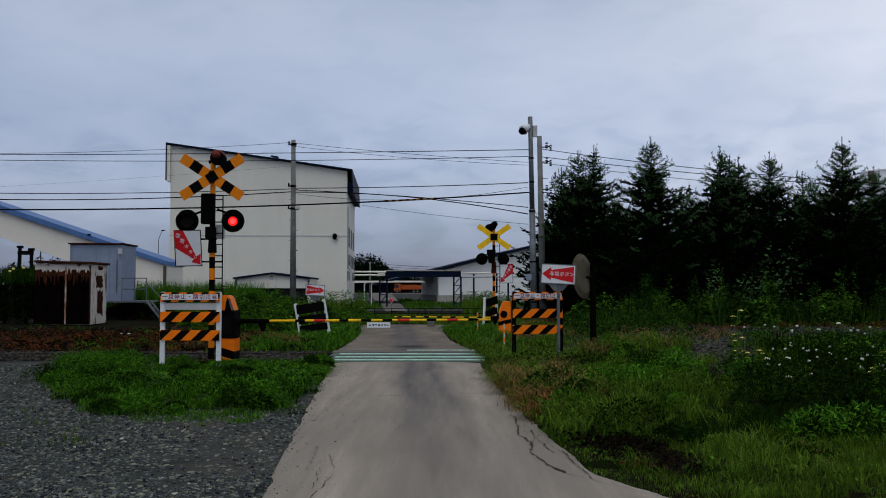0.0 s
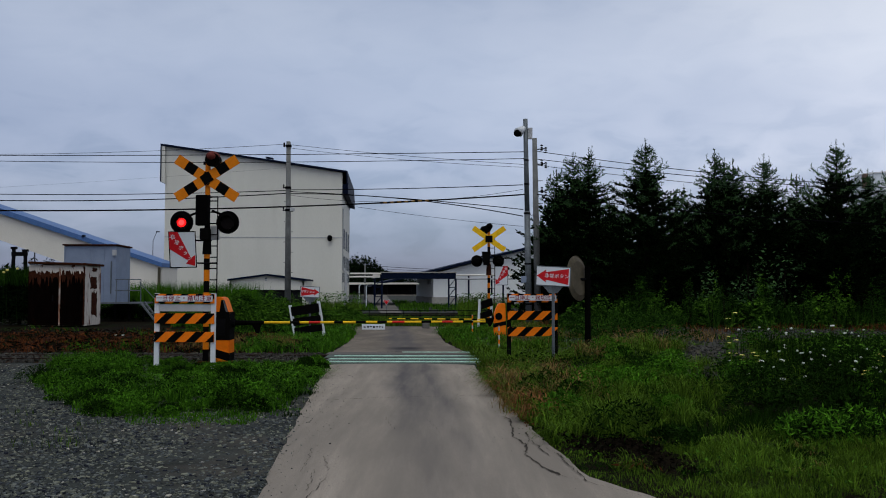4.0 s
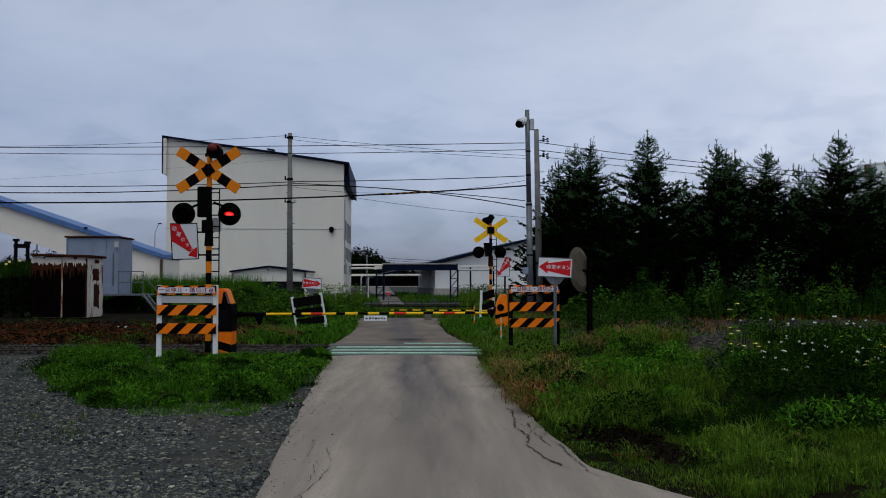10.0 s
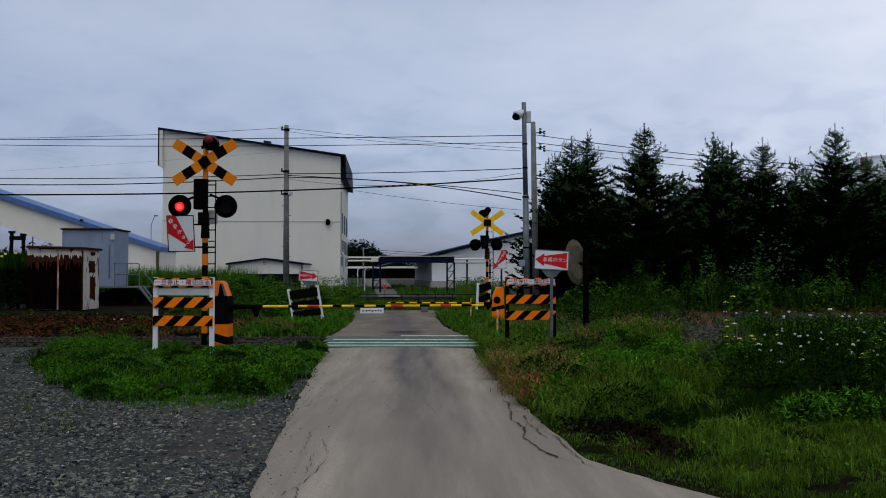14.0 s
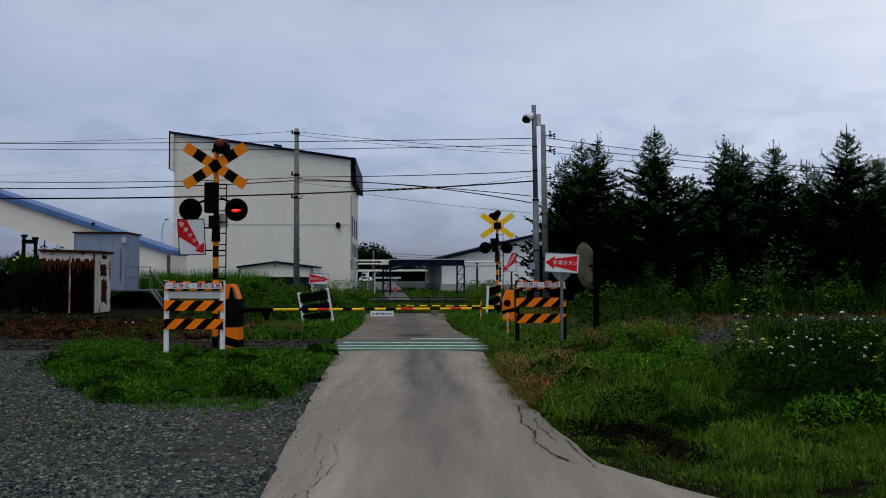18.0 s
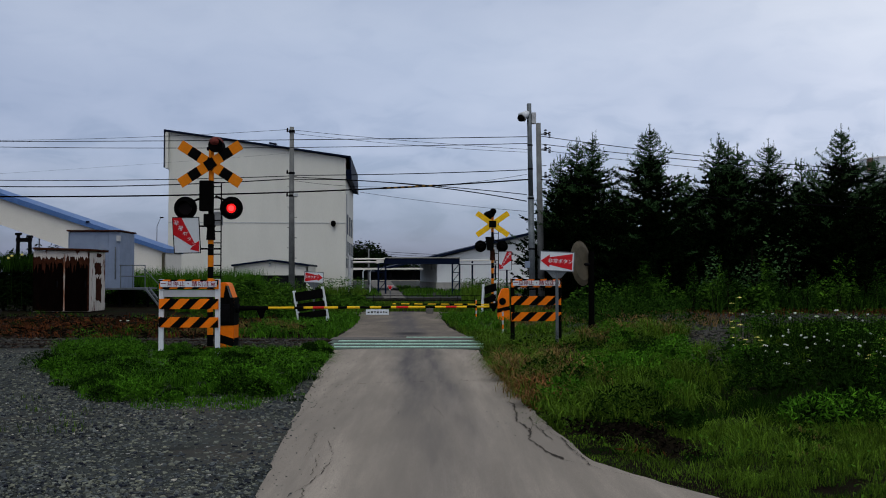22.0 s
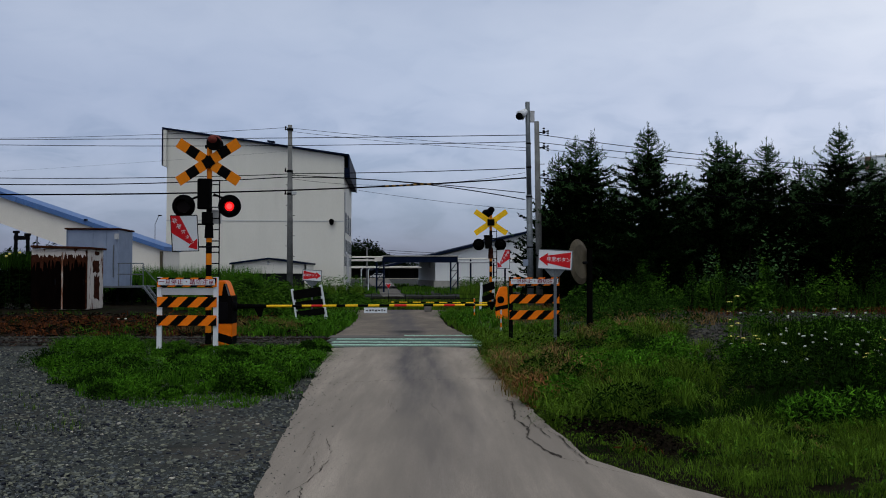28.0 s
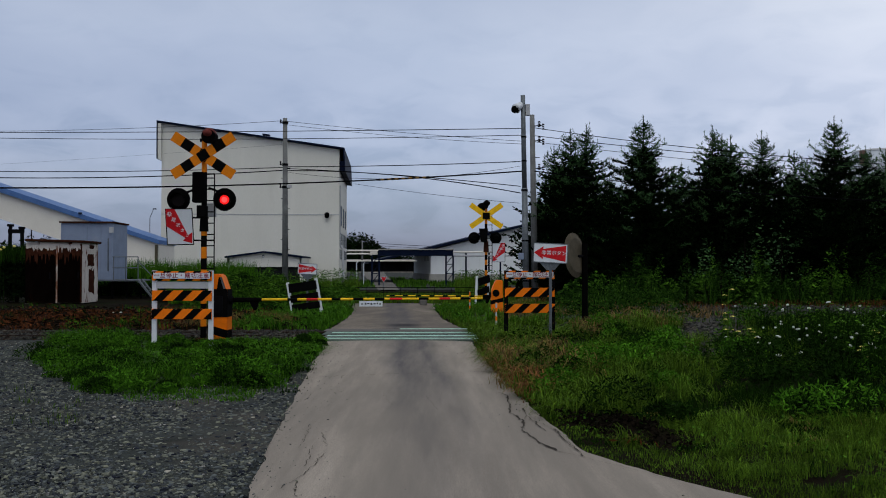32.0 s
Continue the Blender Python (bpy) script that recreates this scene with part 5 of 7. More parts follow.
def arching(name, centres, z, each, h, r, mat, label, seed, width=0.004):
    """Heaps of long blades that rise, bend over and hang down all round."""
    rng = np.random.default_rng(seed)
    m = len(centres)
    n = m * each
    size = np.repeat(rng.uniform(0.5, 1.3, m), each)
    lay = np.repeat(rng.random(m) * math.tau, each)
    a = np.where(rng.random(n) < 0.5, lay + rng.normal(0, 0.7, n), rng.random(n) * math.tau)
    out = np.stack([np.cos(a), np.sin(a), np.zeros(n)], 1)
    q = rng.uniform(0.3, 1.2, n) * np.repeat(np.broadcast_to(r, m), each) * size
    hh = np.repeat(np.broadcast_to(h, m), each) * size * rng.uniform(0.5, 1.15, n)
    base = np.repeat(np.column_stack([centres, z]), each, 0) + out * (q * 0.2)[:, None] + rng.normal(0, 0.02, (n, 3)) * np.array((1, 1, 0))
    up = np.array((0, 0, 1.0))
    side = np.stack([-np.sin(a), np.cos(a), np.zeros(n)], 1) * (np.repeat(np.broadcast_to(width, m), each) * rng.uniform(0.6, 1.4, n))[:, None]
    p1 = base + out * (q * 0.3)[:, None] + up * (hh * 0.75)[:, None]
    p2 = base + out * (q * 0.8)[:, None] + up * (hh * 0.9)[:, None]
    p3 = base + out * (q * 1.35)[:, None] + up * (hh * rng.uniform(0.15, 0.75, n))[:, None]
    v = np.stack([base - side, base + side, p1 - side, p1 + side, p2 - side * 0.7, p2 + side * 0.7, p3], 1)
    k = np.arange(n) * 7
    faces = np.stack([k, k + 1, k + 3, k + 2], 1).tolist() + np.stack([k + 2, k + 3, k + 5, k + 4], 1).tolist() + np.stack([k + 4, k + 5, k + 6], 1).tolist()
    return mesh_thing(name, v.reshape(-1, 3).tolist(), faces, mat, label, "grass", "stuff")


def leaves(name, pos, size, mat, label, seed, category="shrub", kind="stuff", droop=0.3, parent=None, long=1.8, flat=0.0):
    """Small pointed leaves, two triangles each, at the given places."""
    rng = np.random.default_rng(seed)
    n = len(pos)
    d = rng.normal(size=(n, 3))
    d[:, 2] = d[:, 2] * 0.5 - droop
    d /= np.linalg.norm(d, axis=1)[:, None]
    s = np.cross(d, rng.normal(size=(n, 3)) + np.array((0, 0, 4.0 * flat)))
    s /= np.linalg.norm(s, axis=1)[:, None] + 1e-9
    z = size * rng.uniform(0.5, 1.3, n)[:, None]
    v = np.stack([pos, pos + d * z * long * 0.5 + s * z * 0.45, pos + d * z * long, pos + d * z * long * 0.5 - s * z * 0.45], 1)
    k = np.arange(n) * 4
    return mesh_thing(name, v.reshape(-1, 3).tolist(), np.stack([k, k + 1, k + 2, k + 3], 1).tolist(), mat, label, category, kind, parent)


def tufted(rng, n, x0, x1, y0, y1, inside=None, clump=0.5, cells=1.2):
    """Points gathered in tufts over a stretch of ground."""
    m = max(4, n // 14)
    c = np.stack([rng.uniform(x0, x1, m), rng.uniform(y0, y1, m)], 1)
    p = c[rng.integers(0, m, n)] + rng.normal(0, clump * 0.25, (n, 2))
    if inside:
        p = p[np.array([inside(x, y) for x, y in p])]
    return p


def wave(x, y, s=1.0, k=0.0):
    return noise.noise((x * s, y * s, k))


def gentle(v):
    return 1 / (1 + math.exp(-max(-30, min(30, v * 2.5))))


def left_patch(x, y):
    lo = np.interp(x, [-7.6, -4.9, -3.8, -2.1, -1.9], [13.0, 10.9, 9.9, 9.4, 10.8]) + 0.7 * wave(x, y, 1.3) + 0.4 * wave(x, y, 3.1, 8)
    edge = road_left(y) + 0.02 - 0.12 * wave(x, y, 2.1, 4)
    west = np.interp(y, [9, 11.5, 14, 18], [-2.7, -4.7, -6.2, -7.0]) + 0.9 * wave(x, y, 0.9, 2) + 0.4 * wave(x, y, 2.7, 2)
    return y > lo and x < edge and x > west and y < 17.75


def right_field(x, y):
    edge = min(road_right(y), 40) + -0.03 + 0.10 * wave(x, y, 1.9, 7)
    bare = math.hypot((x - 1.64 + 0.28 * (y - 8.1)) / 0.30, (y - 8.1) / 1.05) < 0.9 + 0.8 * wave(x, y, 3.0, 6)
    return x > edge and not bare


def clearing(x, y):
    s = x / y + 0.02 * wave(x, y, 4.0, 29)
    return 0.248 + 0.04 * wave(x, y, 0.9, 9) < s < 0.345 + 0.05 * wave(x, y, 1.0, 19) and y > 12.9 + 0.8 * wave(x, y, 1.2, 39)


rng = np.random.default_rng(11)
P = tufted(rng, 64000, -8, -1.6, 9.0, 18.1, left_patch, 0.55)
P = P[np.array([wave(x, y, 1.4, 33) + 0.7 * wave(x, y, 3.7, 34) > -0.22 or y < 10.6 for x, y in P])]
hh = np.array([0.15 + 0.14 * wave(x, y, 0.8) + 0.18 * wave(x, y, 2.3) + 0.08 * wave(x, y, 5.0) for x, y in P]) * np.clip((P[:, 1] - 8.8) / 4.2, 0.28, 1.05) * np.where((P[:, 0] > -5.5) & (P[:, 1] > 12.8), 0.42, 1.0)
hh = np.clip(hh, 0.03, 0.36)
keep = np.array([wave(x, y, 1.1, 3) + 0.8 * wave(x, y, 2.9, 5) + 0.02 + 0.4 * gentle((11.2 - y) * 2) for x, y in P])
blades("verge_grass", P[keep > 0], hh[keep > 0], grass_lush, "lush green verge grass round the signal mast", 21, 0.005, 0.8)
blades("dark_verge_grass", P[keep <= 0], hh[keep <= 0] * 0.85, grass_dark, "darker coarse grass in the verge", 20, 0.006, 0.8)
C = np.array([(x, y) for x, y in zip(rng.uniform(-7.6, -1.8, 420), rng.uniform(11.2, 18.0, 420)) if left_patch(x, y)])
arching("verge_tussocks", C, np.zeros(len(C)), 36, np.where((C[:, 0] > -5.5) & (C[:, 1] > 12.8), 0.11, 0.24), 0.24, grass_lush, "fuller tufts of green grass in the verge", 42)
P = tufted(rng, 8000, -7.4, -1.9, 11.2, 17.6, lambda x, y: left_patch(x, y) and wave(x, y, 1.2, 51) > 0.04, 0.5)
leaves("verge_herbs", np.column_stack([P, rng.random(len(P)) ** 0.8 * (0.30 + 0.2 * np.array([wave(x, y, 1.9, 52) for x, y in P])) * np.where((P[:, 0] > -5.5) & (P[:, 1] > 12.8), 0.35, 1)]), 0.020, grass_dark, "dark bushy herbs growing through the verge", 53, "weeds", droop=-0.5, long=3)
P = tufted(rng, 5000, -7.6, -2.1, 10.2, 16.5, left_patch, 0.7)
leaves("verge_clover", np.column_stack([P, rng.random(len(P)) * 0.10 + 0.03]), 0.022, leaf_mid, "low broad-leaved weeds in the verge", 22, "weeds")
P = tufted(rng, 160, -5.5, -1.2, 8.4, 11.0, lambda x, y: x < road_left(y) + 0.1, 0.4)
blades("stray_tufts", P, 0.07, grass_near, "small stray tufts in the gravel", 23, 0.004)

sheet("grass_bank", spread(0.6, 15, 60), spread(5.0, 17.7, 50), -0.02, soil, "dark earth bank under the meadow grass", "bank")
for v in bpy.data.objects["grass_bank"].data.vertices:
    v.co.z += bank(v.co.x, v.co.y)


def hollow(x, y):
    """A level strip without grass between the short roadside grass and the flowers; dark soil and weeds stand for its
    shade.
    """
    return x > 2.2 + 0.6 * wave(x, y, 1.3, 66) and 8.0 + 0.7 * wave(x, y, 0.9, 67) < y < 9.3 + 0.7 * wave(x, y, 1.1, 68)


def meadow(x, y):
    return right_field(x, y) and not hollow(x, y) and not clearing(x, y) and x < 0.58 * y + 1.5


P = np.concatenate([tufted(rng, 100000, 0.6, 11.5, 5.3, 17.6, meadow, 0.5), tufted(rng, 52000, 0.8, 7.0, 5.3, 9.5, meadow, 0.3)])
gaps = np.array([wave(x, y, 1.3, 61) + 0.8 * wave(x, y, 3.4, 62) + 0.2 + 0.35 * gentle(8.2 - y) - 0.45 * gentle((x / y - 0.25) * 30) * gentle(y - 8.8) * gentle(12.2 - y) for x, y in P])
P = P[gaps > 0]
z = np.array([bank(x, y) for x, y in P])
hh = np.array([0.13 + 0.12 * wave(x, y, 0.9, 1) + 0.13 * wave(x, y, 2.6, 1) + 0.06 * wave(x, y, 5.2, 1) for x, y in P]) * np.clip(0.36 + (P[:, 1] - 5.5) / 8, 0.34, 1.05)
hh *= np.where((P[:, 0] / P[:, 1] > 0.255) & (P[:, 0] / P[:, 1] < 0.34) & (P[:, 1] > 11.4), 0.4, 1.0)
hh *= np.where((P[:, 0] < 2.6) & (P[:, 1] > 13.6), 0.35, 1.0)
hh = np.clip(hh, 0.05, 0.6) * np.clip((P[:, 0] - np.array([min(9, road_right(y)) for y in P[:, 1]])) / 0.6, 0.25, 1.0)
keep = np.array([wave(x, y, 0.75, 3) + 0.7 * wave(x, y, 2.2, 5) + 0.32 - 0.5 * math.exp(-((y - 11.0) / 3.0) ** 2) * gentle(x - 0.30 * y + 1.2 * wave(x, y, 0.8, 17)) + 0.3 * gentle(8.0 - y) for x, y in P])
# paler and near-black blades, split by place, put the gaps' shade into colour
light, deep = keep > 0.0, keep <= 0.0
blades("meadow_grass", P[light], hh[light], grass_near, "rough green meadow grass on the roadside bank", 24, 0.0034 * np.clip(P[light, 1] / 10, 0.5, 1.4), 0.8, z[light])
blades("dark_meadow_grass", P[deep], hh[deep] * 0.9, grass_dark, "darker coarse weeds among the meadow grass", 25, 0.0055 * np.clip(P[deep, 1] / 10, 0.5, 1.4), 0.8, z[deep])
C = np.array([(x, y) for x, y in zip(rng.uniform(0.9, 10.5, 1500), 5.4 + 12.0 * rng.random(1500) ** 1.1) if meadow(x, y) and x > road_right(y) + 0.25 and not (y > 11.8 and 0.25 < x / y < 0.335) and not (x < 2.6 and y > 13.6)])
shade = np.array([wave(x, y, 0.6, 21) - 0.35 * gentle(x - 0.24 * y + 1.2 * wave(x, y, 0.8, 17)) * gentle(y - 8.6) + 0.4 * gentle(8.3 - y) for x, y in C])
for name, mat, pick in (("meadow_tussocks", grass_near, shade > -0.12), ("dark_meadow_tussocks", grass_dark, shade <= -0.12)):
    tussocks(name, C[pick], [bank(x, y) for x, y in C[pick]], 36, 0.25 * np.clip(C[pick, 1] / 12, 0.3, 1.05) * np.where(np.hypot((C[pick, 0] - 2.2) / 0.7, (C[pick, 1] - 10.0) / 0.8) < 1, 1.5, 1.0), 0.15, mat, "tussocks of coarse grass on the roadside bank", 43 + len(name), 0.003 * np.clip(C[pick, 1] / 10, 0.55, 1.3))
C = np.array([(y * s, y) for y, s in zip(rng.uniform(12.2, 17.0, 60), rng.normal(0.292, 0.05, 60)) if abs(s - 0.292) > 0.022 or y < 13.6])
tussocks("clearing_tufts", C, [bank(x, y) for x, y in C], 34, 0.24, 0.15, grass_near, "grass tufts scattered over the gravel", 77, 0.0045)
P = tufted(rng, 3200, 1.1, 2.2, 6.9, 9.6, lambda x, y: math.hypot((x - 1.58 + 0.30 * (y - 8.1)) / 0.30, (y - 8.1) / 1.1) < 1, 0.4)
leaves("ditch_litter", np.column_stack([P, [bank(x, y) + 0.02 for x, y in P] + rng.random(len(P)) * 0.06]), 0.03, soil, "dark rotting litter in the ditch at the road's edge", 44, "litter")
P = tufted(rng, 40, 0.7, 2.2, 6.2, 11.5, lambda x, y: abs(x - road_right(y) - 0.25) < 0.35, 0.4)
leaves("dry_litter", np.column_stack([P, [bank(x, y) + 0.05 for x, y in P] + rng.random(len(P)) * 0.06]), 0.022, grass_rust, "dry brown leaf litter at the road's edge", 45, "litter", long=3)
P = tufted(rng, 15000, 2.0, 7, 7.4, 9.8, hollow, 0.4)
blades("hollow_weeds", P, 0.16, grass_dark, "near-black weeds for the shaded strip before the flowers", 69, 0.003, 0.9, np.array([bank(x, y) for x, y in P]))
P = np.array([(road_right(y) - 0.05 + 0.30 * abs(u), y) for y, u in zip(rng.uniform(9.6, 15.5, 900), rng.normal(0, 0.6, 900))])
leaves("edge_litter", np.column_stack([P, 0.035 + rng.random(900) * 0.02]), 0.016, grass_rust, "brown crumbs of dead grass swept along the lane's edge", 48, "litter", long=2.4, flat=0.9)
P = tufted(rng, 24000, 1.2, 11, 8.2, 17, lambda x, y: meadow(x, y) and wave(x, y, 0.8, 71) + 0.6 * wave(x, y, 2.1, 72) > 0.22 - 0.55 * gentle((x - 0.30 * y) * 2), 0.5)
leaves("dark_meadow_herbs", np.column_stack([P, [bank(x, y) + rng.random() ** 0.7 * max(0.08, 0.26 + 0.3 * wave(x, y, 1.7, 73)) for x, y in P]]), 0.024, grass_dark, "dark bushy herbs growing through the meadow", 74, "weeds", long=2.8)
P = tufted(rng, 20000, 0.8, 11, 5.6, 17, lambda x, y: meadow(x, y) and wave(x, y, 0.9, 12) > -0.1, 0.6)
leaves("meadow_clover", np.column_stack([P, [bank(x, y) for x, y in P] + rng.random(len(P)) * 0.16]), 0.019, leaf_mid, "low broad-leaved weeds in the meadow", 38, "weeds")
P = np.concatenate([tufted(rng, 1300, 0.7, 3.0, 10.2, 17.5, lambda x, y: right_field(x, y) and x < road_right(y) + 1.3 + 0.6 * wave(x, y, 0.8, 5), 0.6), tufted(rng, 200, 0.80, 1.35, 10.5, 11.9, None, 0.35)])
blades("dead_grass", P, 0.17, grass_dead, "straw-brown dead grass beside the lane", 26, 0.005, 1.3, np.array([bank(x, y) for x, y in P]))
C = np.array([(road_right(y) + 0.10 + u * (0.9 + 0.5 * wave(0, y, 0.6, 55)), y) for y, u in zip(rng.uniform(10.2, 15.2, 62), rng.random(62) ** 1.2)])
C = C[np.array([wave(x, y, 1.1, 56) > -0.25 for x, y in C])]
arching("straw_heaps", C, [bank(x, y) for x, y in C], 34, 0.26, 0.34, grass_dead, "heaps of straw-brown dead grass hanging over the lane's edge", 57, 0.005)
C = np.array([(road_right(y) + rng.uniform(0.02, 0.35), y) for y in np.concatenate([rng.uniform(9.9, 11.3, 34), rng.uniform(11.4, 15.0, 14)])])
arching("russet_heaps", C, [bank(x, y) + 0.03 for x, y in C], 40, 0.17, 0.20, grass_russet, "low heaps of russet dead grass at the lane's edge", 65, 0.0045)
C = np.array([(road_right(y) + 0.02 + 0.9 * u, y) for y, u in zip(rng.uniform(8.6, 15.6, 250), rng.random(250))])
arching("verge_tufts", C, [bank(x, y) for x, y in C], 30, 0.20, 0.26, grass_near, "soft green tufts along the lane's edge", 58, 0.004)
C = np.column_stack([rng.uniform(2.5, 4.0, 60), rng.uniform(14.6, 17.4, 60)])
for name, mat, pick in (("bank_top_tufts", grass_near, slice(0, 42)), ("bank_top_straw", grass_dead, slice(42, 60))):
    arching(name, C[pick], [bank(x, y) for x, y in C[pick]], 34, 0.24, 0.24, mat, "rank tufts on the top of the bank beside the sign", 61 + len(name), 0.005)
C = np.array([(road_right(y) + 0.08 + 2.9 * u ** 1.3, y) for y, u in zip(rng.uniform(17.3, 21.8, 230), rng.random(230))])
arching("railside_tufts", C, [bank(x, y) for x, y in C], 30, 0.15, 0.26, grass_near, "green grass growing over the track's edge", 63, 0.0055)
C = np.array([(x, y) for x, y in zip(rng.uniform(1.5, 6.0, 80), rng.uniform(7.0, 9.5, 80)) if meadow(x, y) and wave(x, y, 1.0, 97) > 0.02])
arching("brown_tufts", C, [bank(x, y) for x, y in C], 26, 0.06, 0.10, grass_dead, "browned tufts in the short grass", 64, 0.002)
C = np.array([(y * q, y) for y, q in zip(rng.uniform(8.6, 12.5, 90), rng.normal(0.222, 0.04, 90)) if right_field(y * q, y) and y * q > road_right(y) + 0.45])
arching("fresh_tufts", C, [bank(x, y) for x, y in C], 60, 0.27, 0.20, grass_near, "tall fresh green tufts of grass on the bank", 59, 0.0026)
C = np.array([(x, y) for x, y in zip(rng.uniform(1.2, 10.0, 700), 5.6 + 11 * rng.random(700) ** 1.2) if meadow(x, y) and wave(x, y, 0.9, 95) > -0.05 + 0.6 * gentle((x / y - 0.25) * 30) * gentle(y - 8.8) and not (x < 2.6 and y > 13.6) and x > road_right(y) + 0.3])
arching("meadow_heaps", C, [bank(x, y) for x, y in C], 44, 0.20 * np.clip(C[:, 1] / 12, 0.3, 1), 0.22 * np.clip(C[:, 1] / 12, 0.35, 1), grass_near, "loose heaps of bent meadow grass", 60, 0.0034 * np.clip(C[:, 1] / 12, 0.4, 1))
P = tufted(rng, 26000, 0.0, 17, 20.6, 33, lambda x, y: x > road_right(y) + 0.02 + 0.02 * max(0, y - 30) ** 2 and (x < 0.22 * y or wave(x, y, 0.6, 15) > 0.34) and wave(x, y, 1.1, 16) + 0.5 * wave(x, y, 2.7, 18) > -0.2, 0.8)
h = np.array([0.16 + 0.2 * wave(x, y, 0.7) + 0.12 * wave(x, y, 2.0) for x, y in P]).clip(0.05, 0.5)
z = np.array([bank(x, y) for x, y in P])
fresh = np.array([wave(x, y, 0.5, 19) + 0.5 * wave(x, y, 1.6, 20) - 0.12 * (x - 2.2) + 0.3 > 0 for x, y in P])
blades("far_verge_grass", P[fresh], h[fresh], grass_near, "green grass beyond the rails", 27, 0.009, 0.9, z[fresh])
blades("dark_far_verge", P[~fresh], h[~fresh], grass_dark, "darker coarse weeds beyond the rails", 127, 0.009, 0.9, z[~fresh])
P = tufted(rng, 4000, 1.6, 8.0, 22, 31, lambda x, y: wave(x, y, 0.7, 22) > -0.05, 0.6)
blades("dead_verge_stalks", P, 0.2, grass_dead, "brown dead stalks among the weeds beyond the rails", 128, 0.008, 1.2, np.array([bank(x, y) for x, y in P]))
P = tufted(rng, 12000, -19, -2.6, 20.9, 34, lambda x, y: x < road_left(y) - 0.1 and (x > -7.5 - 2 * wave(x, y, 0.4) or (x > -9 and y > 29 + 3 * wave(x, y, 0.5)) or wave(x, y, 0.7, 4) > 0.24), 0.8)
h = np.array([0.16 + 0.16 * wave(x, y, 0.6, 2) + 0.10 * wave(x, y, 1.9, 2) for x, y in P]).clip(0.05, 0.5)
fresh = np.array([wave(x, y, 0.9, 24) + 0.5 * wave(x, y, 2.3, 25) > -0.02 for x, y in P])
blades("trackside_grass", P[fresh], h[fresh], grass_lush, "green grass beyond the rails", 28, 0.008, 1.1)
blades("dark_trackside_weeds", P[~fresh], h[~fresh], grass_dark, "dark weeds on the railway bank", 129, 0.008, 1.1)
P = tufted(rng, 1500, -6.2, -3.7, 21.5, 25.5, lambda x, y: wave(x, y, 1.3, 26) > -0.1, 0.5)
blades("brown_weed_patch", P, 0.24, grass_dead, "patch of browned weeds beside the barrier machine", 130, 0.007, 1.1)
P = tufted(rng, 5000, -5.0, -2.2, 20.7, 30, lambda x, y: x < road_left(y) + 0.02 + 0.1 * wave(x, y, 1.5, 91) and wave(x, y, 0.8, 92) > -0.3 - 0.25 * (x + 4.2), 0.6)
blades("lane_fringe_grass", P, np.array([0.17 + 0.12 * wave(x, y, 1.2, 93) for x, y in P]), grass_lush, "lush low grass beside the lane beyond the rails", 94, 0.008, 0.9)
for name, lo, hi in (("west_lane_tufts", -2.6, -0.05), ("east_lane_tufts", 0.05, 2.4)):
    C = np.array([((road_left(y) if hi < 0 else road_right(y)) + rng.uniform(lo, hi), y) for y in rng.uniform(21.2, 33, 150)])
    arching(name, C, [bank(x, y) for x, y in C], 30, 0.20, 0.30, grass_lush, "soft bright green grass beside the lane beyond the rails", 96 + len(name), 0.007)
P = tufted(rng, 9000, -19, -4.6, 20.9, 29, lambda x, y: x < -7.5 or wave(x, y, 0.9, 81) > 0.05, 0.8)
blades("red_brown_weeds", P, 0.13, grass_rust, "red-brown dying weeds on the railway bank", 29, 0.010, 0.9)
P = tufted(rng, 9000, 3.5, 20, 24, 33, None, 0.8)
blades("red_brown_weeds_east", P[np.array([wave(x, y, 0.5, 8) > 0.1 - 0.5 * gentle((y - 29.5) * 2) and y > 27 for x, y in P])], 0.24, grass_rust, "red-brown dying weeds below the trees", 30, 0.010, 0.8, 0.17)
P = tufted(rng, 7000, -19, -3.2, 20.9, 30, lambda x, y: x < road_left(y) - 0.3, 0.9)
leaves("bank_litter", np.column_stack([P, rng.random(len(P)) ** 2 * 0.16]), 0.05, soil, "dark dead stalks heaped on the railway bank", 46, "litter", long=4)
P = tufted(rng, 4500, -19, -5.0, 21.5, 30, lambda x, y: x < road_left(y) - 0.3 and wave(x, y, 0.8, 31) > 0, 0.9)
leaves("rusty_litter", np.column_stack([P, rng.random(len(P)) ** 2 * 0.2]), 0.04, grass_rust, "rust-brown dead weeds heaped on the railway bank", 47, "litter", long=5)
sheet("railway_bank", spread(-24, -3.3, 40), spread(21.0, 31, 24), 0.005, red_soil, "bare red-brown earth bank beside the rails", "earth bank", 0.05)
sheet("bare_gravel", spread(0.9, 19, 40), spread(20.7, 31, 24), -0.01, gravel_bed, "grey gravel ground beyond the meadow", "gravel", 0.02)
for v in bpy.data.objects["bare_gravel"].data.vertices:
    v.co.z += bank(v.co.x, v.co.y)


def mound(rng, n, cx, cy, rx, ry, h):
    """Points in and on a rounded heap of growth."""
    a = rng.random(n) * math.tau
    r = np.sqrt(rng.random(n))
    x, y = cx + rx * r * np.cos(a), cy + ry * r * np.sin(a)
    top = h * np.sqrt(np.clip(1 - r ** 2.4, 0, 1)) * (0.75 + 0.25 * np.array([1 + 1.6 * wave(p, q, 1.1) for p, q in zip(x, y)]))
    return np.stack([x, y, top * (1 - 0.55 * rng.random(n) ** 2.2)], 1)


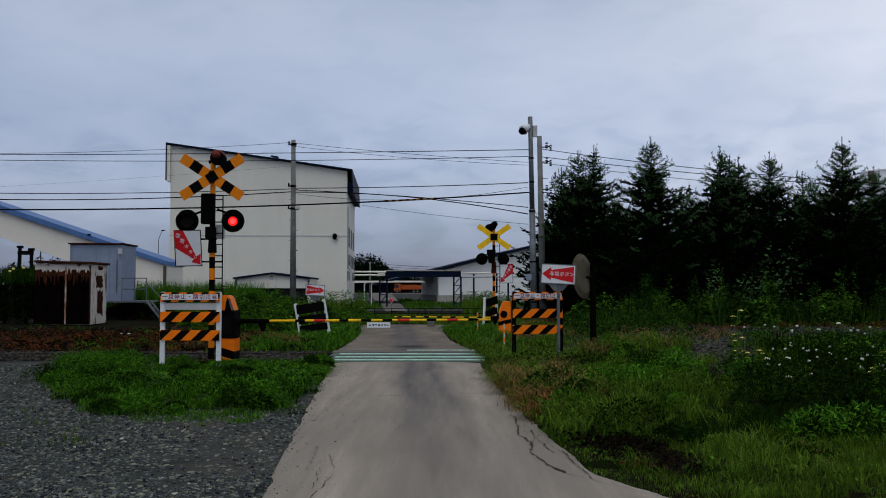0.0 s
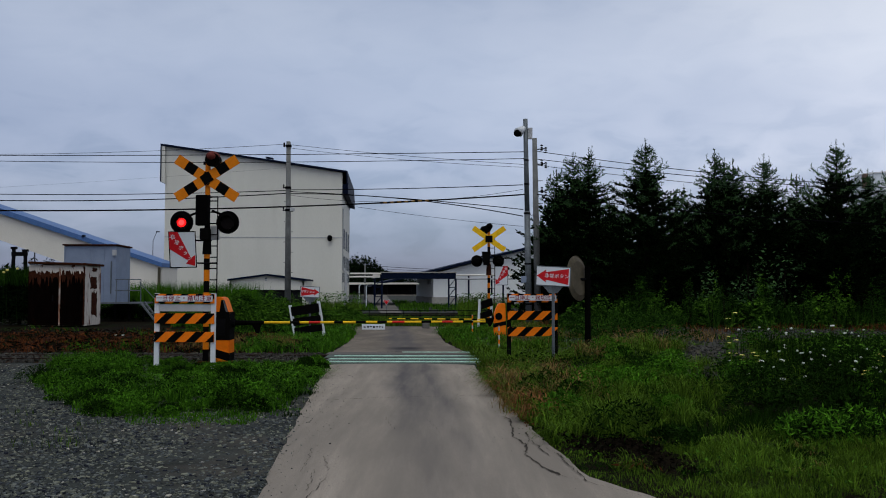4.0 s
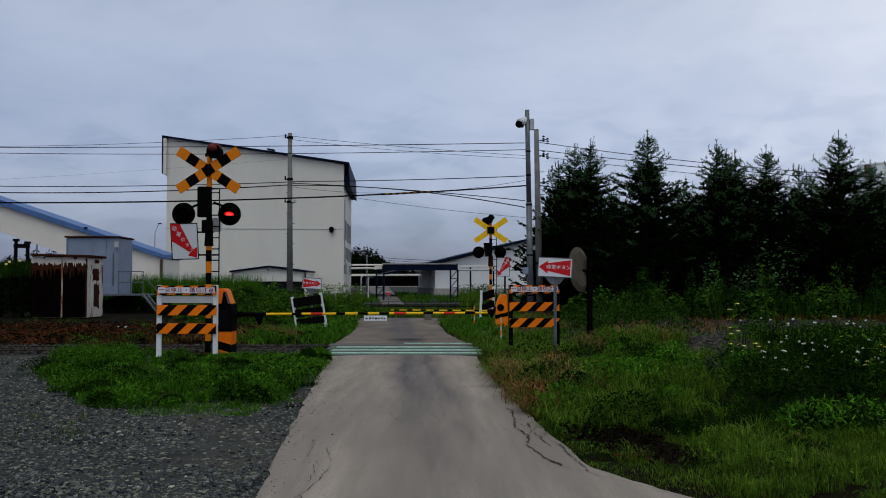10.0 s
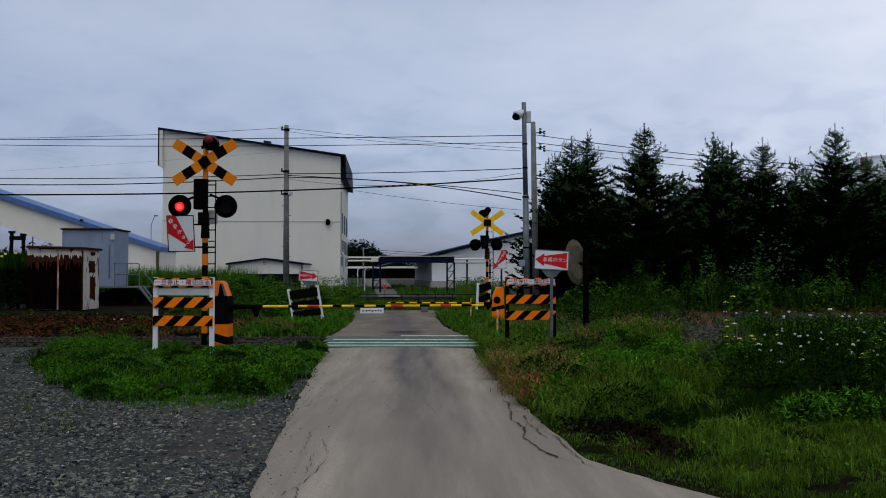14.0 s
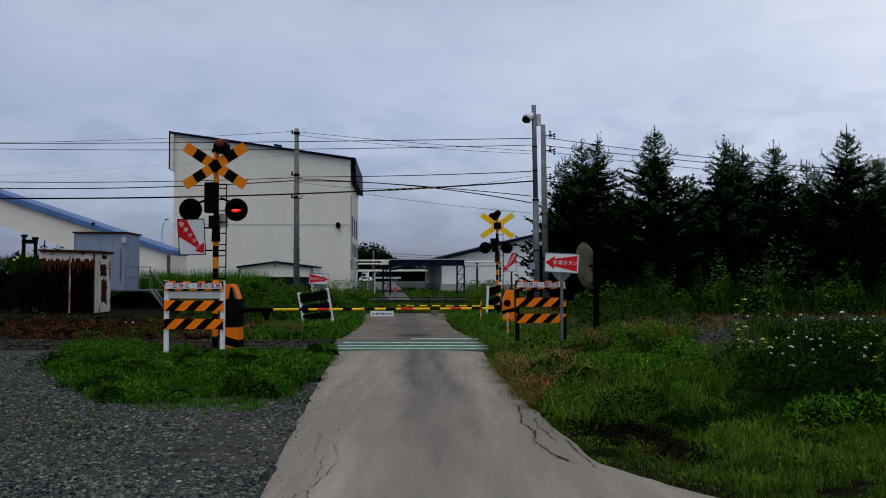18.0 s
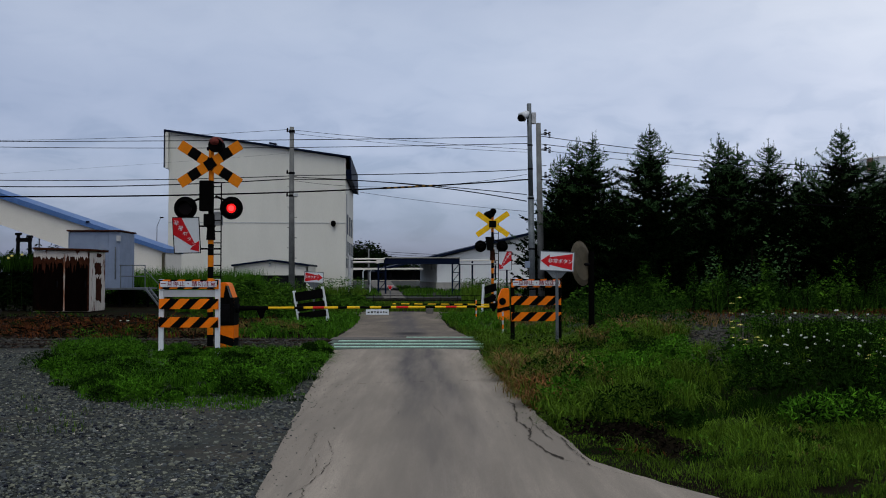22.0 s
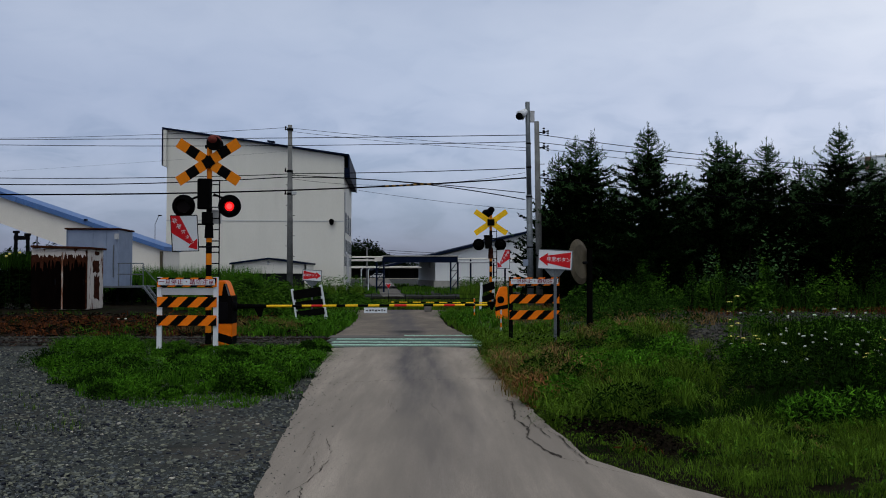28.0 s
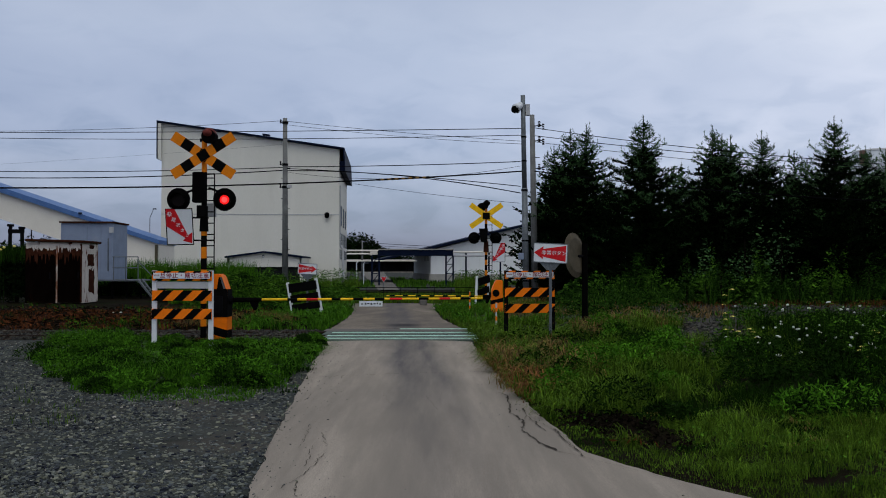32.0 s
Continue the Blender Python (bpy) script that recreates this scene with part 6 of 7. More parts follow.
def shrub(name, at, r, h, n, size, mat, label, seed, stems=9, long=1.8, flat=0.0):
    rng = np.random.default_rng(seed)
    s = thing(name, (*at, 0), label, "shrub", "shrubs")
    lobes = [mound(rng, n // 7, rng.normal(0, 0.4) * r[0], rng.normal(0, 0.4) * r[1], r[0] * rng.uniform(0.3, 0.75), r[1] * rng.uniform(0.3, 0.75), h * rng.uniform(0.5, 1.12)) for k in range(6)]
    leaves("foliage", np.concatenate(lobes + [mound(rng, n // 7, 0, 0, r[0], r[1], h * 0.7)]), size, mat, "", seed, "", "", 0.25, s, long, flat)
    for k in range(stems):
        a = rng.random() * math.tau
        q = rng.random() * 0.6
        bm = B()
        rod(bm, (0.25 * q * r[0] * math.cos(a), 0.25 * q * r[1] * math.sin(a), 0), (q * r[0] * math.cos(a), q * r[1] * math.sin(a), h * (0.85 - 0.4 * q)), 0.014, 0.005, 5)
        part("stem", bm, bark, s)
    return s


def clumps(name, spots, mat, label, seed, leaf=0.022, each=230, lift=bank):
    """Low bushy weeds, each a small uneven heap of leaves."""
    rng = np.random.default_rng(seed)
    pts = []
    for x, y, r, h in spots:
        p = mound(rng, each, x, y, r, r * 0.9, h)
        p[:, 2] += lift(x, y)
        pts.append(p)
    leaves(name, np.concatenate(pts), leaf, mat, label, seed, "weeds", droop=-0.65, long=3.4)


rw = random.Random(29)
near, dark = [], []
while len(near) + len(dark) < 115:
    y = 8.0 + 9.0 * rw.random()
    x = road_right(y) + 0.35 + rw.random() * (0.52 * y - 0.5)
    if meadow(x, y) and not 0.262 < x / y < 0.325 and not (x < 2.7 and y > 13.2):
        r = rw.uniform(0.15, 0.45) * (0.6 if y > 12 else 1.0)
        (dark if rw.random() < 0.25 + 0.65 * (x > 0.31 * y) else near).append((x, y, r, r * rw.uniform(0.8, 1.35) * min(1.0, y / 11)))
clumps("weed_clumps", near, grass_lush, "bushy green weeds standing out of the meadow", 301, 0.018, 560)
clumps("dark_weed_clumps", dark, grass_dark, "dark bushy weeds standing out of the meadow", 302, 0.018, 560)
near, dark = [], []
while len(near) + len(dark) < 120:
    x, y = rw.uniform(-7.2, -1.9), rw.uniform(10.4, 17.6)
    if left_patch(x, y):
        r = rw.uniform(0.16, 0.46) * min(1, (y - 7.5) / 5)
        if x > -5.5 and y > 12.8:
            r *= 0.42
        (dark if rw.random() < 0.3 else near).append((x, y, r, r * rw.uniform(0.7, 1.15)))
clumps("verge_weed_clumps", near, grass_lush, "bushy green weeds standing out of the verge", 303, 0.015, 620, lift=lambda x, y: 0.0)
clumps("dark_verge_clumps", dark, grass_dark, "dark bushy weeds standing out of the verge", 304, 0.015, 560, lift=lambda x, y: 0.0)
near = [(rw.uniform(3.4, 8.0), rw.uniform(22.0, 30), rw.uniform(0.3, 0.6), rw.uniform(0.3, 0.65)) for k in range(26)]
clumps("far_weed_clumps", near, undergrowth_leaf, "bushy weeds beyond the rails", 305, 0.035)
rnd = random.Random(5)
for i in range(9):   # growth behind the railway on the west side
    px = -11.0 + i * 0.9
    shrub("shrub", (px + rnd.uniform(-0.3, 0.3), 38.5 + rnd.uniform(-1, 1)), (1.1, 1.0), (0.9, 1.1, 1.15, 1.1, 1.0, 0.9, 0.7, 0.6, 0.5)[i], 3600, 0.036, leaf_mid if i % 3 else grass_dark, "rank green growth behind the railway", 100 + i, long=7)
for i in range(5):
    shrub("shrub", (-6.653 - 1.3 + i * 0.75, 33 + rnd.uniform(-0.6, 0.6)), (0.85, 0.8), 1.12 - 0.12 * abs(i - 2), 3600, 0.042, leaf_mid, "dense green shrub beside the leaning barricade", 130 + i, long=4)
# hedge shade is in the colours: paler shoots on top, near-black leaves below
P = tufted(rng, 1600, -18.6, -15.9, 36.8, 38.2, None, 0.4)
blades("hedge_top_growth", P, 0.45, undergrowth_leaf, "paler shoots for the lit top of the hedge", 41, 0.012, 0.6, 1.55 + rng.random(len(P)) * 0.5)
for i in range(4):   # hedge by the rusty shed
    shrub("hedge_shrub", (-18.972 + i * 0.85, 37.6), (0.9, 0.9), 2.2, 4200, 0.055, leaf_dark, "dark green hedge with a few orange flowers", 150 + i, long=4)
for i in range(6):   # added near-black growth for the shade under the raised hut
    shrub("undergrowth", (-17.8 + 0.95 * i, 44.6), (0.9, 0.5), 0.85, 2600, 0.06, leaf_dark, "near-black growth standing in for the shade under the raised hut", 160 + i)
P = tufted(rng, 9000, -17, -10, 46, 51, None, 0.7)
blades("tall_bank_grass", P, np.array([1.75 + 0.35 * wave(x, y, 0.5) for x, y in P]), grass_lush, "tall green grass behind the equipment hut", 40, 0.016, 0.3)
P = tufted(rng, 17000, -12.8, -5.4, 35.5, 44, lambda x, y: x > -0.292 * y, 0.7)
blades("tall_grass", P, np.array([(1.05 if x < -0.245 * y else 0.72) + 0.3 * wave(x, y, 0.5) for x, y in P]), grass_lush, "tall green grass below the factory hall", 31, 0.013)
P = tufted(rng, 7000, -8, 3.5, 43, 58, lambda x, y: x < -4.2 * y / 50 or x > 1.1 * y / 50, 0.5)
blades("tall_weeds", P, np.array([0.9 + 0.6 * wave(x, y, 0.35, 6) for x, y in P]), grass_near, "tall thin weeds at the factory fence", 32, 0.014, 0.3)
P = P[:2600]
leaves("weed_leaves", np.column_stack([P, rng.random(len(P)) * 1.3]), 0.05, leaf_mid, "leafy weeds at the factory fence", 33, "weeds", long=4)
P = tufted(rng, 9000, -7, 4.5, 35.0, 46, lambda x, y: not (y < 35.6 and road_left(y) - 0.3 < x < road_right(y) + 0.3), 0.7)
blades("lane_end_grass", P, 0.24, grass_near, "rough grass where the lane ends", 39, 0.012, 0.6)
P = tufted(rng, 6000, -7, 8, 60, 110, lambda x, y: not (-3.5 - (y - 56) * 0.088 < x < -2.2 - (y - 56) * 0.062), 0.9)
blades("yard_grass", P, 0.34, leaf_mid, "grass in the factory yard", 34, 0.03)

# undergrowth below the larches
for i in range(20):
    x = 4.7 + i * 0.80
    broad = i % 5 != 3
    shrub("undergrowth", (x + rnd.uniform(-0.3, 0.3), 30.6 + rnd.uniform(-0.7, 0.9)), (0.9, 0.8), rnd.uniform(0.95, 1.3) if broad else 1.75, 1500 if broad else 3000, 0.105 if broad else 0.035, leaf_mid if broad and (i % 3 or i > 9) else undergrowth_leaf,
          "rank broad-leaved undergrowth at the foot of the larches" if broad else "feathery weeds standing above the undergrowth", 170 + i, long=1.25 if broad else 6, flat=0.8 if broad else 0)
P = tufted(rng, 700, 5, 20, 29.0, 31.5, None, 0.9)
blades("nettle_stalks", P, 1.25, undergrowth_leaf, "tall weed stalks before the larches", 35, 0.014, 0.7)
for i, (x, y, h) in enumerate(((7.1, 29.9, 1.5), (8.2, 29.6, 1.9), (8.9, 29.8, 2.0), (9.3, 29.5, 1.6), (10.4, 29.9, 1.7), (11.9, 29.6, 1.5), (13.1, 29.8, 1.9), (14.2, 29.6, 1.7))):
    shrub("spire_weed", (x, y), (0.34, 0.3), h, 900, 0.03, undergrowth_leaf if i % 2 else leaf_mid, "tall narrow feathery weed before the larches", 420 + i, 5, 3.5)
for i, (x, y, h) in enumerate(((10.8, 31.6, 2.9), (12.0, 31.4, 3.1), (9.4, 31.9, 2.3))):
    shrub("sapling", (x, y), (0.9, 0.6), h, 420, 0.085, needle_tip, "thin leafy sapling before the larches", 400 + i, 7, 1.6, 0.5)


# ---- larches ----
def larch_mesh(seed, tops, dense):
    """Trunk, limbs, and the places and directions of old needles, of paler tips as if sky-lit and of near-black leaves
    for the inner shade.
    """
    rng = np.random.default_rng(seed)
    trunk, limbs = B(), []
    old, young, core = [], [], []

    def spray(store, p, step, n, thick):
        s = rng.random(n)
        store.append(np.hstack([p + step * s[:, None] + rng.normal(0, thick, (n, 3)), np.tile(step / np.linalg.norm(step), (n, 1))]))

    for tx, ty, th in tops:
        rod(trunk, (tx * 0.3, ty * 0.3, 0), (tx, ty, th * 0.6), 0.10, 0.055, 8)
        rod(trunk, (tx, ty, th * 0.58), (tx, ty, th), 0.055, 0.006, 6)
        z = 0.6
        while z < th - 0.34:
            d = th - z
            reach = min(0.56 * d, 0.18 + 0.47 * d, 1.70 + 0.06 * d)
            for k in range(5 if d < 1.2 else rng.integers(6, 9)):
                a = rng.random() * math.tau
                r = reach * (rng.uniform(0.55, 1.12) if d > 1.0 else rng.uniform(0.65, 1.0))
                rise = 0.04 + 0.55 * math.exp(-d / 0.9) + rng.uniform(-0.12, 0.15)
                hook = rng.uniform(0.05, 0.32)
                pts = [np.array((tx + math.cos(a) * r * u, ty + math.sin(a) * r * u, z + r * (rise * u + hook * u ** 3))) for u in (0, 0.35, 0.7, 1.0)]
                limbs.append((pts, 0.006 + 0.003 * min(4, d)))
                for j in range(3):
                    step = pts[j + 1] - pts[j]
                    L = np.linalg.norm(step)
                    # top and outer tips take the paler needles, the shaded lower crown the dark
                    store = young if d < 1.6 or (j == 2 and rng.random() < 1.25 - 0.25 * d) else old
                    spray(store, pts[j], step, int(4 + 42 * dense * L), 0.012)
                    for q in range(int(dense * L / 0.085)):
                        p = pts[j] + step * rng.random()
                        side = a + rng.choice((-1, 1)) * rng.uniform(0.5, 1.25)
                        l = rng.uniform(0.10, 0.34) * min(1.0, 0.18 + 0.42 * d) * (1.15 - 0.25 * j)
                        spray(store, p, np.array((math.cos(side) * l, math.sin(side) * l, l * rng.uniform(-0.1, 0.75))), 7, 0.014)
                if d < 2.6 and rng.random() < 0.4:
                    spray(young, pts[3], np.array((rng.normal(0, 0.03), rng.normal(0, 0.03), rng.uniform(0.10, 0.26))), 8, 0.006)
                # near-black leaves fill the crown's inside in place of its shade
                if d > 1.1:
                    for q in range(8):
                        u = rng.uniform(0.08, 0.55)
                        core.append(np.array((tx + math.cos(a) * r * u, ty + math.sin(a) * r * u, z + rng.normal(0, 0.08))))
            z += rng.uniform(0.13, 0.21) if d > 1.2 else rng.uniform(0.10, 0.14)
        spray(young, np.array((tx, ty, th - 0.5)), np.array((0, 0, 0.52)), 44, 0.010)
    return trunk, limbs, np.concatenate(old), np.concatenate(young), np.array(core)


def limb_mesh(limbs):
    """Three-sided tapering tubes along the limbs' lines."""
    verts, faces = [], []
    for pts, r in limbs:
        o = len(verts)
        for i, p in enumerate(pts):
            w = r * (1 - 0.28 * i)
            verts += [(p[0] + w * math.cos(k * 2.094), p[1] + w * math.sin(k * 2.094), p[2] + w * 0.5 * (k - 1)) for k in range(3)]
        for i in range(3):
            for k in range(3):
                q, n = o + 3 * i, (k + 1) % 3
                faces.append((q + k, q + n, q + 3 + n, q + 3 + k))
    return verts, faces


def needle_mesh(rows, seed, length, width):
    rng = np.random.default_rng(seed)
    pos, way = rows[:, :3], rows[:, 3:]
    n = len(pos)
    d = rng.normal(size=(n, 3)) * 0.55 + way
    d[:, 2] += 0.2
    d /= np.linalg.norm(d, axis=1)[:, None]
    s = np.cross(d, rng.normal(size=(n, 3)))
    s /= np.linalg.norm(s, axis=1)[:, None] + 1e-9
    L = rng.uniform(*length, n)[:, None]
    w = rng.uniform(*width, n)[:, None]
    v = np.stack([pos - s * w, pos + s * w, pos + d * L + s * w * 0.3, pos + d * L - s * w * 0.3], 1)
    k = np.arange(n) * 4
    return v.reshape(-1, 3).tolist(), np.stack([k, k + 1, k + 2, k + 3], 1).tolist()


def larch(at, tops, seed, turn=0, dense=1.0):
    t = thing("larch_tree", (*at, 0), "dark green young larch with feathery upright tips", "tree", "larch trees", turn)
    trunk, limbs, old, young, core = larch_mesh(seed, tops, dense)
    wide = dense ** -0.6
    part("trunk", trunk, bark, t, "", True)
    mesh_thing("limb_whorl", *limb_mesh(limbs), bark, "", "", "", t)
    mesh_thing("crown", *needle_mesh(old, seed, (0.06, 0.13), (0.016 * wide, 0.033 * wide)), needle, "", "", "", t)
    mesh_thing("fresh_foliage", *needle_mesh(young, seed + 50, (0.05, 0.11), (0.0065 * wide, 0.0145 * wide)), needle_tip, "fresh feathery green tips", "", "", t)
    leaves("inner_foliage", core, 0.12, leaf_dark, "near-black foliage for the shade close to the trunk", seed, "", "", 0.1, t, 1.5)
    return t


first = larch((5.778, 36.7), [(-0.30, 0, 7.0), (0.38, 0.2, 7.25)], 1, 0, 0.95)
second = larch((7.60, 33), [(0, 0, 6.95)], 2, 0, 1.4)
larch((10.72, 34), [(-0.3, 0, 6.75), (0.12, 0.2, 6.5), (0.42, 0.1, 6.4)], 3, 0, 0.8)
low = larch((4.88, 37.2), [(0, 0, 6.4)], 4, 20, 0.38)
for src, x, y, turn, k in ((second, 12.10, 33.5, 100, 0.93), (second, 14.36, 32.5, 220, 0.985), (low, 13.9, 35, 150, 0.93), (low, 14.5, 35.2, 30, 0.88), (second, 16.2, 34, 90, 0.86),
                            (low, 15.7, 34.2, 75, 0.80), (low, 17.7, 35.5, 200, 0.95), (low, 16.9, 33.2, 310, 0.78), (low, 18.605, 33, 40, 1.0), (low, 6.90, 36.4, 200, 0.80),
                            (low, 9.55, 35.5, 310, 0.83), (low, 17.406, 37, 250, 0.75), (low, 21.284, 34, 10, 1.0), (second, 4.45, 38.6, 60, 0.62), (low, 5.5, 39.0, 130, 0.85), (low, 11.4, 35.6, 280, 0.80)):
    c = copy_thing(src, pose(x, y, 0, 0, 0, turn))
    c.scale = (k, k, k)


# ---- distant wood and hedge ----
def wood(name, at, spans, n, size, mat, label, seed):
    rng = np.random.default_rng(seed)
    pts = []
    for cx, cy, rx, ry, h in spans:
        pts.append(mound(rng, n, cx, cy, rx, ry, h))
    return leaves(name, np.concatenate(pts), size, mat, label, seed, "wood")


wood("distant_wood", None, [(-25.016, 300, 8.5, 6, 11.2), (-28.565, 302, 7.0, 6, 10.0), (-21.118, 303, 6.0, 5, 8.8), (-17.724, 303, 5.5, 5, 7.0), (-14.424, 305, 3.4, 4, 6.4)], 3600, 0.5, leaf_dark, "dark rounded crowns of a distant wood", 60)
# thicket is an added backing; its near-black leaves darken the gaps between larches
wood("dark_thicket", None, [(6.6 + 1.9 * i, 39.5, 1.9, 1.6, 3.8 + 0.5 * (i % 3)) for i in range(11)], 3300, 0.15, leaf_dark, "near-black thicket added behind the larches for the dark between them", 62)
wood("far_hedge", None, [(x, 284, 7, 3, 5.2) for x in range(-110, 130, 9)], 900, 0.6, leaf_dark, "dark hedge along the horizon", 61)


# ---- flowers ----
def umbel(at, h, r, seed):
    rng = np.random.default_rng(seed)
    f = thing("white_umbel_flower", at, "white flat-topped wild flower on a thin green stem", "flower", "white flowers")
    bm = rod(B(), (0, 0, 0), (0.03, 0, h), 0.005, 0.003, 5)
    part("stem", bm, grass_dark, f)
    head = ball(B(), (0, 0, 0), (r, r, 0.011), 14, 7)
    for v in head.verts:
        v.co += Vector(rng.normal(0, 0.003, 3))
    head.transform(Matrix.Translation((0.03, 0, h)) @ Matrix.Rotation(rng.uniform(-0.1, 0.35), 4, "X") @ Matrix.Rotation(rng.normal(0, 0.15), 4, "Y"))
    part("flower_head", head, petal_white, f)


for i, (x, y, z) in enumerate(((4.830, 12.5, 0.929), (5.536, 13.5, 0.837), (4.510, 12.0, 0.532), (4.980, 12.2, 0.478), (5.274, 12.5, 0.555), (4.241, 12.0, 0.420), (4.171, 11.4, 0.365), (4.022, 11.4, 0.294), (3.888, 11.0, 0.232), (4.241, 10.6, 0.157), (5.833, 12.4, 0.655), (5.448, 11.4, 0.386),
                                 (4.973, 11.6, 0.324), (5.102, 11.2, 0.279), (3.831, 12.0, 0.315), (3.643, 10.8, 0.133), (5.090, 12.8, 0.574), (3.909, 10.4, 0.162), (5.272, 12.0, 0.479), (6.238, 14.0, 0.797), (6.046, 14.0, 0.910), (4.707, 11.8, 0.349), (-8.498, 24.0, 0.136), (-8.304, 24.0, 0.181), (5.312, 11.0, 0.218))):
    umbel((x, y, bank(x, y)), max(0.25, z - bank(x, y)), 0.020 + 0.008 * (i % 3), 200 + i)


scatter = random.Random(17)
for i in range(22):
    y = scatter.uniform(10.6, 14.5)
    x = y * scatter.uniform(0.325, 0.50)
    umbel((x, y, bank(x, y)), scatter.uniform(0.28, 0.62), scatter.uniform(0.010, 0.020), 230 + i)


def evening_primrose(at, h, seed, count):
    rng = np.random.default_rng(seed)
    f = thing("yellow_wild_flower", at, "tall wild plant with pale yellow flowers up its stem", "flower", "yellow flowers")
    part("stem", rod(B(), (0, 0, 0), (0.03, 0.02, h), 0.009, 0.004, 6), grass_near, f)
    n = 90
    pos = np.stack([rng.normal(0, 0.05, n), rng.normal(0, 0.05, n), h * rng.random(n)], 1)
    leaves("leaves", pos, 0.030, leaf_mid, "", seed, "", "", 0.1, f, 2.4)
    for k in range(count):
        z = h * (1 - 0.75 * (k / count) ** 1.4)
        a = rng.random() * math.tau
        c = Vector((0.05 * math.cos(a) + 0.02, 0.05 * math.sin(a), z))
        bm = B()
        for j in range(4):
            t = Matrix.Rotation(j * math.tau / 4, 4, "Z") @ Matrix.Rotation(radians(25), 4, "Y")
            bmesh.ops.create_uvsphere(bm, u_segments=6, v_segments=4, radius=1, matrix=Matrix.Translation(c) @ t @ Matrix.Translation((0.021, 0, 0)) @ Matrix.Diagonal((0.017, 0.012, 0.004, 1)))
        part("blossom", bm, petal_yellow, f, "pale yellow blossom")


for i, (x, y, z, c) in enumerate(((3.700, 11.5, 1.178, 5), (3.850, 11.5, 0.649, 3), (4.119, 11.8, 0.657, 4), (3.306, 10.5, 0.209, 5), (3.791, 11.2, 0.321, 4), (5.601, 11.6, 0.656, 5), (3.983, 12.6, 0.823, 3), (5.175, 11.0, 0.492, 3))):
    evening_primrose((x, y, bank(x, y)), z - bank(x, y), 300 + i, c)
for i, (x, z) in enumerate(((-17.215, 2.220), (-16.807, 2.265), (-17.351, 2.130))):
    f = thing("orange_garden_flower", (x, 36.4, 0), "orange-yellow flower above the hedge", "flower", "hedge flowers")
    part("stem", rod(B(), (0, 0, 0), (0, 0, 2.1), 0.006, n=5), grass_dark, f)
    part("blossom", ball(B(), (0, 0, z), (0.06, 0.06, 0.045), 8, 6), petal_yellow, f)
P = tufted(rng, 9000, 5.0, 9.5, 9.0, 14.5, lambda x, y: x > 0.325 * y and x < 0.6 * y + 0.8, 0.5)
leaves("meadow_herbs", np.column_stack([P, [bank(x, y) for x, y in P] + rng.random(len(P)) ** 0.7 * 0.55]), 0.022, leaf_mid, "leafy herbs among the white flowers", 36, "weeds", long=2.6)
blades("herb_stalks", P[:3500], 0.55, grass_dark, "thin dark stalks among the white flowers", 37, 0.004, 0.3, np.array([bank(x, y) for x, y in P[:3500]]))


# ---- traffic on the far road ----
ribbon("far_road", lambda y: -160, lambda y: 160, spread(238, 262, 8), 0.0, asphalt, "grey main road far beyond the factory yard", "road", 40, 0.03)


def wheels(v, xs, r, y0, y1):
    for x in xs:
        for y in (y0, y1):
            w = part("wheel", rod(B(), (x, y - 0.11, r), (x, y + 0.11, r), r, n=16), tyre, v)
            part("rim", rod(B(), (x, y - 0.13, r), (x, y + 0.13, r), r * 0.55, n=10), steel, w)


def car(paint, label, tall=1.45):
    v = thing("car", (0, 0, 0), label, "car", "passing cars")
    body = prism(B(), [(-2.0, 0.3), (2.05, 0.3), (2.1, 0.65), (1.35, 0.85), (0.75, tall), (-1.2, tall), (-1.95, 0.95), (-2.05, 0.6)], -0.82, 0.82)
    bmesh.ops.bevel(body, geom=body.edges[:], offset=0.06, segments=2, affect="EDGES")
    part("body", body, paint, v)
    part("side_window", prism(B(), [(-1.55, 0.95), (1.05, 0.9), (0.68, tall - 0.1), (-1.15, tall - 0.1)], -0.84, 0.84), glass_dark, v)
    for x, m in ((2.08, amber), (-2.03, boom_red)):
        for y in (-0.6, 0.6):
            part("headlight" if x > 0 else "tail_light", box(B(), (x, y, 0.68), (0.06, 0.3, 0.14)), m, v)
    wheels(v, (-1.25, 1.3), 0.31, -0.75, 0.75)
    return v


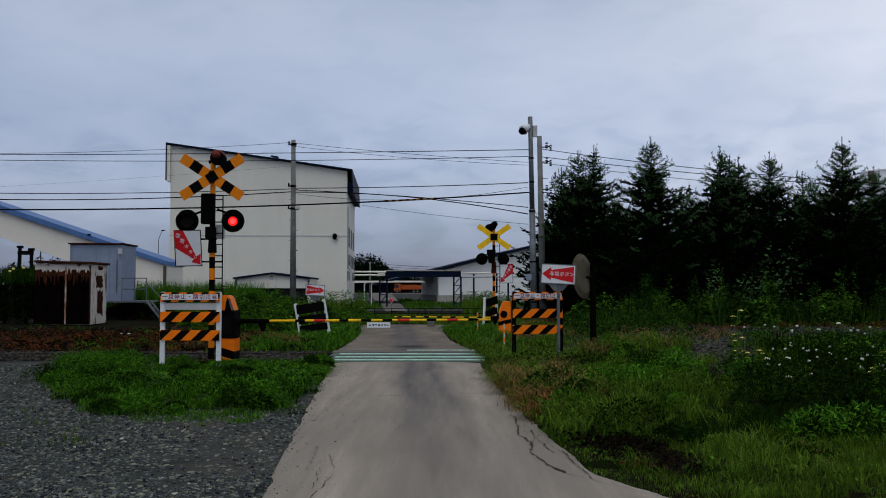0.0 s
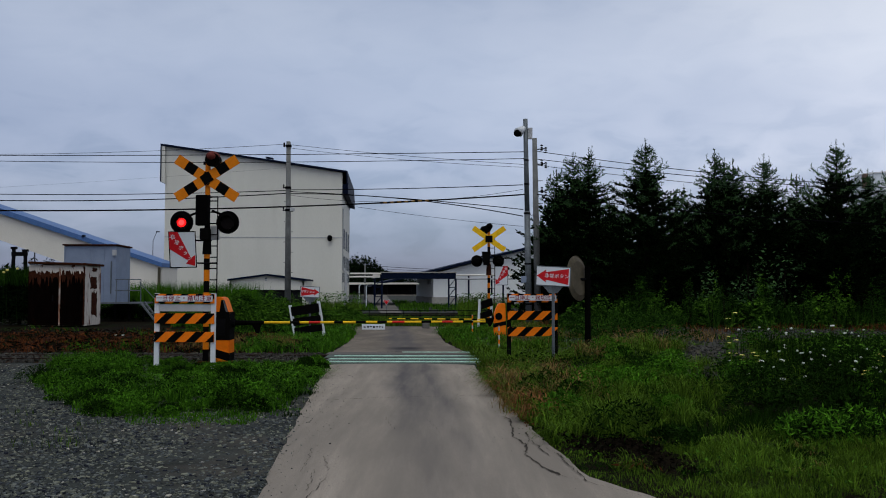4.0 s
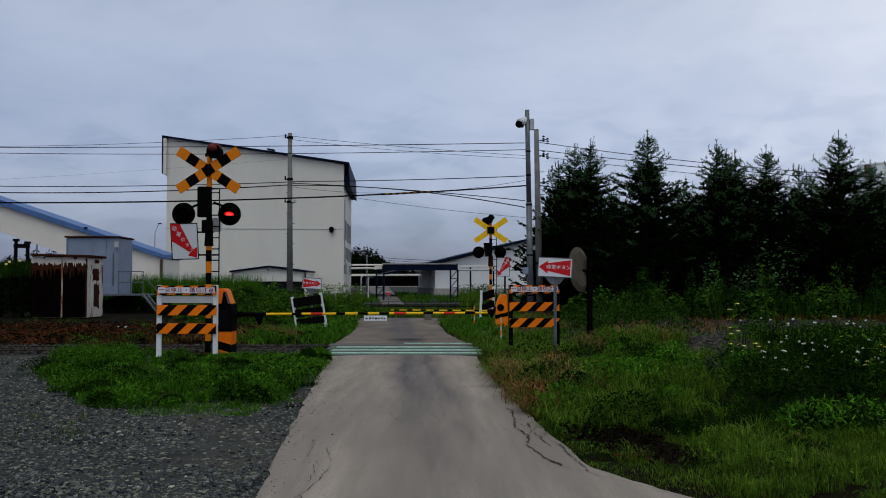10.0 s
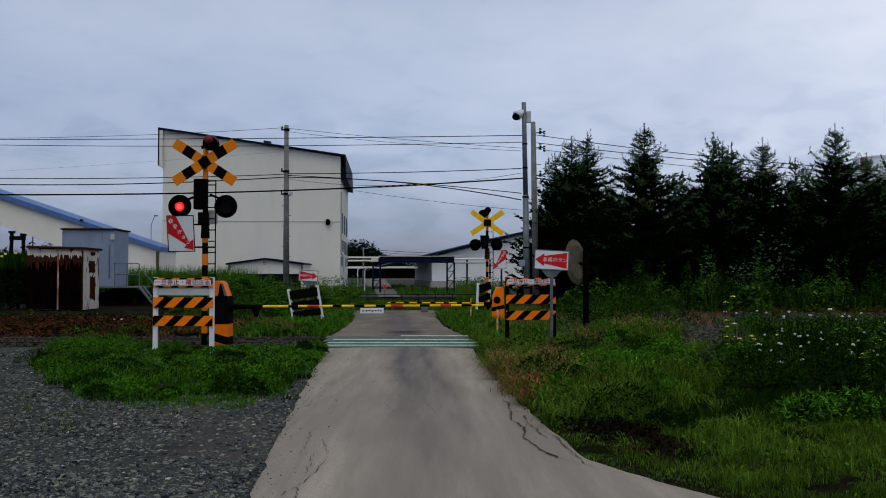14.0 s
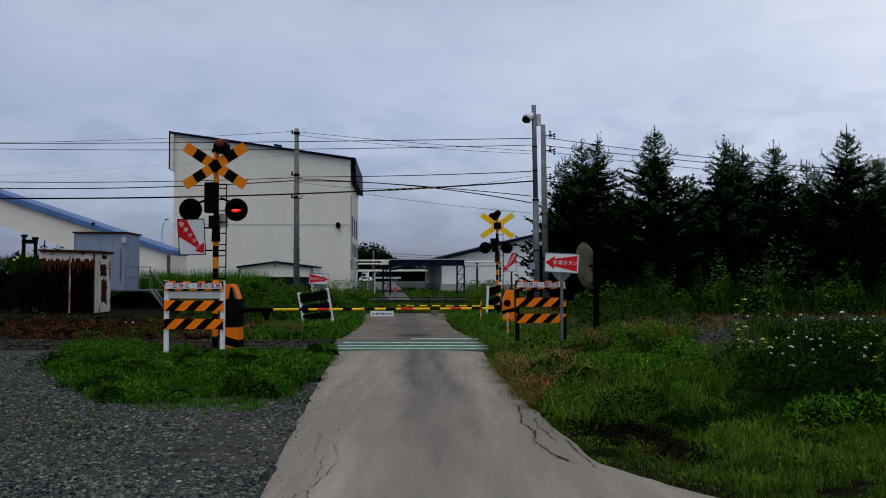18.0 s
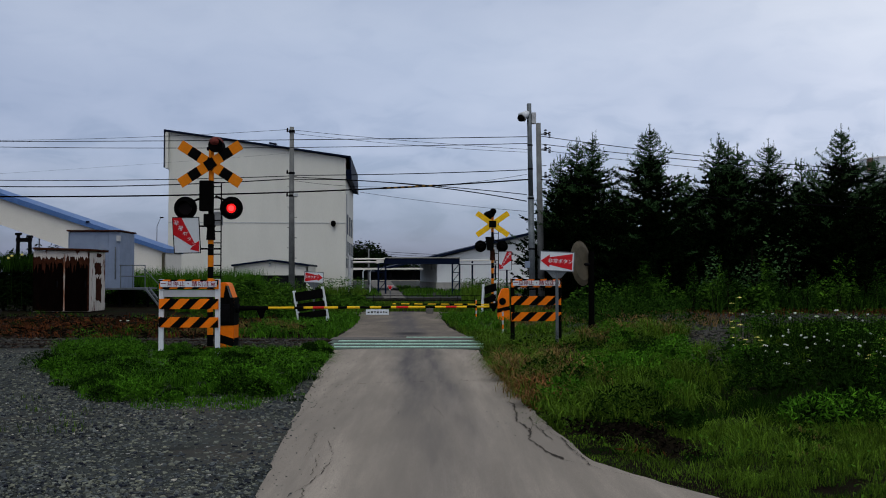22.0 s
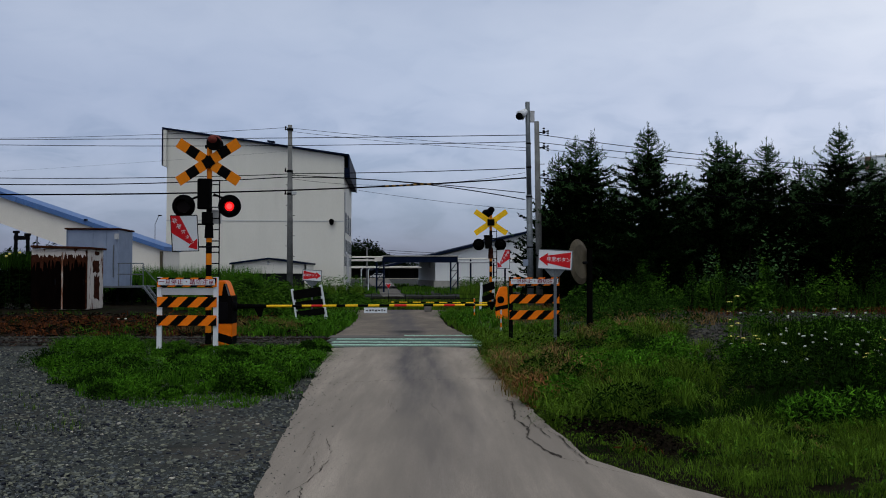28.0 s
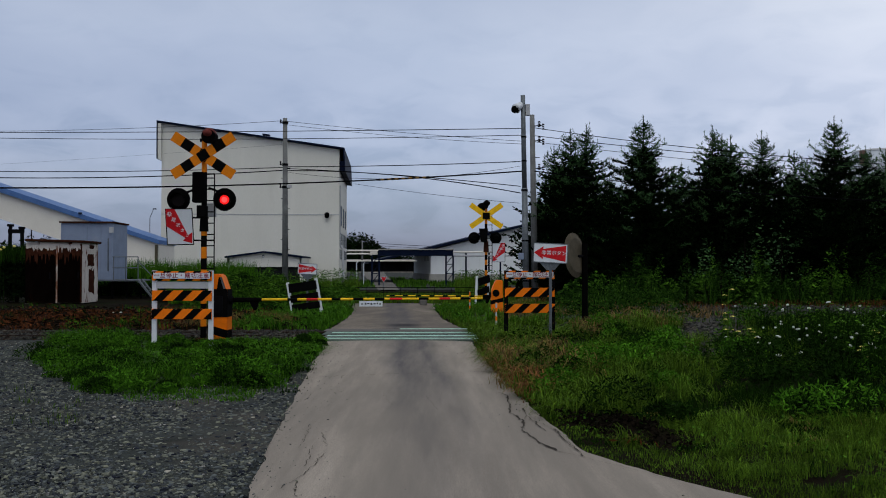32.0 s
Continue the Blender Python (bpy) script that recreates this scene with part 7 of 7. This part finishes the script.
def truck(paint, cargo, L, H, label, flat=False):
    v = thing("truck", (0, 0, 0), label, "truck", "passing trucks")
    cab = prism(B(), [(L / 2 - 1.9, 0.5), (L / 2, 0.5), (L / 2, 1.5), (L / 2 - 0.25, 2.6), (L / 2 - 1.9, 2.6)], -1.1, 1.1)
    bmesh.ops.bevel(cab, geom=cab.edges[:], offset=0.07, segments=2, affect="EDGES")
    part("cab", cab, paint, v)
    part("windscreen", prism(B(), [(L / 2 - 1.3, 1.5), (L / 2 - 0.02, 1.5), (L / 2 - 0.25, 2.35), (L / 2 - 1.3, 2.35)], -1.12, 1.12), glass_dark, v)
    part("chassis", box(B(), (-0.3, 0, 0.75), (L - 0.8, 0.9, 0.3)), dark_steel, v)
    if flat:
        part("bed", box(B(), (-1.0, 0, 1.15), (L - 2.1, 2.3, 0.45), bevel=0.03), cargo, v, "low loading bed")
    else:
        part("cargo_box", box(B(), (-1.0, 0, 1.0 + H / 2), (L - 2.1, 2.35, H), bevel=0.05), cargo, v)
    wheels(v, (L / 2 - 1.0, -L / 2 + 1.4, -L / 2 + 2.5), 0.48, -1.0, 1.0)
    return v


def pass_by(v, y, t0, x0, speed, z=0.03):
    """Drives along the far road through x0 at t0."""
    turn = 0 if speed > 0 else 180
    walk(v, [(t, pose(x0 + speed * (t - t0), y, z, 0, 0, turn)) for t in (0.0, 8.0, 16.0, 24.0, 32.0)])


TRAFFIC = [
    (truck(car_orange, car_orange, 8.0, 1.3, "orange tipper truck driving on the far road"), 254, 0.0, -9.645, -15.5),
    (car(car_blue, "blue car driving on the far road", 1.6), 247, 6.0, -9.956, 13.5),
    (truck(car_white, car_white, 11.5, 2.4, "long white box truck driving on the far road"), 247, 7.6, -17.113, 13.5),
    (car(car_white, "white van driving on the far road", 1.8), 254, 7.4, -10.423, -12.0),
    (truck(car_white, grey_paint, 11.0, 2.0, "white flatbed truck driving on the far road", True), 254, 17.4, -8.867, -15.5),
    (car(car_white, "white car driving on the far road"), 254, 18.9, -14.624, -18.0),
    (car(car_white, "white car driving on the far road"), 247, 18.9, -12.134, 10.6),
    (car(grey_paint, "silver car driving on the far road"), 254, 20.8, -11.201, -14.0),
    (car(grey_paint, "silver car driving on the far road"), 254, 27.5, -9.956, -15.0),
]


def motions():
    for v, y, t0, x0, speed in TRAFFIC:
        pass_by(v, y, t0, x0, speed)
    for ob, at, first in LENSES:
        turn = 180 * (1 - first)
        rows = [(0.0, pose(*at, turn))]
        k = 0
        while 0.2 + 0.613 * k < 31.9:
            c = 0.2 + 0.613 * k
            for d, a in ((-0.06, 0), (-0.02, 60), (0.02, 120), (0.06, 180)):
                rows.append((c + d, pose(*at, turn + a)))
            turn += 180
            k += 1
        rows.append((32.0, pose(*at, turn)))
        walk(ob, rows)


motions()
